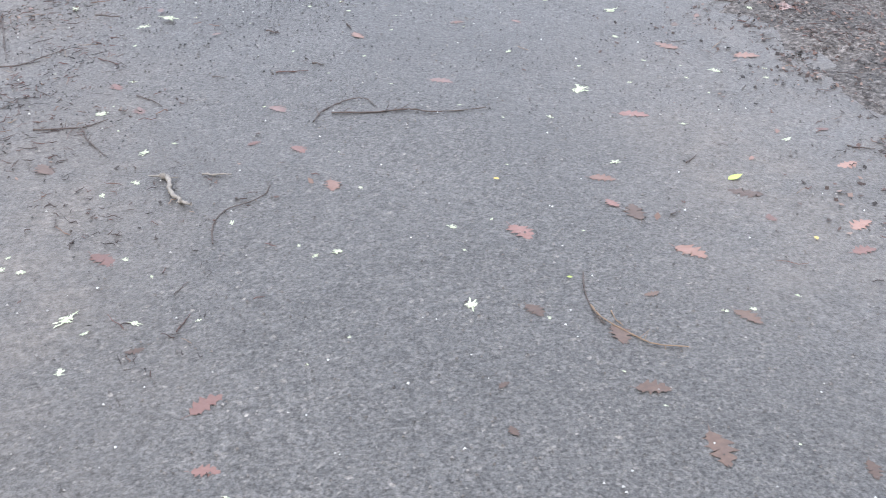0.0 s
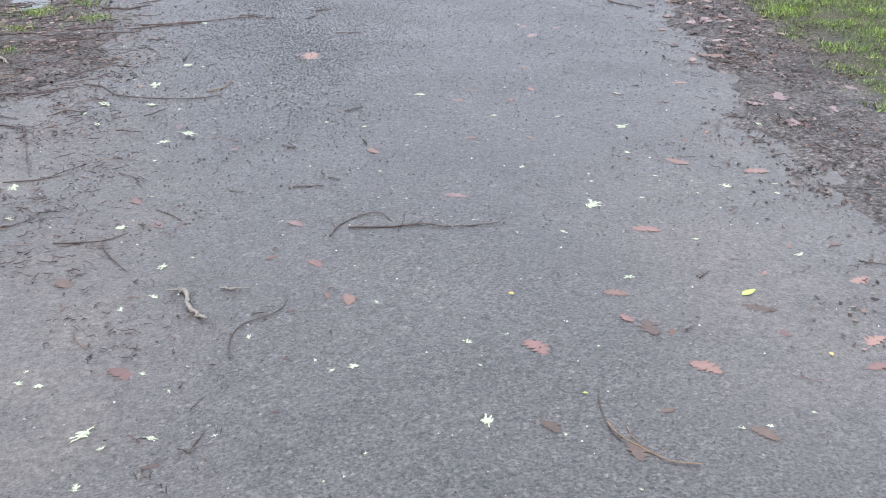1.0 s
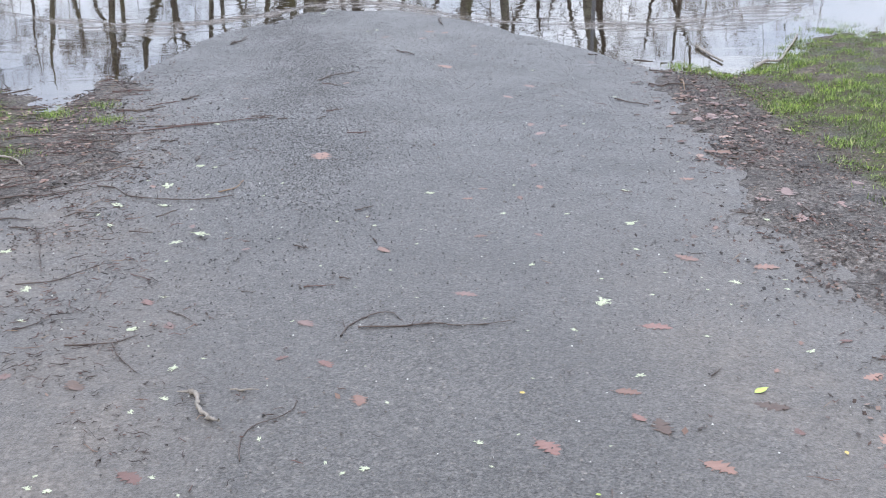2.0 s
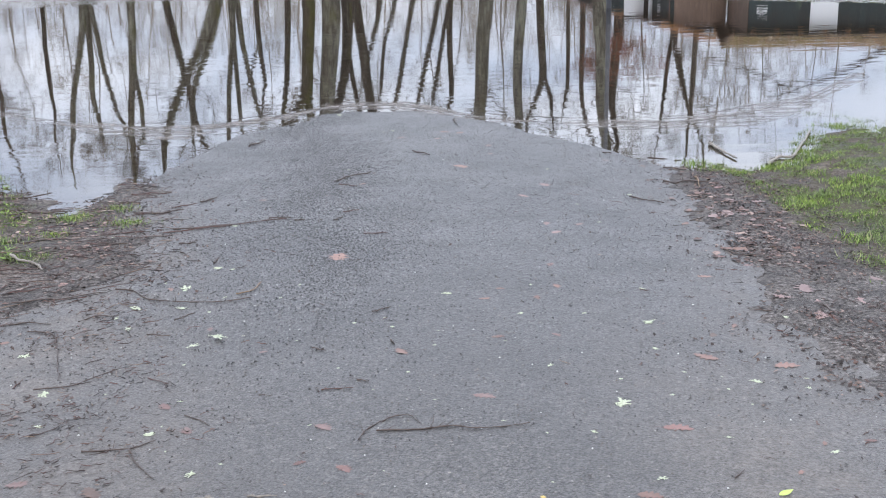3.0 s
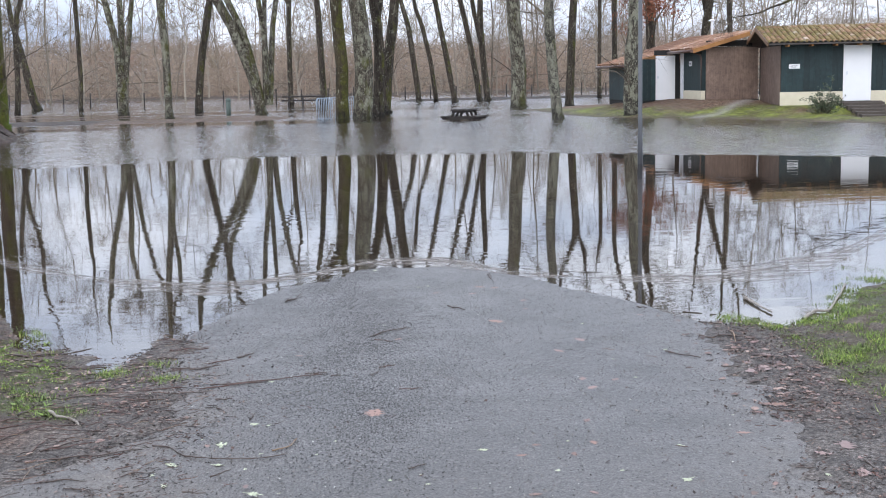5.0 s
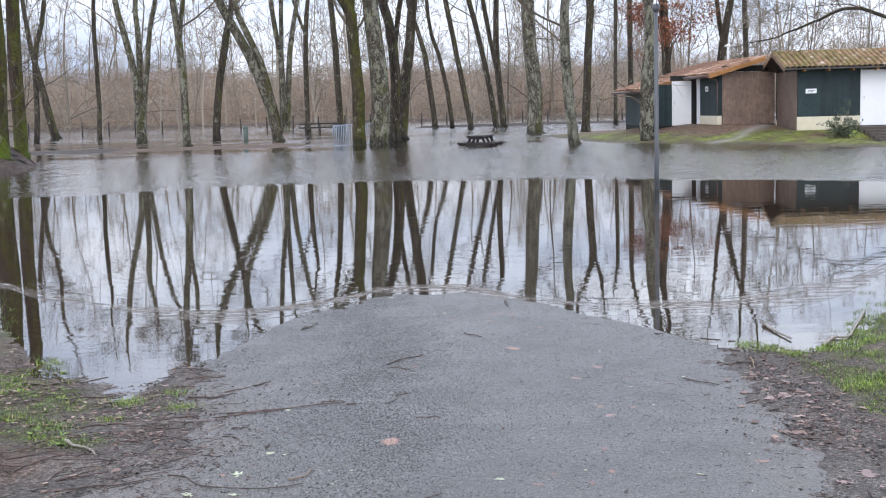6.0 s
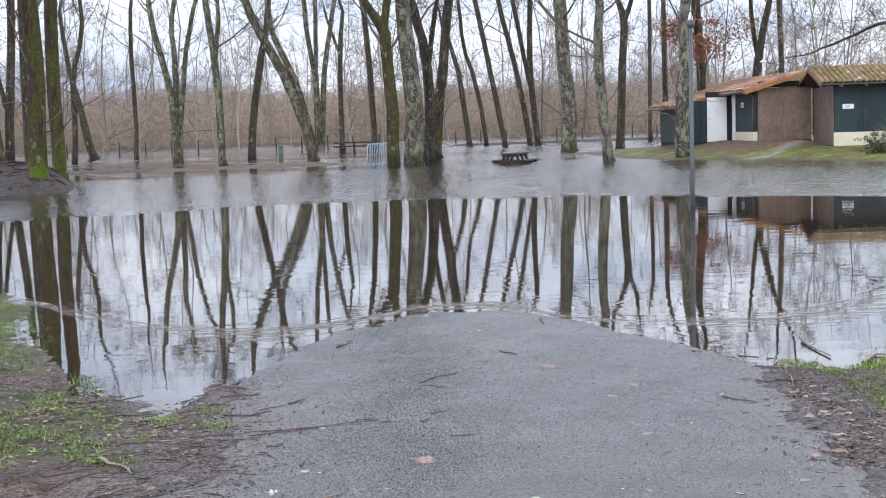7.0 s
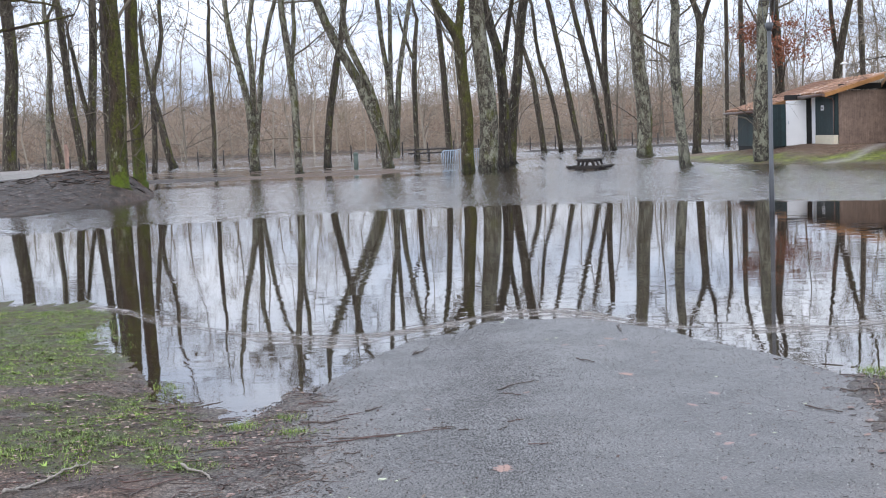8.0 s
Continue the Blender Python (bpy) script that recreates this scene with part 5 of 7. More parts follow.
def build_bollard():
    b = thing("bollard", -5.0, 73.2, -0.35, 0, "dark green litter post with domed cap", "bollard")
    part("body", rod_bm([(0, 0, 0), (0, 0, 0.98)], 0.14, 12), BOLLARD, b)
    part("cap", rod_bm([(0, 0, 0.98), (0, 0, 1.02), (0, 0, 1.12), (0, 0, 1.17)], [0.17, 0.18, 0.13, 0.03], 12), BOLLARD, b)


def build_fence():
    f = thing("fence", -48, 112, -0.5, 0, "far wire fence on dark posts in the flood", "fence")
    xs = np.arange(0, 100, 2.35)
    for i, x in enumerate(xs):
        part("post", rod_bm([(x, 0, 0), (x + 0.03 * math.sin(i * 3.7), 0, 1.6 + 0.06 * math.sin(i * 2.1))], 0.062, 6), BOG_WOOD, f)
    for z in (0.7, 1.05, 1.45):
        part("wire", rod_bm([(0, 0.06, z), (50, 0.06, z), (98, 0.06, z)], 0.004, 4), BOG_WOOD, f)


build_picnic_table(6.6, 53.4, -0.42, 66, 1.9, "weathered dark picnic table standing in flood water", 0.07)
build_picnic_table(-0.8, 94.5, -0.12, 4, 3.2, "long weathered picnic table by the far fence", 0.10)
build_barrier(0.50, 57.9, -0.2, 48, 1.1)
build_barrier(1.52, 60.6, -0.2, 8, 1.4)
build_lamp_post()
build_bollard()
build_fence()


def build_shrub(x, y, z):
    """An evergreen shrub beside the steps: bent stems set with narrow leaves."""
    rng = np.random.default_rng(91)
    bush = thing("shrub", x, y, z, 0, "dark evergreen shrub beside the storehouse steps", "shrub")
    n, k = 34, 6
    p = np.zeros((n, k, 3))
    s = np.linspace(0, 1, k)
    a, reach, h = rng.uniform(0, 6.28, n), rng.uniform(0.15, 0.85, n), rng.uniform(0.45, 1.0, n)
    h[:4] = (1.35, 1.5, 1.2, 1.1)
    reach[:4] *= 0.4
    p[..., 0] = np.cos(a)[:, None] * reach[:, None] * s**1.4
    p[..., 1] = np.sin(a)[:, None] * reach[:, None] * s**1.4 * 0.7
    p[..., 2] = h[:, None] * s
    r = np.full((n, k), 0.009) * np.linspace(1.2, 0.4, k)
    side = spawn(rng, p, r, 4, 0.3, 1.0, 45, 0.3, 0.6, 4, 0.05, 0.15, 0.003)
    under("stems", raw_mesh("stems", *join([tubes(p, r, 5), tubes(*side, 4)]), mat=TWIG), bush)
    at = np.concatenate([side[0][:, 1:].reshape(-1, 3), p[:, 2:].reshape(-1, 3)])
    at = np.repeat(at, 4, 0) + rng.normal(0, 0.035, (4 * len(at), 3))
    u, w = unit(rng.normal(size=at.shape) + (0, 0, 0.4)) * 0.055, unit(rng.normal(size=at.shape)) * 0.018
    v = np.stack([at - u, at + w, at + u, at - w], 1).reshape(-1, 3)
    m = Mat("shrub_leaves", 0.4)
    mat = m.done(m.ramp(m.island(), (0.0, (0.018, 0.032, 0.014)), (0.7, (0.060, 0.085, 0.045)), (1.0, (0.16, 0.17, 0.10))))
    under("leaves", raw_mesh("leaves", v, np.arange(len(v)).reshape(-1, 4), mat=mat, smooth=False), bush)


build_shrub(19.30, 44.5, -0.17)


def build_stake():
    s = thing("stake", -29.0, 95.0, -0.2, 0, "pale weathered wooden stake on the far bank", "stake")
    part("post", box_bm(-0.13, 0.13, -0.06, 0.06, -0.3, 2.3, 0.02), STAKE_WOOD, s)
    part("plate", box_bm(0.06, 0.22, -0.09, -0.065, 0.9, 2.1, 0.01), STAKE_WOOD, s, "pale board on the stake")


def build_bank_debris():
    """Roots and dead wood washed up on the muddy island."""
    rng = np.random.default_rng(92)
    n, k = 520, 5
    x, y = rng.normal(-12.6, 1.5, n), rng.normal(45.0, 1.8, n)
    keep = ground_height(x, y) > WATER_Z + 0.1
    x, y = x[keep], y[keep]
    n = len(x)
    a, size = rng.normal(0.15, 0.6, n), rng.uniform(0.1, 0.6, n)
    s = np.linspace(-0.5, 0.5, k)
    p = np.zeros((n, k, 3))
    p[..., 0] = x[:, None] + np.cos(a)[:, None] * size[:, None] * s
    p[..., 1] = y[:, None] + np.sin(a)[:, None] * size[:, None] * s
    p[..., 2] = np.maximum(ground_height(p[..., 0], p[..., 1]), WATER_Z) + rng.uniform(0.0, 0.06, (n, k))
    r = rng.uniform(0.006, 0.022, n)[:, None] * np.array([0.5, 1, 1, 0.8, 0.3])
    m = Mat("washed_up_wood", 0.8, spec=0.2)
    mat = m.done(m.ramp(m.island(), (0.0, (0.012, 0.010, 0.009)), (0.6, (0.045, 0.035, 0.028)), (0.85, (0.10, 0.06, 0.045)), (1.0, (0.20, 0.13, 0.09))))
    tagged(new("dead_wood", raw_mesh("dead_wood", *tubes(p, r, 5), mat=mat)), "dark dead wood and roots on the muddy bank", "debris", kind="stuff")


build_stake()
build_bank_debris()

# ---------------------------------------------------------------- litter
def make_leaf_mat(name, a, b, rough=0.5):
    m = Mat(name, 0.42, spec=0.35)
    col = m.mix(m.noise(60.0, 4.0), a, b)
    col = m.mix(1.0, col, m.ramp(m.rand(), (0.0, 0.75), (1.0, 1.25)), "MULTIPLY")
    return m.done(col, m.bump(m.noise(120.0, 3.0), 0.4, 0.002))


LEAF = {
    "b": make_leaf_mat("brick_brown_leaf", (0.125, 0.062, 0.050), (0.215, 0.118, 0.098)),
    "o": make_leaf_mat("orange_brown_leaf", (0.175, 0.094, 0.070), (0.285, 0.166, 0.128)),
    "p": make_leaf_mat("pale_pink_leaf", (0.175, 0.106, 0.092), (0.27, 0.175, 0.152)),
    "d": make_leaf_mat("soaked_dark_leaf", (0.055, 0.034, 0.026), (0.15, 0.095, 0.07)),
    "g": make_leaf_mat("fresh_green_leaf", (0.28, 0.38, 0.05), (0.50, 0.58, 0.16)),
    "y": make_leaf_mat("yellow_leaf", (0.42, 0.30, 0.07), (0.60, 0.46, 0.15)),
}
LEAF_WORDS = {"b": "brick-brown", "o": "orange-brown", "p": "pale pinkish", "d": "dark soaked"}
LICHEN = make_plain("pale_lichen", (0.38, 0.42, 0.27), (0.66, 0.68, 0.52), 0.8, scale=60.0)
STICK = {
    "d": make_plain("dark_wet_twig", (0.034, 0.024, 0.019), (0.11, 0.076, 0.06), 0.45, scale=60.0, bump=0.6),
    "o": make_plain("tan_twig", (0.16, 0.10, 0.055), (0.30, 0.20, 0.12), 0.5, scale=60.0, bump=0.6),
    "r": make_plain("reddish_twig", (0.055, 0.028, 0.022), (0.125, 0.066, 0.052), 0.5, scale=60.0, bump=0.6),
    "w": make_plain("bleached_twig", (0.05, 0.04, 0.032), (0.42, 0.37, 0.31), 0.6, scale=45.0, bump=0.6),
}
STICK_WORDS = {"d": "dark wet twig", "o": "tan peeled twig", "r": "thin reddish twig", "w": "bleached lichen-crusted branch"}


def surface(x, y):
    """Height of the path or the verge at a place."""
    x, y = np.asarray(x, float), np.asarray(y, float)
    on = (x > path_left(y) - 0.1) & (x < path_right(y) + 0.08)
    return np.where(on, np.maximum(path_height(x, y) + 0.003 * rough_field(x, y, 3.0, 21) + 0.0015 * rough_field(x, y, 12.0, 22), ground_height(x, y)), ground_height(x, y))


def oak_leaf(rng, curl, n=25):
    """A deeply lobed oak leaf, one unit long along x, cupped and wavy."""
    s = np.linspace(0, 1, n)
    teeth = np.abs(((s * 4.3 + 0.15) % 1.0) - 0.5) * 2
    lobes = 0.05 + 0.36 * np.sin(np.pi * s**0.85) ** 0.8 * (1.0 - 0.74 * teeth)
    lobes[0], lobes[-1] = 0.012, 0.03
    other = 0.05 + 0.34 * np.sin(np.pi * s**0.85) ** 0.8 * (1.0 - 0.74 * np.roll(teeth, max(1, n // 12)))
    other[0], other[-1] = 0.012, 0.03
    spine = np.stack([s - 0.5, 0.05 * np.sin(s * 3), np.zeros(n)], 1)
    sweep = 0.10 * (1 - teeth)
    left = spine + np.stack([sweep, lobes + rng.normal(0, 0.02, n), curl * lobes * 0.9 + 0.03 * np.sin(11 * s)], 1)
    right = spine + np.stack([sweep, -other + rng.normal(0, 0.02, n), curl * other * 0.6 + 0.03 * np.cos(10 * s)], 1)
    spine[:, 2] += 0.03 * np.sin(s * 3.1) * curl
    v = np.concatenate([left, spine, right])
    stalk = np.array([[-0.5, 0.012, 0.0], [-0.5, -0.012, 0.0], [-0.72, 0.04, 0.01], [-0.72, 0.055, 0.01]])
    i = np.arange(n - 1)
    q = np.concatenate([np.stack([i + n, i + n + 1, i + 1, i], 1), np.stack([i + 2 * n, i + 2 * n + 1, i + n + 1, i + n], 1), [[3 * n, 3 * n + 1, 3 * n + 2, 3 * n + 3]]])
    return np.concatenate([v, stalk]), q


def plain_leaf():
    n = 9
    s = np.linspace(0, 1, n)
    w = 0.28 * np.sin(np.pi * s**0.8)
    v = np.concatenate([np.stack([s - 0.5, w, 0.25 * w], 1), np.stack([s - 0.5, 0 * w, 0 * w], 1), np.stack([s - 0.5, -w, 0.25 * w], 1)])
    i = np.arange(n - 1)
    return v, np.concatenate([np.stack([i + n, i + n + 1, i + 1, i], 1), np.stack([i + 2 * n, i + 2 * n + 1, i + n + 1, i + n], 1)])


leaf_rng = np.random.default_rng(11)
LEAF_SHAPES = {tone: [raw_mesh("fallen_leaf", *oak_leaf(leaf_rng, c), mat=LEAF[tone]) for c in (0.15, 0.45, -0.2)] for tone in "bopd"}
GREEN_SHAPES = {tone: raw_mesh("green_leaf", *plain_leaf(), mat=LEAF[tone]) for tone in "gy"}


def lay(ob, x, y, size, turn, tilt=3, lift=0.004):
    rng = random.Random(round(x * 977 + y * 131 + turn))
    ob.matrix_basis = Matrix.Translation((x, y, float(surface(x, y)) + lift)) @ Euler((radians(rng.uniform(-tilt, tilt)), radians(rng.uniform(-tilt, tilt)), radians(turn))).to_matrix().to_4x4() @ Matrix.Diagonal((size, size * rng.uniform(0.85, 1.15), size * 0.14, 1))
    return ob


def fallen_leaf(x, y, size, turn, tone):
    ob = new("fallen_leaf", LEAF_SHAPES[tone][turn % 3])
    lay(ob, x, y, size * 0.9, turn, 0.4, 0.0015)
    tagged(ob, f"{LEAF_WORDS[tone]} oak leaf lying flat on wet ground", "leaf", "fallen oak leaves on the path")


def green_leaf(x, y, size, turn, tone):
    ob = lay(new("green_leaf", GREEN_SHAPES[tone]), x, y, size, turn, 12, 0.006)
    tagged(ob, "bright green leaf on wet asphalt" if tone == "g" else "small yellow leaf on wet asphalt", "leaf", "green and yellow leaves on the path")


def lichen_shape(seed):
    rng = np.random.default_rng(seed)
    n, k = 22, 4
    a = rng.uniform(0, 6.28, n)
    reach = rng.uniform(0.10, 0.30, n)
    s = np.linspace(0, 1, k)
    p = np.zeros((n, k, 3))
    p[..., 0] = np.cos(a)[:, None] * reach[:, None] * s * 1.15 + np.cumsum(rng.normal(0, 0.03, (n, k)), 1)
    p[..., 1] = np.sin(a)[:, None] * reach[:, None] * s * 0.7 + np.cumsum(rng.normal(0, 0.03, (n, k)), 1)
    p[..., :2] += rng.normal(0, (0.16, 0.10), (n, 2))[:, None]
    p[..., 2] = 0.05 + rng.uniform(0.05, 0.40, n)[:, None] * np.sin(s * 2.4)
    r = rng.uniform(0.045, 0.085, n)[:, None] * np.linspace(1.0, 0.6, k)
    forks = spawn(rng, p, r, 3, 0.3, 1.0, 55, 0.4, 0.8, 3, 0.0, 0.25, 0.03)
    return raw_mesh("lichen_tuft", *join([tubes(p, r, 3), tubes(*forks, 3)]), mat=LICHEN)


LICHEN_SHAPES = [lichen_shape(s) for s in (1, 2, 3, 4)]


def lichen_tuft(x, y, size, turn):
    ob = lay(new("lichen_tuft", LICHEN_SHAPES[turn % 4]), x, y, size, turn, 4, 0.0)
    tagged(ob, "pale green-white lichen tuft fallen on the asphalt", "lichen", "lichen tufts on the path")


def stick(tone, radius, *points):
    """A fallen twig through the given places, with knots and short spurs."""
    rng = np.random.default_rng(round(1000 * points[0][0] + 77 * points[0][1]) % 99991)
    k = 6 * len(points)
    radius = radius * (0.95 if tone == "w" else 0.52)
    p = resample(points, k)
    z = surface(p[:, 0], p[:, 1]) + radius * 0.8 + radius * 1.2 * np.abs(np.sin(np.linspace(0, 5, k) + rng.uniform(0, 6)))
    line = np.column_stack([p, np.maximum(z, WATER_Z + radius * (1.2 if tone == "w" else 0.3))])
    line[:, :2] += rng.normal(0, radius * 0.35, (k, 2))
    r = radius * (1 + 0.22 * rng.normal(size=k)) * np.linspace(1.1, 0.6, k)
    r = np.maximum(r, radius * 0.35)
    whole = np.linalg.norm(line[-1] - line[0])
    p1, r1 = line[None], r[None]
    spurs = spawn(rng, p1, r1, max(3, int(whole * 22)), 0.05, 0.98, 55, min(0.12, 0.035 / max(whole, 0.05)), 0.6, 3, 0.0, 0.2, 0.0008)
    spurs[0][..., 2] = np.maximum(spurs[0][..., 2], line[:, 2].min())
    v, q = join([tubes(p1, r1, 7), tubes(*spurs, 4)])
    tagged(new("twig", raw_mesh("twig", v, q, mat=STICK[tone])), f"{STICK_WORDS[tone]} lying on the wet ground", "twig", "twigs blown down on the path")



# ---------------------------------------------------------------- what lies on the path, piece by piece
fallen_leaf(0.22, 3.07, 0.075, 271, "o")
fallen_leaf(0.69, 2.72, 0.098, 296, "b")
fallen_leaf(0.99, 3.00, 0.080, 341, "o")
fallen_leaf(1.03, 2.78, 0.099, 89, "d")
fallen_leaf(0.98, 2.84, 0.057, 112, "b")
fallen_leaf(1.10, 2.55, 0.097, 312, "o")
fallen_leaf(1.38, 2.87, 0.105, 152, "d")
fallen_leaf(1.39, 2.71, 0.044, 98, "b")
fallen_leaf(1.76, 3.03, 0.083, 197, "o")
fallen_leaf(1.62, 2.65, 0.089, 30, "o")
fallen_leaf(1.56, 2.51, 0.076, 9, "b")
fallen_leaf(-0.39, 2.76, 0.102, 311, "b")
fallen_leaf(0.81, 2.20, 0.086, 271, "d")
fallen_leaf(1.13, 2.23, 0.084, 301, "d")
fallen_leaf(0.94, 2.36, 0.044, 193, "d")
fallen_leaf(0.64, 2.33, 0.065, 294, "d")
fallen_leaf(-0.60, 3.35, 0.093, 118, "d")
fallen_leaf(-0.12, 2.08, 0.097, 42, "b")
fallen_leaf(-0.12, 1.86, 0.062, 353, "b")
fallen_leaf(0.89, 1.77, 0.118, 269, "d")
fallen_leaf(0.82, 1.98, 0.080, 346, "d")
fallen_leaf(0.51, 2.04, 0.033, 33, "d")
fallen_leaf(1.17, 1.67, 0.062, 260, "d")
fallen_leaf(0.50, 1.88, 0.037, 105, "d")
fallen_leaf(-0.28, 2.32, 0.047, 194, "d")
fallen_leaf(-0.55, 5.50, 0.054, 287, "o")
fallen_leaf(-0.33, 4.83, 0.048, 84, "p")
fallen_leaf(-0.11, 4.46, 0.040, 21, "p")
fallen_leaf(-0.44, 3.98, 0.068, 115, "b")
fallen_leaf(-1.08, 5.75, 0.064, 52, "o")
fallen_leaf(-0.87, 5.01, 0.034, 287, "o")
fallen_leaf(-0.84, 3.48, 0.075, 187, "p")
fallen_leaf(-1.19, 4.95, 0.056, 182, "o")
fallen_leaf(-0.35, 3.75, 0.065, 104, "p")
fallen_leaf(0.85, 4.98, 0.056, 182, "o")
fallen_leaf(0.94, 5.12, 0.046, 348, "o")
fallen_leaf(1.08, 4.95, 0.061, 85, "o")
fallen_leaf(1.20, 5.12, 0.058, 276, "o")
fallen_leaf(0.81, 4.44, 0.060, 5, "o")
fallen_leaf(0.42, 4.34, 0.083, 112, "o")
fallen_leaf(0.65, 3.82, 0.088, 335, "p")
fallen_leaf(0.09, 3.67, 0.072, 313, "p")
fallen_leaf(0.01, 3.41, 0.048, 30, "b")
fallen_leaf(0.14, 3.34, 0.066, 303, "b")
fallen_leaf(1.04, 4.42, 0.050, 304, "p")
fallen_leaf(1.94, 5.24, 0.079, 163, "o")
fallen_leaf(1.55, 4.10, 0.108, 132, "o")
fallen_leaf(1.81, 3.98, 0.107, 352, "o")
fallen_leaf(1.22, 3.45, 0.105, 342, "b")
fallen_leaf(1.79, 4.46, 0.053, 243, "o")
fallen_leaf(2.16, 4.84, 0.087, 143, "p")
fallen_leaf(2.31, 4.94, 0.137, 75, "p")
fallen_leaf(2.26, 4.77, 0.087, 337, "p")
fallen_leaf(2.45, 5.58, 0.086, 96, "p")
fallen_leaf(2.24, 5.45, 0.071, 200, "p")
fallen_leaf(2.19, 4.54, 0.111, 242, "p")
fallen_leaf(2.26, 4.55, 0.073, 86, "b")
fallen_leaf(2.74, 5.12, 0.076, 113, "p")
fallen_leaf(2.50, 4.77, 0.106, 266, "p")
fallen_leaf(2.53, 6.58, 0.152, 71, "p")
fallen_leaf(1.66, 4.35, 0.052, 242, "d")
fallen_leaf(2.14, 5.60, 0.065, 340, "b")
fallen_leaf(1.64, 3.28, 0.034, 246, "o")
fallen_leaf(1.48, 3.09, 0.032, 232, "o")
fallen_leaf(1.80, 3.29, 0.043, 166, "b")
fallen_leaf(2.67, 6.68, 0.070, 348, "p")
fallen_leaf(0.26, 5.85, 0.160, 79, "o")
fallen_leaf(1.34, 9.91, 0.106, 128, "o")
fallen_leaf(1.45, 9.84, 0.095, 230, "o")
fallen_leaf(0.94, 9.64, 0.103, 235, "p")
fallen_leaf(1.23, 9.54, 0.092, 38, "p")
fallen_leaf(1.53, 8.77, 0.066, 58, "p")
fallen_leaf(1.57, 9.14, 0.089, 249, "p")
fallen_leaf(1.22, 8.25, 0.134, 302, "o")
fallen_leaf(0.50, 7.73, 0.067, 228, "o")
fallen_leaf(-0.14, 7.43, 0.064, 336, "p")
fallen_leaf(2.33, 8.48, 0.066, 135, "p")
fallen_leaf(1.46, 7.17, 0.095, 118, "p")
fallen_leaf(2.48, 6.51, 0.188, 14, "p")
fallen_leaf(2.56, 6.58, 0.114, 69, "p")
fallen_leaf(2.37, 6.72, 0.069, 69, "o")
fallen_leaf(2.92, 6.64, 0.055, 140, "p")
fallen_leaf(2.65, 6.42, 0.060, 56, "p")
fallen_leaf(2.74, 6.25, 0.088, 287, "p")
fallen_leaf(2.60, 5.97, 0.057, 304, "p")
fallen_leaf(2.70, 7.00, 0.121, 136, "p")
fallen_leaf(2.87, 6.93, 0.121, 10, "p")
fallen_leaf(1.43, 6.39, 0.071, 256, "p")
fallen_leaf(1.44, 6.17, 0.082, 38, "p")
fallen_leaf(1.61, 6.36, 0.071, 220, "p")
fallen_leaf(1.26, 5.50, 0.062, 61, "p")
fallen_leaf(-1.08, 5.78, 0.051, 338, "o")
fallen_leaf(-2.18, 8.38, 0.139, 243, "b")
fallen_leaf(-2.04, 7.49, 0.067, 357, "o")
fallen_leaf(2.71, 6.79, 0.079, 222, "p")
fallen_leaf(2.49, 6.72, 0.077, 260, "b")
fallen_leaf(2.68, 6.60, 0.085, 135, "p")
fallen_leaf(2.61, 7.14, 0.082, 291, "b")
fallen_leaf(2.80, 7.40, 0.102, 40, "b")
green_leaf(1.38, 2.96, 0.049, 14, "g")
green_leaf(1.46, 2.58, 0.022, 258, "y")
green_leaf(0.76, 2.46, 0.016, 190, "g")
green_leaf(0.69, 3.03, 0.020, 313, "y")
fallen_leaf(1.66, 7.51, 0.105, 287, "p")
lichen_tuft(0.52, 2.77, 0.031, 314)
lichen_tuft(0.15, 2.67, 0.023, 68)
lichen_tuft(0.21, 2.68, 0.040, 199)
lichen_tuft(0.50, 2.37, 0.050, 288)
lichen_tuft(0.30, 3.04, 0.022, 128)
lichen_tuft(-0.45, 2.49, 0.068, 68)
lichen_tuft(-0.29, 2.44, 0.035, 172)
lichen_tuft(-0.40, 2.42, 0.025, 29)
lichen_tuft(-0.44, 2.27, 0.027, 79)
lichen_tuft(-0.59, 2.74, 0.035, 307)
lichen_tuft(1.16, 2.26, 0.022, 111)
lichen_tuft(-0.42, 3.14, 0.027, 98)
lichen_tuft(-0.33, 3.20, 0.031, 330)
lichen_tuft(0.11, 2.73, 0.017, 77)
lichen_tuft(-0.06, 2.89, 0.025, 249)
lichen_tuft(0.63, 2.80, 0.014, 230)
lichen_tuft(-0.64, 2.76, 0.028, 322)
lichen_tuft(-0.63, 2.82, 0.018, 54)
lichen_tuft(-0.14, 2.42, 0.016, 173)
lichen_tuft(-0.26, 2.65, 0.017, 124)
lichen_tuft(-0.33, 2.75, 0.021, 322)
lichen_tuft(0.67, 2.29, 0.015, 286)
lichen_tuft(1.29, 2.31, 0.017, 152)
lichen_tuft(0.86, 2.70, 0.014, 207)
lichen_tuft(0.53, 2.64, 0.017, 320)
lichen_tuft(-0.44, 2.26, 0.021, 8)
lichen_tuft(-0.08, 1.78, 0.015, 176)
lichen_tuft(0.20, 2.28, 0.012, 242)
lichen_tuft(0.10, 2.19, 0.012, 163)
lichen_tuft(1.09, 2.26, 0.019, 330)
lichen_tuft(1.16, 2.26, 0.019, 342)
lichen_tuft(0.83, 1.92, 0.011, 297)
lichen_tuft(1.06, 1.76, 0.011, 167)
lichen_tuft(0.78, 2.05, 0.011, 318)
lichen_tuft(-0.48, 5.49, 0.079, 241)
lichen_tuft(-0.68, 5.24, 0.076, 289)
lichen_tuft(-0.47, 5.17, 0.054, 8)
lichen_tuft(-0.68, 4.94, 0.046, 290)
lichen_tuft(-0.30, 4.72, 0.079, 168)
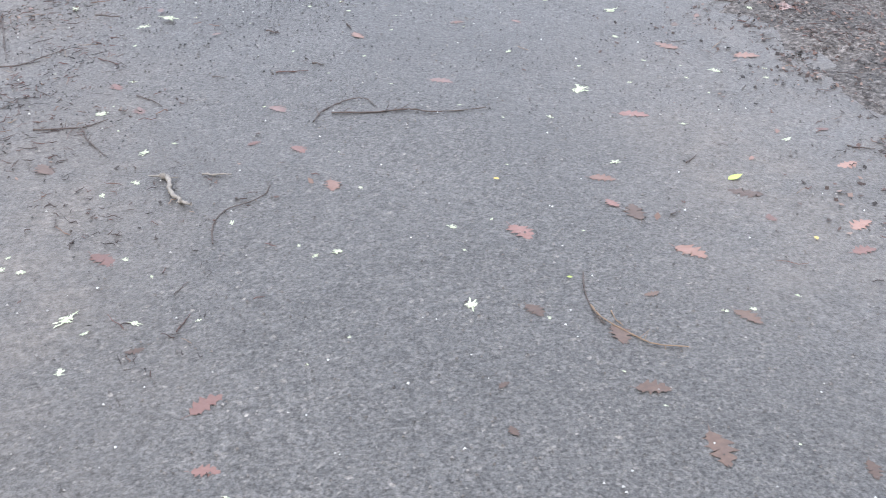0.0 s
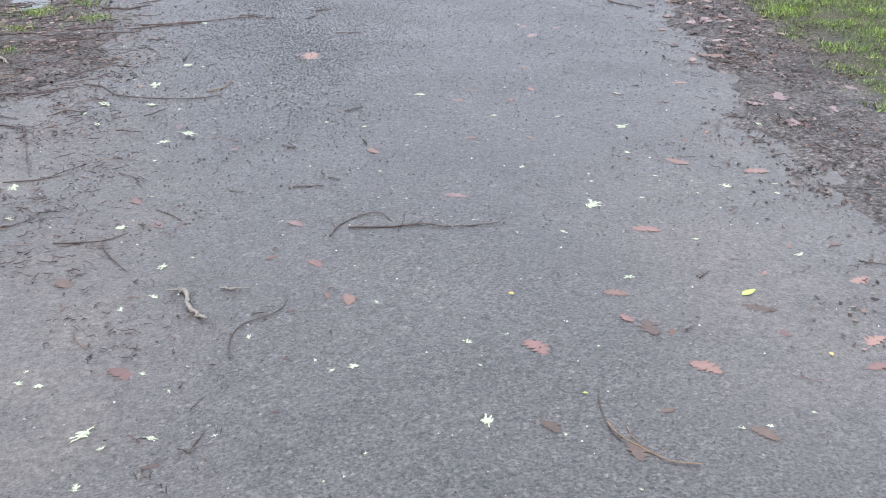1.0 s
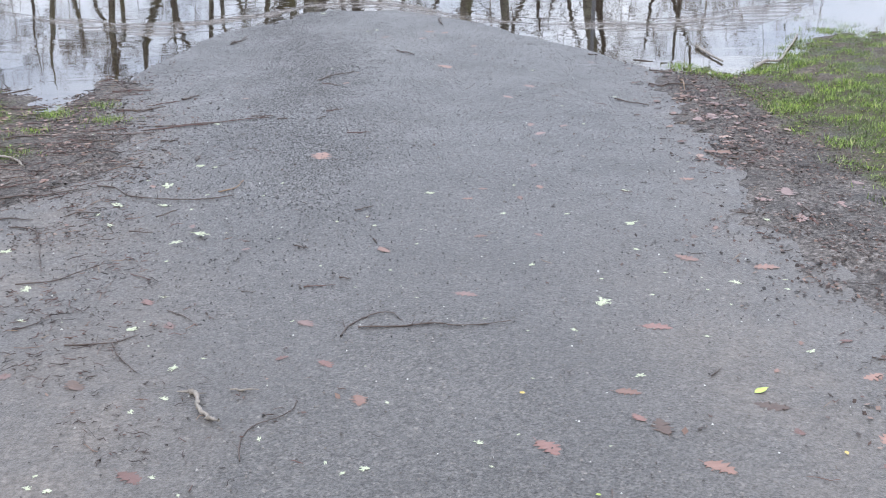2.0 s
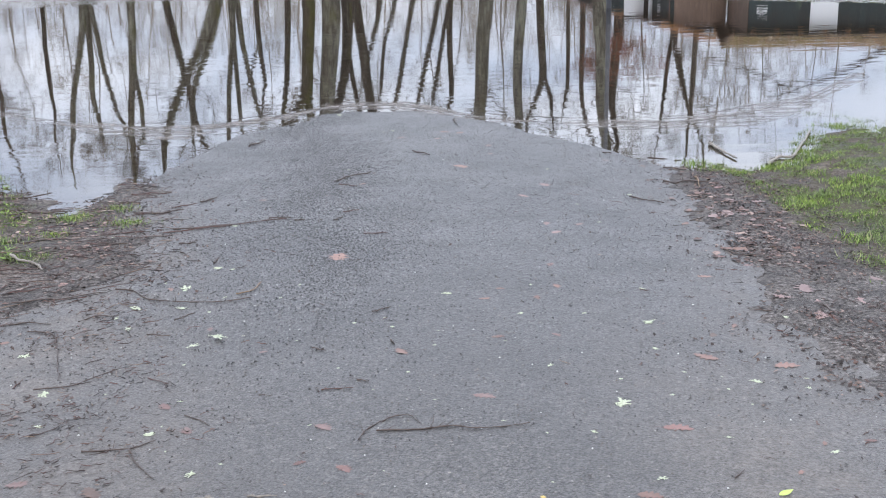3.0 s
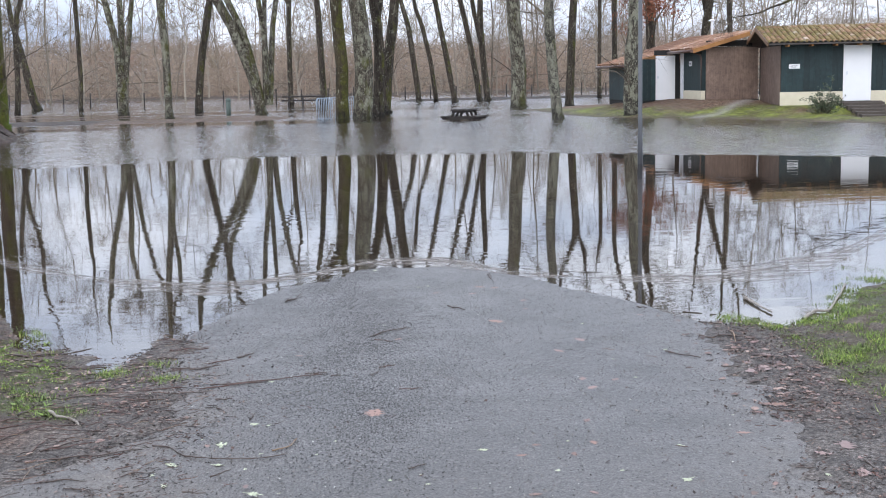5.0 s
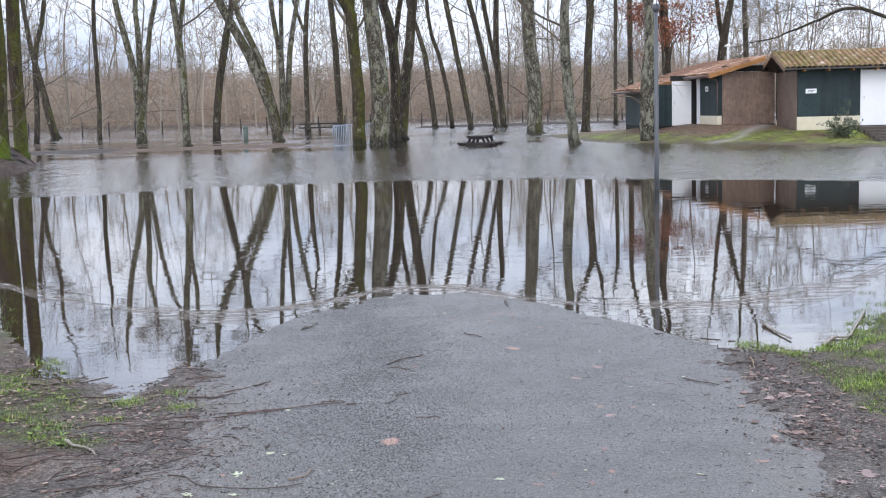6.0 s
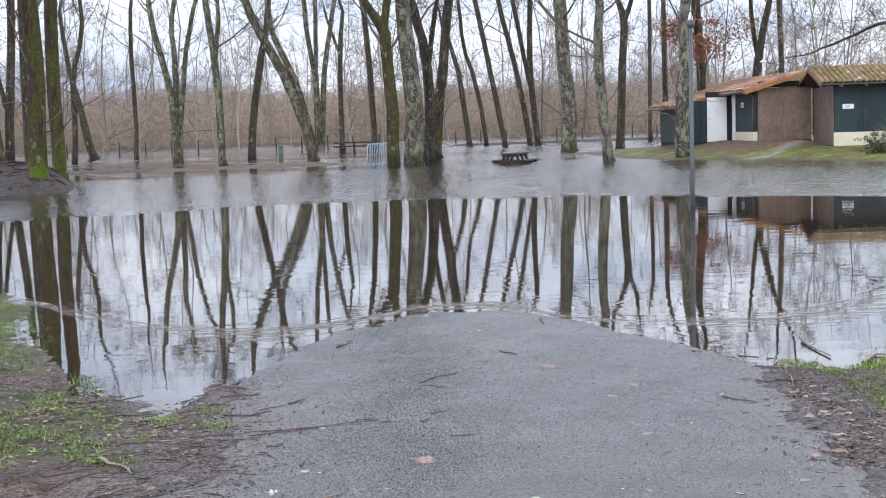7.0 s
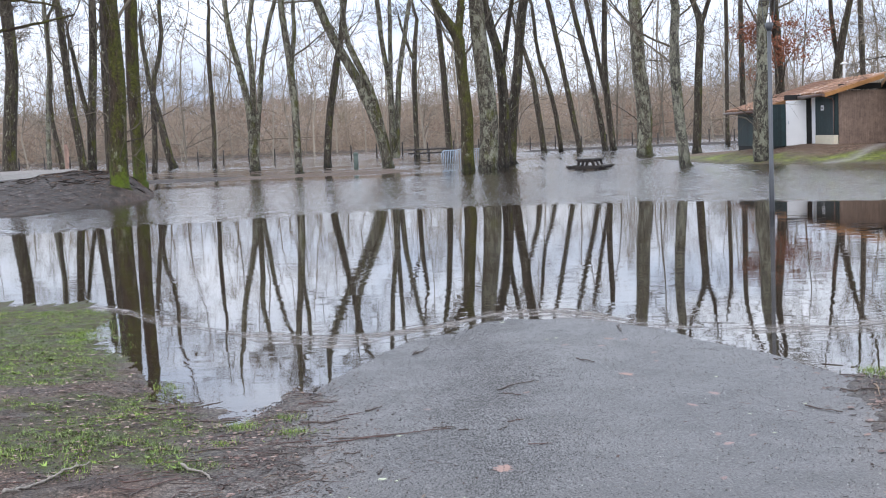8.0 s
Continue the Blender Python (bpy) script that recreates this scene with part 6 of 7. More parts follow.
lichen_tuft(-0.39, 4.63, 0.053, 185)
lichen_tuft(-1.07, 4.73, 0.055, 226)
lichen_tuft(-0.90, 4.25, 0.059, 102)
lichen_tuft(-0.86, 3.93, 0.034, 352)
lichen_tuft(-0.48, 3.75, 0.057, 19)
lichen_tuft(-0.32, 3.41, 0.045, 100)
lichen_tuft(-0.58, 5.62, 0.023, 138)
lichen_tuft(-0.29, 5.28, 0.022, 205)
lichen_tuft(-0.19, 4.70, 0.020, 147)
lichen_tuft(-0.41, 4.40, 0.023, 47)
lichen_tuft(-0.39, 4.02, 0.030, 16)
lichen_tuft(-0.23, 3.46, 0.019, 0)
lichen_tuft(-0.67, 4.17, 0.013, 17)
lichen_tuft(-0.44, 3.81, 0.012, 53)
lichen_tuft(-0.35, 5.82, 0.066, 359)
lichen_tuft(-0.27, 5.77, 0.030, 68)
lichen_tuft(-0.04, 5.20, 0.021, 234)
lichen_tuft(-0.35, 5.07, 0.024, 270)
lichen_tuft(-0.75, 5.12, 0.037, 84)
lichen_tuft(-0.41, 3.60, 0.012, 101)
lichen_tuft(-0.72, 3.88, 0.011, 156)
lichen_tuft(0.05, 5.39, 0.022, 94)
lichen_tuft(0.70, 5.09, 0.048, 350)
lichen_tuft(0.26, 4.74, 0.025, 63)
lichen_tuft(0.39, 4.79, 0.020, 323)
lichen_tuft(0.41, 4.66, 0.029, 287)
lichen_tuft(0.59, 4.57, 0.014, 303)
lichen_tuft(0.96, 4.73, 0.035, 41)
lichen_tuft(0.02, 4.57, 0.012, 141)
lichen_tuft(0.55, 4.39, 0.019, 226)
lichen_tuft(0.83, 4.39, 0.014, 177)
lichen_tuft(0.17, 4.21, 0.018, 239)
lichen_tuft(0.42, 4.11, 0.022, 243)
lichen_tuft(0.94, 4.08, 0.031, 238)
lichen_tuft(0.05, 3.70, 0.016, 21)
lichen_tuft(0.28, 3.96, 0.011, 345)
lichen_tuft(0.48, 3.82, 0.016, 200)
lichen_tuft(0.68, 3.60, 0.016, 325)
lichen_tuft(0.80, 3.48, 0.015, 97)
lichen_tuft(0.74, 3.13, 0.014, 130)
lichen_tuft(0.26, 3.30, 0.011, 316)
lichen_tuft(1.09, 5.16, 0.027, 67)
lichen_tuft(0.44, 3.94, 0.008, 23)
lichen_tuft(0.47, 4.95, 0.010, 134)
lichen_tuft(1.22, 4.68, 0.030, 244)
lichen_tuft(1.45, 4.53, 0.069, 44)
lichen_tuft(1.58, 5.04, 0.033, 313)
lichen_tuft(1.38, 4.21, 0.032, 122)
lichen_tuft(1.62, 4.24, 0.019, 81)
lichen_tuft(1.41, 3.95, 0.022, 196)
lichen_tuft(1.64, 3.83, 0.044, 322)
lichen_tuft(1.80, 3.75, 0.022, 318)
lichen_tuft(1.83, 3.85, 0.022, 313)
lichen_tuft(1.51, 3.77, 0.021, 110)
lichen_tuft(1.30, 3.74, 0.021, 6)
lichen_tuft(1.54, 3.62, 0.017, 280)
lichen_tuft(1.10, 3.68, 0.070, 254)
lichen_tuft(0.95, 3.46, 0.027, 277)
lichen_tuft(1.36, 3.36, 0.027, 0)
lichen_tuft(1.65, 3.22, 0.035, 13)
lichen_tuft(1.06, 3.10, 0.036, 181)
lichen_tuft(2.04, 4.53, 0.041, 120)
lichen_tuft(1.74, 6.41, 0.020, 157)
lichen_tuft(1.16, 3.91, 0.022, 335)
lichen_tuft(1.53, 3.89, 0.013, 73)
lichen_tuft(2.00, 5.56, 0.018, 190)
lichen_tuft(0.91, 10.03, 0.055, 116)
lichen_tuft(0.83, 9.99, 0.040, 106)
lichen_tuft(0.52, 11.12, 0.072, 290)
lichen_tuft(0.44, 8.28, 0.033, 55)
lichen_tuft(-0.29, 6.75, 0.048, 113)
lichen_tuft(2.14, 7.18, 0.038, 42)
lichen_tuft(1.81, 8.10, 0.042, 53)
lichen_tuft(1.73, 6.90, 0.029, 101)
lichen_tuft(1.74, 6.41, 0.027, 251)
lichen_tuft(-1.61, 7.38, 0.030, 208)
lichen_tuft(-1.01, 6.90, 0.032, 161)
lichen_tuft(-0.96, 6.67, 0.024, 61)
lichen_tuft(-1.08, 6.80, 0.021, 287)
stick("d", 0.0047, (0.20, 3.54), (0.24, 3.63), (0.32, 3.70), (0.38, 3.70), (0.41, 3.63))
stick("d", 0.0051, (0.26, 3.60), (0.40, 3.58), (0.51, 3.58), (0.57, 3.55), (0.66, 3.55), (0.76, 3.56))
stick("w", 0.0074, (-0.26, 3.22), (-0.24, 3.20), (-0.23, 3.10), (-0.20, 3.04), (-0.17, 3.00))
stick("d", 0.0035, (-0.11, 2.78), (-0.11, 2.88), (-0.08, 2.96), (-0.01, 3.00), (0.03, 3.04), (0.05, 3.10))
stick("d", 0.0034, (0.80, 2.48), (0.78, 2.38), (0.78, 2.28), (0.79, 2.24))
stick("o", 0.0037, (0.78, 2.33), (0.79, 2.27), (0.84, 2.19), (0.88, 2.14), (0.95, 2.12))
stick("o", 0.0027, (0.82, 2.30), (0.82, 2.26), (0.83, 2.23))
stick("d", 0.0047, (-0.68, 3.67), (-0.58, 3.65), (-0.52, 3.65), (-0.45, 3.69))
stick("d", 0.0050, (-0.53, 3.65), (-0.49, 3.52), (-0.43, 3.40))
stick("d", 0.0040, (-0.88, 3.86), (-0.83, 3.87), (-0.79, 3.91))
stick("r", 0.0027, (-0.19, 2.38), (-0.16, 2.45))
stick("d", 0.0025, (-0.20, 2.55), (-0.17, 2.60))
stick("w", 0.0034, (-0.14, 3.21), (-0.11, 3.20), (-0.06, 3.19))
stick("d", 0.0037, (1.82, 3.16), (1.86, 3.14), (1.90, 3.13))
stick("d", 0.0030, (-0.12, 4.01), (-0.07, 3.99))
stick("d", 0.0039, (-0.37, 3.88), (-0.32, 3.83), (-0.28, 3.77))
stick("d", 0.0066, (-1.27, 5.51), (-1.08, 5.54), (-0.90, 5.56), (-0.86, 5.56))
stick("d", 0.0063, (-0.81, 5.59), (-0.72, 5.53), (-0.65, 5.38), (-0.56, 5.30), (-0.41, 5.23), (-0.28, 5.21), (-0.17, 5.23))
stick("o", 0.0059, (-0.24, 5.31), (-0.17, 5.34), (-0.13, 5.47))
stick("d", 0.0061, (-0.91, 5.12), (-0.84, 5.17), (-0.74, 5.14))
stick("d", 0.0058, (-1.12, 5.08), (-1.00, 4.98), (-0.95, 4.81), (-0.90, 4.54), (-0.87, 4.39))
stick("d", 0.0063, (-1.25, 5.21), (-1.15, 5.21), (-1.03, 5.14))
stick("d", 0.0053, (-0.95, 4.30), (-0.82, 4.30), (-0.73, 4.36), (-0.66, 4.43))
stick("r", 0.0044, (-1.03, 4.35), (-1.01, 4.43))
stick("r", 0.0042, (-0.53, 4.28), (-0.45, 4.20))
stick("d", 0.0077, (-1.07, 6.58), (-0.85, 6.51))
stick("r", 0.0064, (-0.69, 6.72), (-0.53, 6.75), (-0.34, 6.76))
stick("d", 0.0057, (-0.59, 4.83), (-0.49, 4.78))
stick("d", 0.0060, (-0.49, 4.99), (-0.41, 5.07))
stick("d", 0.0058, (0.35, 4.88), (0.43, 4.94))
stick("d", 0.0053, (0.08, 4.45), (0.13, 4.40))
stick("d", 0.0053, (0.39, 4.48), (0.40, 4.42))
stick("r", 0.0039, (0.10, 4.00), (0.21, 3.99))
stick("d", 0.0049, (0.23, 4.07), (0.27, 4.04))
stick("d", 0.0071, (2.22, 5.75), (2.25, 5.67), (2.36, 5.54))
stick("d", 0.0060, (1.96, 4.67), (2.04, 4.65))
stick("d", 0.0055, (1.95, 4.15), (2.00, 4.17))
stick("d", 0.0061, (2.29, 4.72), (2.28, 4.57))
stick("d", 0.0042, (1.27, 3.07), (1.32, 3.12))
stick("d", 0.0111, (-0.28, 9.61), (-0.21, 9.70), (-0.15, 9.93))
stick("d", 0.0092, (0.32, 7.84), (0.40, 7.96), (0.51, 8.05), (0.58, 8.11))
stick("r", 0.0072, (0.35, 7.75), (0.46, 7.64))
stick("d", 0.0102, (0.96, 8.92), (1.07, 8.75))
stick("d", 0.0087, (-0.53, 7.50), (-0.46, 7.57), (-0.43, 7.64))
stick("r", 0.0070, (-0.68, 7.41), (-0.59, 7.45), (-0.54, 7.45))
stick("d", 0.0079, (-0.64, 6.79), (-0.48, 6.78), (-0.31, 6.77))
stick("r", 0.0064, (-0.51, 6.76), (-0.26, 6.80), (0.00, 6.81))
stick("d", 0.0079, (-0.10, 6.86), (0.02, 6.83))
stick("d", 0.0078, (0.05, 6.74), (0.10, 6.74))
stick("d", 0.0078, (0.27, 6.68), (0.32, 6.76))
stick("r", 0.0065, (0.33, 6.88), (0.43, 6.94))
stick("r", 0.0060, (0.41, 6.32), (0.54, 6.32))
stick("d", 0.0070, (-0.37, 5.93), (-0.35, 6.04))
stick("d", 0.0120, (1.51, 10.64), (1.49, 10.24))
stick("d", 0.0085, (2.11, 7.09), (2.17, 7.00), (2.27, 6.90))
stick("d", 0.0082, (2.32, 6.67), (2.42, 6.62))
stick("d", 0.0079, (2.27, 6.42), (2.37, 6.47))
stick("d", 0.0092, (2.51, 7.66), (2.63, 7.56), (2.84, 7.52))
stick("o", 0.0087, (2.76, 7.75), (2.68, 7.43))
stick("d", 0.0098, (2.68, 8.20), (2.80, 8.07))
stick("d", 0.0098, (2.89, 8.13), (2.92, 7.93))
stick("d", 0.0071, (2.27, 5.70), (2.32, 5.59), (2.37, 5.54))
stick("d", 0.0073, (2.46, 5.75), (2.54, 5.73))
stick("w", 0.0121, (3.42, 8.12), (3.61, 8.38), (3.72, 8.39), (3.99, 8.84), (4.32, 9.43))
stick("w", 0.0120, (3.32, 9.06), (3.30, 8.69), (3.30, 8.40))
stick("d", 0.0104, (2.39, 8.79), (2.46, 8.79))
stick("d", 0.0103, (2.69, 8.61), (2.81, 8.53))
stick("d", 0.0102, (2.85, 8.46), (2.90, 8.47))
stick("d", 0.0094, (-2.01, 7.76), (-1.80, 7.96), (-1.68, 8.06), (-1.55, 8.19))
stick("r", 0.0074, (-1.00, 7.94), (-0.74, 7.90))
stick("d", 0.0089, (-1.05, 7.73), (-0.91, 7.65))
stick("d", 0.0089, (-1.58, 7.55), (-1.36, 7.59))
stick("d", 0.0085, (-0.93, 7.37), (-0.75, 7.28), (-0.62, 7.33))
stick("d", 0.0078, (-0.88, 6.64), (-0.63, 6.64))
stick("r", 0.0063, (-1.09, 6.62), (-0.96, 6.55))
stick("d", 0.0075, (-0.58, 6.43), (-0.49, 6.41))
stick("d", 0.0073, (-0.56, 6.22), (-0.53, 6.19))
stick("r", 0.0059, (-1.66, 5.89), (-1.51, 5.95), (-1.40, 6.07), (-1.22, 6.13))
stick("r", 0.0061, (-1.73, 6.18), (-1.58, 6.26), (-1.47, 6.21))
stick("w", 0.0083, (-1.45, 6.37), (-1.35, 6.23), (-1.28, 6.17), (-1.23, 6.05))
stick("d", 0.0069, (-1.34, 5.66), (-1.27, 5.73), (-1.19, 5.80))
stick("r", 0.0056, (-1.39, 5.65), (-1.35, 5.85))
stick("d", 0.0071, (-1.15, 5.94), (-1.11, 5.96))
stick("d", 0.0077, (-1.59, 6.30), (-1.55, 6.57))
stick("d", 0.0089, (-1.81, 7.52), (-1.65, 7.58))
stick("d", 0.0071, (-1.58, 5.79), (-1.53, 5.91))
stick("r", 0.0065, (-0.80, 6.83), (-0.96, 6.79))
stick("r", 0.0060, (-1.67, 6.04), (-1.42, 6.18))
stick("d", 0.0079, (-1.47, 6.70), (-1.26, 6.74), (-1.13, 6.67))
stick("r", 0.0056, (-1.29, 5.68), (-1.12, 5.76))
stick("w", 0.0083, (-2.16, 5.68), (-2.10, 5.97), (-2.02, 6.15), (-1.92, 6.32))


# ---------------------------------------------------------------- what nobody could count: grit, bark scraps, leaf litter, grass, scum
def build_grit():
    rng = np.random.default_rng(41)
    n = 6000
    y = 1.3 + 9.0 * rng.random(n) ** 1.5
    x = path_left(y) + (path_right(y) - path_left(y)) * rng.random(n)
    z = path_height(x, y) + 0.002
    size = rng.uniform(0.0022, 0.0055, n) * (0.8 + 0.08 * y)
    base = np.array([(1, 0, 0), (-0.5, 0.8, 0), (-0.5, -0.8, 0), (0, 0, 0.9), (0.2, 0.1, -0.5)])
    a = rng.uniform(0, 6.28, n)
    c, s = np.cos(a)[:, None], np.sin(a)[:, None]
    v = np.stack([base[:, 0] * c - base[:, 1] * s, base[:, 0] * s + base[:, 1] * c, np.repeat(base[None, :, 2], n, 0)], -1) * size[:, None, None]
    v += np.stack([x, y, z], 1)[:, None]
    f = np.array([(0, 1, 3), (1, 2, 3), (2, 0, 3)])
    t = (f[None] + 5 * np.arange(n)[:, None, None]).reshape(-1, 3)
    m = Mat("grit", 0.5)
    mat = m.done(m.ramp(m.island(), (0.0, (0.05, 0.046, 0.043)), (0.6, (0.13, 0.11, 0.095)), (0.92, (0.28, 0.26, 0.24)), (1.0, (0.60, 0.60, 0.56))))
    tagged(new("grit", raw_mesh("grit", v.reshape(-1, 3), tris=t, mat=mat, smooth=False)), "loose pale grit and crumbs on wet asphalt", "grit", kind="stuff")


def build_chippings():
    """Stones standing proud of the ravelled asphalt, thickest in the worn track."""
    rng = np.random.default_rng(47)
    n = 130000
    y = 3.4 + 8.4 * rng.random(n) ** 0.8
    x = path_left(y) + (path_right(y) - path_left(y)) * rng.random(n)
    track = np.exp(-(((x - 0.22 - 0.02 * (y - 7)) / 0.45) ** 2)) + 0.25 * np.exp(-(((x + 0.4) / 0.5) ** 2)) * (y < 7)
    keep = 0.10 + track * sm(4.2, 6.8, y) * np.clip(0.75 + 0.5 * rough_field(x, y, 3.0, 81), 0.2, 1.3) > rng.random(n) * 1.1
    x, y = x[keep], y[keep]
    n = len(x)
    z = path_height(x, y) + 0.003 * rough_field(x, y, 3.0, 21) + 0.0015 * rough_field(x, y, 12.0, 22) - 0.001
    wide, tall = rng.uniform(0.003, 0.0075, n), rng.uniform(0.003, 0.0065, n)
    a = rng.uniform(0, 6.28, n)[:, None] + np.array([0.0, 2.0, 4.1])
    ring = np.stack([np.cos(a) * wide[:, None], np.sin(a) * wide[:, None], 0 * a], -1)
    top = np.stack([rng.normal(0, 0.0015, n), rng.normal(0, 0.0015, n), tall], 1)[:, None]
    v = np.concatenate([ring, top], 1) + np.stack([x, y, z], 1)[:, None]
    f = np.array([(0, 1, 3), (1, 2, 3), (2, 0, 3)])
    t = (f[None] + 4 * np.arange(n)[:, None, None]).reshape(-1, 3)
    m = Mat("wet_chippings", 0.35, spec=0.5)
    mat = m.done(m.ramp(m.island(), (0.0, (0.016, 0.015, 0.015)), (0.6, (0.045, 0.043, 0.042)), (0.9, (0.11, 0.105, 0.10)), (1.0, (0.26, 0.25, 0.235))))
    tagged(new("chippings", raw_mesh("chippings", v.reshape(-1, 3), tris=t, mat=mat, smooth=False)), "dark wet stone chippings standing proud in worn asphalt", "chippings", kind="stuff")


def scatter_left_right(rng, n, right):
    """Places on the muddy margins, thinning out towards the middle of the path."""
    y = rng.uniform(2.2, 8.6, n)
    if right:
        return path_right(y) + 0.25 - rng.exponential(0.26, n) + 0.55 * rng.random(n), y
    y = rng.uniform(2.2, 6.6, 4 * n)
    x = -0.95 + rng.normal(0, 0.42, 4 * n)
    keep = rough_field(x, y, 4.0, 71) + 0.5 * rough_field(x, y, 11.0, 72) > rng.normal(0.35, 0.3, 4 * n)
    return x[keep][:n], y[keep][:n]


def build_scraps():
    rng = np.random.default_rng(42)
    xs, ys = [], []
    for n, right in ((1500, True), (1500, False)):
        x, y = scatter_left_right(rng, n, right)
        xs.append(x), ys.append(y)
    m = 1400
    y = rng.uniform(4.4, 9.2, m)
    xs.append(path_left(y) + 0.25 - np.abs(rng.normal(0, 1.1, m))), ys.append(y)
    x, y = np.concatenate(xs), np.concatenate(ys)
    n, k = len(x), 4
    a, size = rng.uniform(0, np.pi, n), rng.uniform(0.008, 0.035, n) * rng.choice([1, 1, 1, 1, 1.6, 2.6], n)
    # longer bits on the verge
    a[-m:], size[-m:] = rng.normal(0.2, 0.6, m), rng.uniform(0.02, 0.08, m) * rng.choice([1, 1, 1, 1, 3.5], m)
    s = np.linspace(-0.5, 0.5, k)
    p = np.zeros((n, k, 3))
    p[..., 0] = x[:, None] + np.cos(a)[:, None] * size[:, None] * s + rng.normal(0, 0.003, (n, k))
    p[..., 1] = y[:, None] + np.sin(a)[:, None] * size[:, None] * s + rng.normal(0, 0.003, (n, k))
    p[..., 2] = surface(p[..., 0].ravel(), p[..., 1].ravel()).reshape(n, k) + rng.uniform(0.001, 0.008, (n, k))
    p[..., 2] = np.maximum(p[..., 2], WATER_Z + 0.001)
    thick = rng.uniform(0.0007, 0.0018, n)
    thick[-m:] *= 1.15
    r = thick[:, None] * np.array([0.7, 1.0, 0.9, 0.5])
    dry = ground_height(x, y) > WATER_Z - 0.004
    p, r, n = p[dry], r[dry], dry.sum()
    v, q = tubes(p, r, 4)
    m = Mat("bark_scraps", 0.55)
    mat = m.done(m.ramp(m.island(), (0.0, (0.014, 0.009, 0.007)), (0.5, (0.045, 0.024, 0.018)), (0.85, (0.115, 0.048, 0.036)), (1.0, (0.26, 0.18, 0.12))))
    tagged(new("bark_scraps", raw_mesh("bark_scraps", v, q, mat=mat)), "dark bark scraps and twig ends strewn over mud", "debris", kind="stuff")


def build_leaf_litter():
    rng = np.random.default_rng(43)
    shapes = [oak_leaf(rng, c, 9) for c in (0.1, 0.2, -0.1, 0.4)]
    pieces = []

    def strew(x, y, size, lift=0.004):
        for i in range(len(x)):
            v, q = shapes[i % 4]
            w = v * size[i]
            rot = np.array(Euler((rng.normal(0, 0.06), rng.normal(0, 0.06), rng.uniform(0, 6.28))).to_matrix())
            w = w @ rot.T
            w[:, 2] -= w[:, 2].min() * 0.6
            pieces.append((w + (x[i], y[i], max(float(surface(x[i], y[i])), WATER_Z) + lift), q))

    y = rng.uniform(4.4, 8.3, 800)
    x = path_right(y) - 0.05 + np.abs(rng.normal(0, 0.42, 800)) - rng.exponential(0.10, 800)
    drift = rough_field(x, y, 2.4, 55) + 0.6 * rough_field(x, y, 7.0, 56) > rng.normal(0.35, 0.3, 800) + 1.8 * sm(5.9, 4.8, y)
    strew(x[drift], y[drift], rng.uniform(0.016, 0.036, drift.sum()) * rng.choice([1, 1, 1, 1.5, 2.2], drift.sum()))
    n = 6000
    y = rng.uniform(5.4, 10.5, n)
    x = path_left(y) - 0.1 - np.abs(rng.normal(0, 1.6, n))
    keep = rough_field(x, y, 1.7, 52) + 0.5 * rough_field(x, y, 6.0, 53) > rng.normal(0.0, 0.3, n)
    keep &= ground_height(x, y) > WATER_Z
    strew(x[keep], y[keep], rng.uniform(0.014, 0.045, keep.sum()))
    y = rng.uniform(2.5, 5.8, 160)
    strew(path_left(y) - 0.1 - np.abs(rng.normal(0, 0.5, 160)), y, rng.uniform(0.02, 0.05, 160))
    # drifts of leaves on the bank before the annex
    n = 700
    x, y = rng.normal(14.9, 1.1, n), rng.normal(54.0, 2.4, n)
    x[:160], y[:160] = rng.normal(19.2, 0.5, 160), rng.normal(46.0, 0.6, 160)
    keep = (ground_height(x, y) > WATER_Z + 0.02) & (rough_field(x, y, 1.1, 51) > -0.5)
    strew(x[keep], y[keep], rng.uniform(0.07, 0.13, keep.sum()))
    # leaves caught on the muddy island
    n = 3000
    x, y = rng.normal(-12.4, 1.6, n), rng.uniform(34.5, 48, n)
    x[:260], y[:260] = rng.normal(-10.6, 0.5, 260), rng.normal(42.0, 1.3, 260)
    keep = ground_height(x, y) > WATER_Z + 0.03
    strew(x[keep], y[keep], rng.uniform(0.06, 0.13, keep.sum()))
    # rafts of leaves afloat over the drowned lawn
    n = 1500
    x, y = rng.uniform(-15, -3, n), rng.normal(0, 1.0, n)
    y = np.where(np.arange(n) % 3 == 0, 71 + 2.2 * y, 52.5 + 1.5 * y) - 0.18 * (x + 8)
    keep = rough_field(x * 0.5, y, 1.0, 54) > -0.2
    strew(x[keep], y[keep], rng.uniform(0.06, 0.13, keep.sum()))
    v, q = join(pieces)
    m = Mat("leaf_litter", 0.5, spec=0.2)
    mat = m.done(m.ramp(m.island(), (0.0, (0.022, 0.013, 0.010)), (0.45, (0.075, 0.042, 0.032)), (0.76, (0.165, 0.098, 0.078)), (1.0, (0.36, 0.26, 0.215))))
    tagged(new("leaf_litter", raw_mesh("leaf_litter", v, q, mat=mat)), "brown oak leaf litter along the path edges", "leaves", kind="stuff")


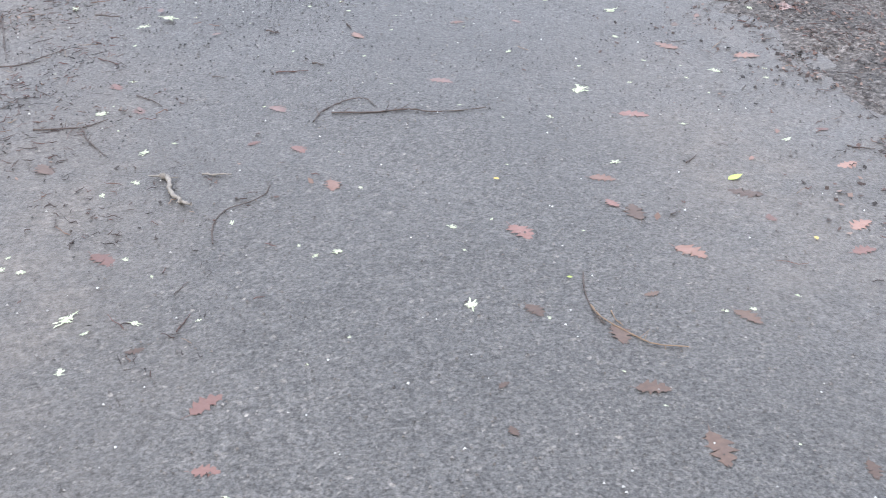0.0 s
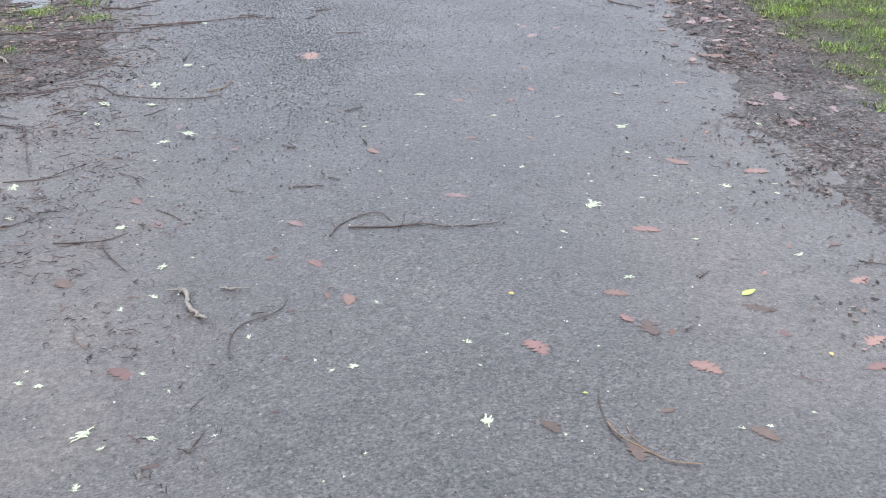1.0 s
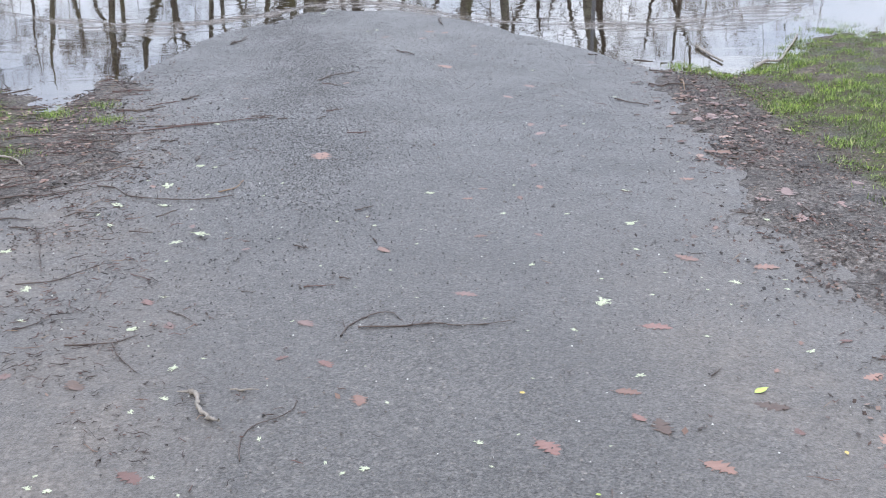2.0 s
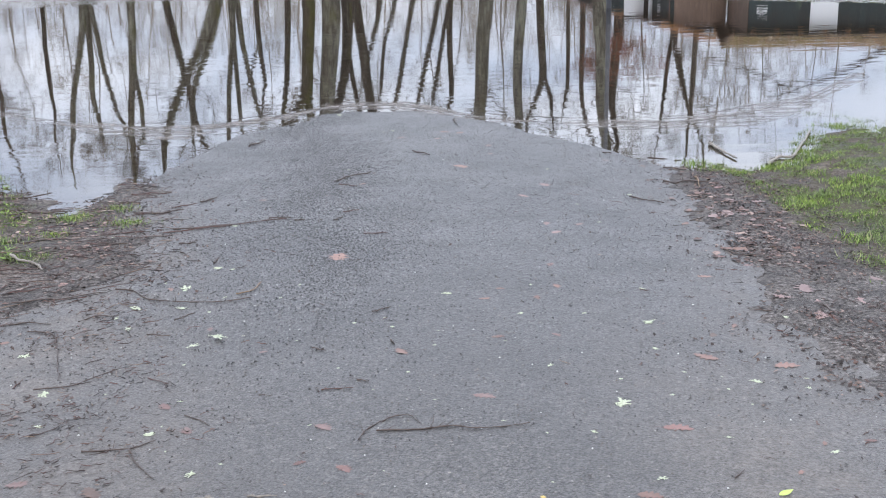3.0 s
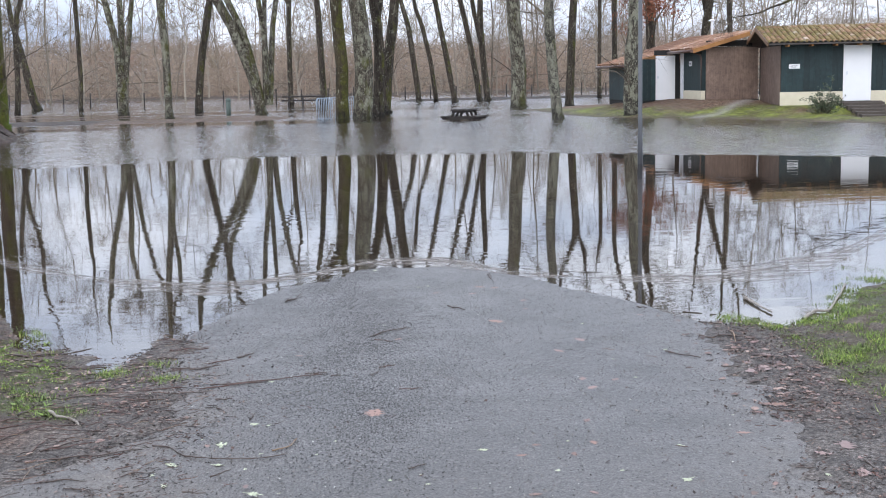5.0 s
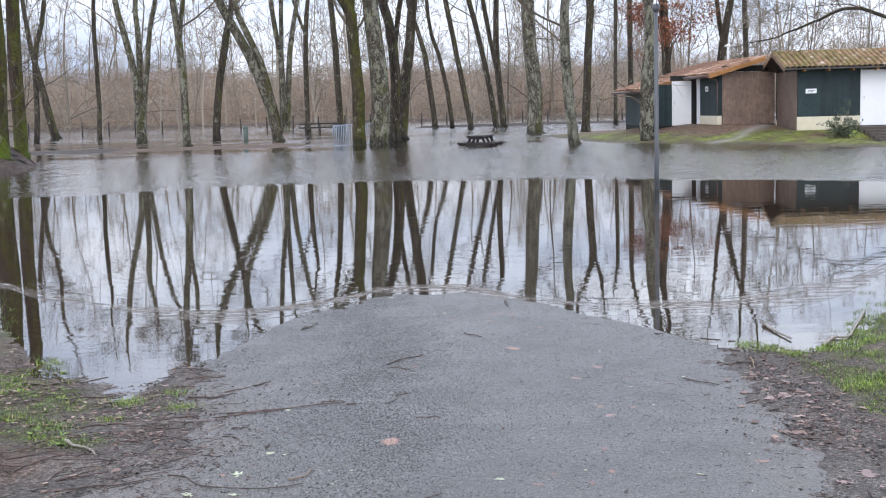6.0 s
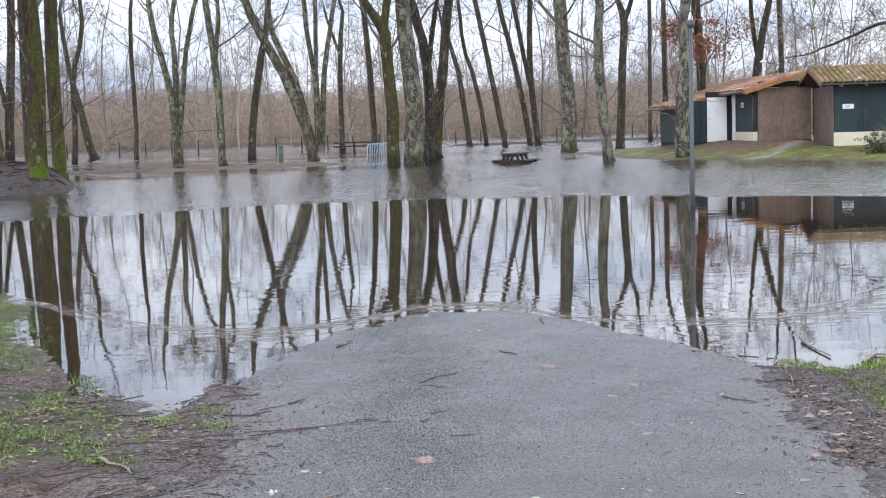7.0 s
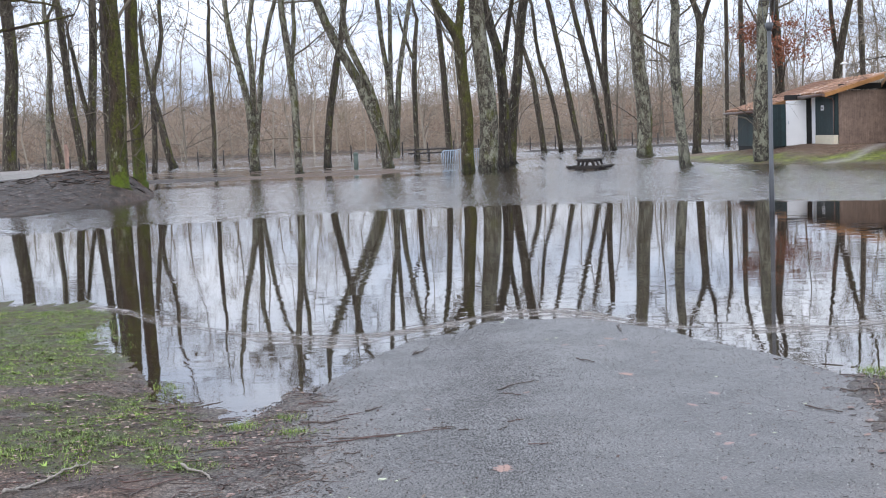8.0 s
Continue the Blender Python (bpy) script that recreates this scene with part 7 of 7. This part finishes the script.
def build_grass():
    rng = np.random.default_rng(44)
    parts = []

    def field(n, x, y, tall):
        keep = rough_field(x, y, 2.4, 61) + 0.6 * rough_field(x, y, 7.0, 62) > rng.normal(0.2, 0.22, n)
        parts.append((x[keep], y[keep], rng.uniform(0.4, 1.0, keep.sum()) * tall))

    # the turf of both verges, thinning out where the mud shows
    for n, lo, hi, far_y, tall in ((300000, 2.1, 6.2, 10.8, 0.034), (420000, -6.0, -0.6, 13.2, 0.028)):
        y = 4.4 + (far_y - 4.4) * rng.random(n) ** 1.2
        x = rng.uniform(lo, hi, n)
        keep = sward(x, y) * rng.uniform(0.75, 1.25, n) > rng.uniform(0.25, 0.95, n)
        x, y = x[keep], y[keep]
        tuft = np.clip(0.8 + 0.5 * rough_field(x, y, 9.0, 64), 0.35, 1.7)
        parts.append((x, y, rng.uniform(0.35, 1.0, len(x)) * tall * tuft))
    # rosettes of broad-leaved weeds pressed to the ground; a height below nought marks their leaves
    m = 520
    y0 = 5.9 + 5.5 * rng.random(m)
    x0 = -0.9 - 0.3 * np.maximum(y0 - 7.5, 0) - 3.2 * rng.random(m)
    thick = sward(x0, y0) > rng.uniform(0.2, 0.9, m)
    parts.append((np.repeat(x0[thick], 9) + rng.normal(0, 0.004, 9 * thick.sum()), np.repeat(y0[thick], 9) + rng.normal(0, 0.004, 9 * thick.sum()), np.full(9 * thick.sum(), -1.0)))
    # bright tufts along the water's edge and among the twigs
    for x0, y0, wide, m in ((-1.29, 7.35, 0.075, 420), (-0.95, 7.11, 0.08, 420), (-1.59, 6.74, 0.085, 380), (-1.62, 6.46, 0.04, 150), (-1.98, 8.8, 0.11, 380), (-1.01, 7.49, 0.06, 160), (-0.75, 7.10, 0.03, 90), (-1.34, 6.34, 0.06, 140), (-1.32, 6.87, 0.05, 160), (-0.62, 5.3, 0.05, 40), (-2.3, 7.0, 0.09, 350), (-2.5, 6.5, 0.08, 300), (-2.0, 6.2, 0.07, 260)):
        parts.append((x0 + rng.normal(0, wide, m), y0 + rng.normal(0, wide, m), rng.uniform(0.5, 1.0, m) * rng.uniform(0.03, 0.045)))
    n = 5000
    y = rng.uniform(39, 72, n)
    x = np.interp(y, SHED_SHORE_Y, SHED_SHORE_X) + rng.uniform(0.0, 5.0, n)
    keep = ~((x > 12.9) & (y > 50.5) & (x < 27)) & ~((x > 18.8) & (y > 47.9)) & ~((x > 14.5) & (y > 53.6) & (y < 60))
    field(keep.sum(), x[keep], y[keep], 0.03)
    x, y, h = (np.concatenate(c) for c in zip(*parts))
    dry = ground_height(x, y) > WATER_Z - 0.018
    x, y, h = x[dry], y[dry], h[dry]
    n = len(x)
    far = y > 30
    z = ground_height(x, y) - 0.005
    rosette = h < 0
    h = np.where(rosette, rng.uniform(0.010, 0.024, n), h)
    # drowned grass just reaches the surface
    h = np.where(z < WATER_Z, h + (WATER_Z - z) * 0.7, h)
    # a few are low broad leaves of clover or daisy
    broad = (rng.random(n) < np.where(x < 0, 0.20, 0.04)) & ~far
    h = np.where(broad, h * 0.5, h)
    a, lean = rng.uniform(0, 6.28, n), rng.uniform(0.2, 1.3, n) * h * np.where(broad, 1.8, 1.0)
    w = np.where(far, 0.012, np.where(broad, 0.0065, 0.0022)) * rng.uniform(0.7, 1.4, n)
    lean, w = np.where(rosette, rng.uniform(0.03, 0.065, n), lean), np.where(rosette, rng.uniform(0.006, 0.011, n), w)
    side = np.stack([np.cos(a + 1.57), np.sin(a + 1.57), 0 * a], 1) * w[:, None]
    root = np.stack([x, y, z], 1)
    dirv = np.stack([np.cos(a), np.sin(a), 0 * a], 1)
    tip = root + dirv * lean[:, None] + np.array([0, 0, 1]) * h[:, None]
    v = np.stack([root - side, root + side, tip], 1).reshape(-1, 3)
    m = Mat("grass_blades", 0.6, spec=0.15)
    col = m.ramp(m.island(), (0.0, (0.034, 0.048, 0.017)), (0.5, (0.150, 0.220, 0.060)), (0.88, (0.26, 0.35, 0.110)), (1.0, (0.40, 0.36, 0.21)))
    # fresher and duller clumps
    col = m.mix(1.0, col, m.mix(m.ramp(m.noise(3.0, 4.0, 0.65), (0.38, 0.0), (0.62, 1.0)), (0.85, 0.80, 1.05), (1.25, 1.30, 0.85)), "MULTIPLY")
    mat = m.done(col)
    me = raw_mesh("grass", v, tris=np.arange(3 * n).reshape(-1, 3), mat=mat, smooth=False)
    tagged(new("grass", me), "short green grass on the wet verges, partly drowned", "grass", kind="stuff")


def build_scum():
    """Pale foam and floating scraps, drawn out in long threads where the still shallows begin."""
    rng = np.random.default_rng(45)
    line = resample([(-8.0, 15.5), (-5.2, 14.0), (-3.65, 13.25), (-3.0, 12.35), (-2.05, 11.3), (-1.47, 10.85), (-0.94, 10.6), (-0.46, 10.8), (0.16, 11.32), (0.45, 11.68), (0.94, 11.72), (1.39, 11.4), (1.81, 10.8), (2.25, 10.45), (2.82, 10.25), (3.7, 10.25), (5.0, 11.2), (6.5, 13.0)], 260)
    # a broad thin film along the line
    k = len(line)
    wide = 0.16 + 0.10 * np.sin(np.linspace(0, 23, k)) + 0.06 * np.sin(np.linspace(1, 71, k))
    rows = [np.column_stack([line[:, 0], line[:, 1] + f * wide - 0.05, np.full(k, WATER_Z + 0.0015)]) for f in (-1.6, -0.5, 0.5, 1.2)]
    i = np.arange(k - 1)
    film_v, film_q = np.concatenate(rows), np.concatenate([np.stack([i + a * k, i + a * k + 1, i + (a + 1) * k + 1, i + (a + 1) * k], 1) for a in range(3)])
    fm = Mat("scum_film", 0.6, spec=0.3)
    fm.l.new(fm.ramp(fm.noise(1.0, 7.0, 0.72, fm.scaled(1.6, 9.0, 1.0)), (0.42, 0.0), (0.52, 0.22), (0.66, 0.55)), fm.b.inputs["Alpha"])
    film = fm.done(fm.ramp(fm.noise(9.0, 5.0), (0.3, (0.17, 0.145, 0.125)), (0.7, (0.33, 0.29, 0.26))))
    tagged(new("scum_film", raw_mesh("scum_film", film_v, film_q, mat=film)), "thin beige film drifting on flood water", "foam", kind="stuff")
    pieces = []
    for n in range(130):
        band = rng.normal(0, 1)
        lo = int(260 * (rng.random() if n % 3 else rng.uniform(0.38, 0.62)))
        hi = min(260, lo + rng.integers(4, 26))
        seg = line[lo:hi] + np.array([0.0, band * (0.06 if n < 70 else 0.25) + 0.0])
        k = len(seg)
        if k < 4:
            continue
        wave = 0.012 * np.cumsum(rng.normal(0, 0.4, k))
        seg = seg + np.stack([0 * wave, wave - wave.mean()], 1)
        wid = rng.choice([1, 1, 2, 6]) * rng.uniform(0.003, 0.012) * np.sin(np.linspace(0.05, 3.09, k)) * (0.5 + 0.5 * np.abs(np.sin(np.linspace(0, rng.uniform(3, 14), k) + n)))
        v = np.concatenate([np.column_stack([seg[:, 0], seg[:, 1] + wid, np.full(k, WATER_Z + 0.002)]), np.column_stack([seg, np.full(k, WATER_Z + 0.005)]), np.column_stack([seg[:, 0], seg[:, 1] - wid, np.full(k, WATER_Z + 0.002)])])
        i = np.arange(k - 1)
        pieces.append((v, np.concatenate([np.stack([i + k, i + k + 1, i + 1, i], 1), np.stack([i + 2 * k, i + 2 * k + 1, i + k + 1, i + k], 1)])))
    # flecks
    n = 4200
    c = line[rng.integers(0, 260, n)] + rng.normal(0, 1, (n, 2)) * np.array([0.25, 0.25]) + (0, -0.15)
    far = rng.random(n) < 0.5
    c[far] += rng.normal(0, 1, (far.sum(), 2)) * np.array([1.2, 1.0]) - (0, 0.7)
    w, h = rng.uniform(0.002, 0.016, n), rng.uniform(0.001, 0.005, n)
    v = np.stack([np.column_stack([c[:, 0] - w, c[:, 1], 0 * w]), np.column_stack([c[:, 0], c[:, 1] - h, 0 * w]), np.column_stack([c[:, 0] + w, c[:, 1], 0 * w]), np.column_stack([c[:, 0], c[:, 1] + h, 0 * w])], 1)
    v[..., 2] = WATER_Z + 0.005
    pieces.append((v.reshape(-1, 3), np.arange(4 * n).reshape(-1, 4)))
    v, q = join(pieces)
    m = Mat("scum", 0.7)
    mat = m.done(m.ramp(m.noise(14.0, 4.0), (0.3, (0.14, 0.122, 0.108)), (0.7, (0.30, 0.27, 0.245))))
    # a thin broken film that lets the water through
    m.l.new(m.ramp(m.noise(1.0, 6.0, 0.7, m.scaled(9.0, 30.0, 1.0)), (0.38, 0.0), (0.62, 0.85)), m.b.inputs["Alpha"])
    tagged(new("scum", raw_mesh("scum", v, q, mat=mat)), "pale foam threads and flecks floating on flood water", "foam", kind="stuff")


def build_mulch():
    """Small torn flakes of rotten leaves trodden into the edges."""
    rng = np.random.default_rng(46)
    n = 34000
    y = rng.uniform(2.6, 9.0, n)
    right = rng.random(n) < 0.45
    x = np.where(right, path_right(y) - 0.1 + np.abs(rng.normal(0, 0.5, n)) - rng.exponential(0.2, n) * (rng.random(n) < 0.3), path_left(y) + 0.1 - np.abs(rng.normal(0, 0.9, n)) + rng.exponential(0.45, n) * (rng.random(n) < 0.45))
    z = surface(x, y) + 0.004
    clumps = rough_field(x, y, 5.0, 73) + 0.7 * rough_field(x, y, 15.0, 74) > rng.normal(0.1, 0.35, n) + 0.2 * right * sm(5.9, 4.8, y)
    keep = (z > WATER_Z) & clumps
    x, y, z = x[keep], y[keep], z[keep]
    n = len(x)
    a, w = rng.uniform(0, 6.28, n), rng.uniform(0.004, 0.013, n)
    u = np.stack([np.cos(a), np.sin(a), rng.normal(0, 0.2, n)], 1) * w[:, None]
    v2 = np.stack([-np.sin(a), np.cos(a), rng.normal(0, 0.25, n)], 1) * (w * rng.uniform(0.4, 0.8, n))[:, None]
    c = np.stack([x, y, z], 1)
    lift = np.array([0, 0, 1]) * (w * 0.35)[:, None]
    v = np.stack([c - u, c + v2, c + u * 0.9 + lift, c - v2 + lift * 0.5], 1).reshape(-1, 3)
    m = Mat("leaf_mulch", 0.5, spec=0.3)
    mat = m.done(m.ramp(m.island(), (0.0, (0.012, 0.009, 0.007)), (0.55, (0.045, 0.028, 0.021)), (0.85, (0.105, 0.060, 0.046)), (1.0, (0.28, 0.20, 0.16))))
    tagged(new("leaf_mulch", raw_mesh("leaf_mulch", v, np.arange(4 * n).reshape(-1, 4), mat=mat, smooth=False)), "trodden brown leaf mulch along the path edges", "leaves", kind="stuff")


build_grit()
build_chippings()
build_mulch()
build_scraps()
build_leaf_litter()
build_grass()
build_scum()
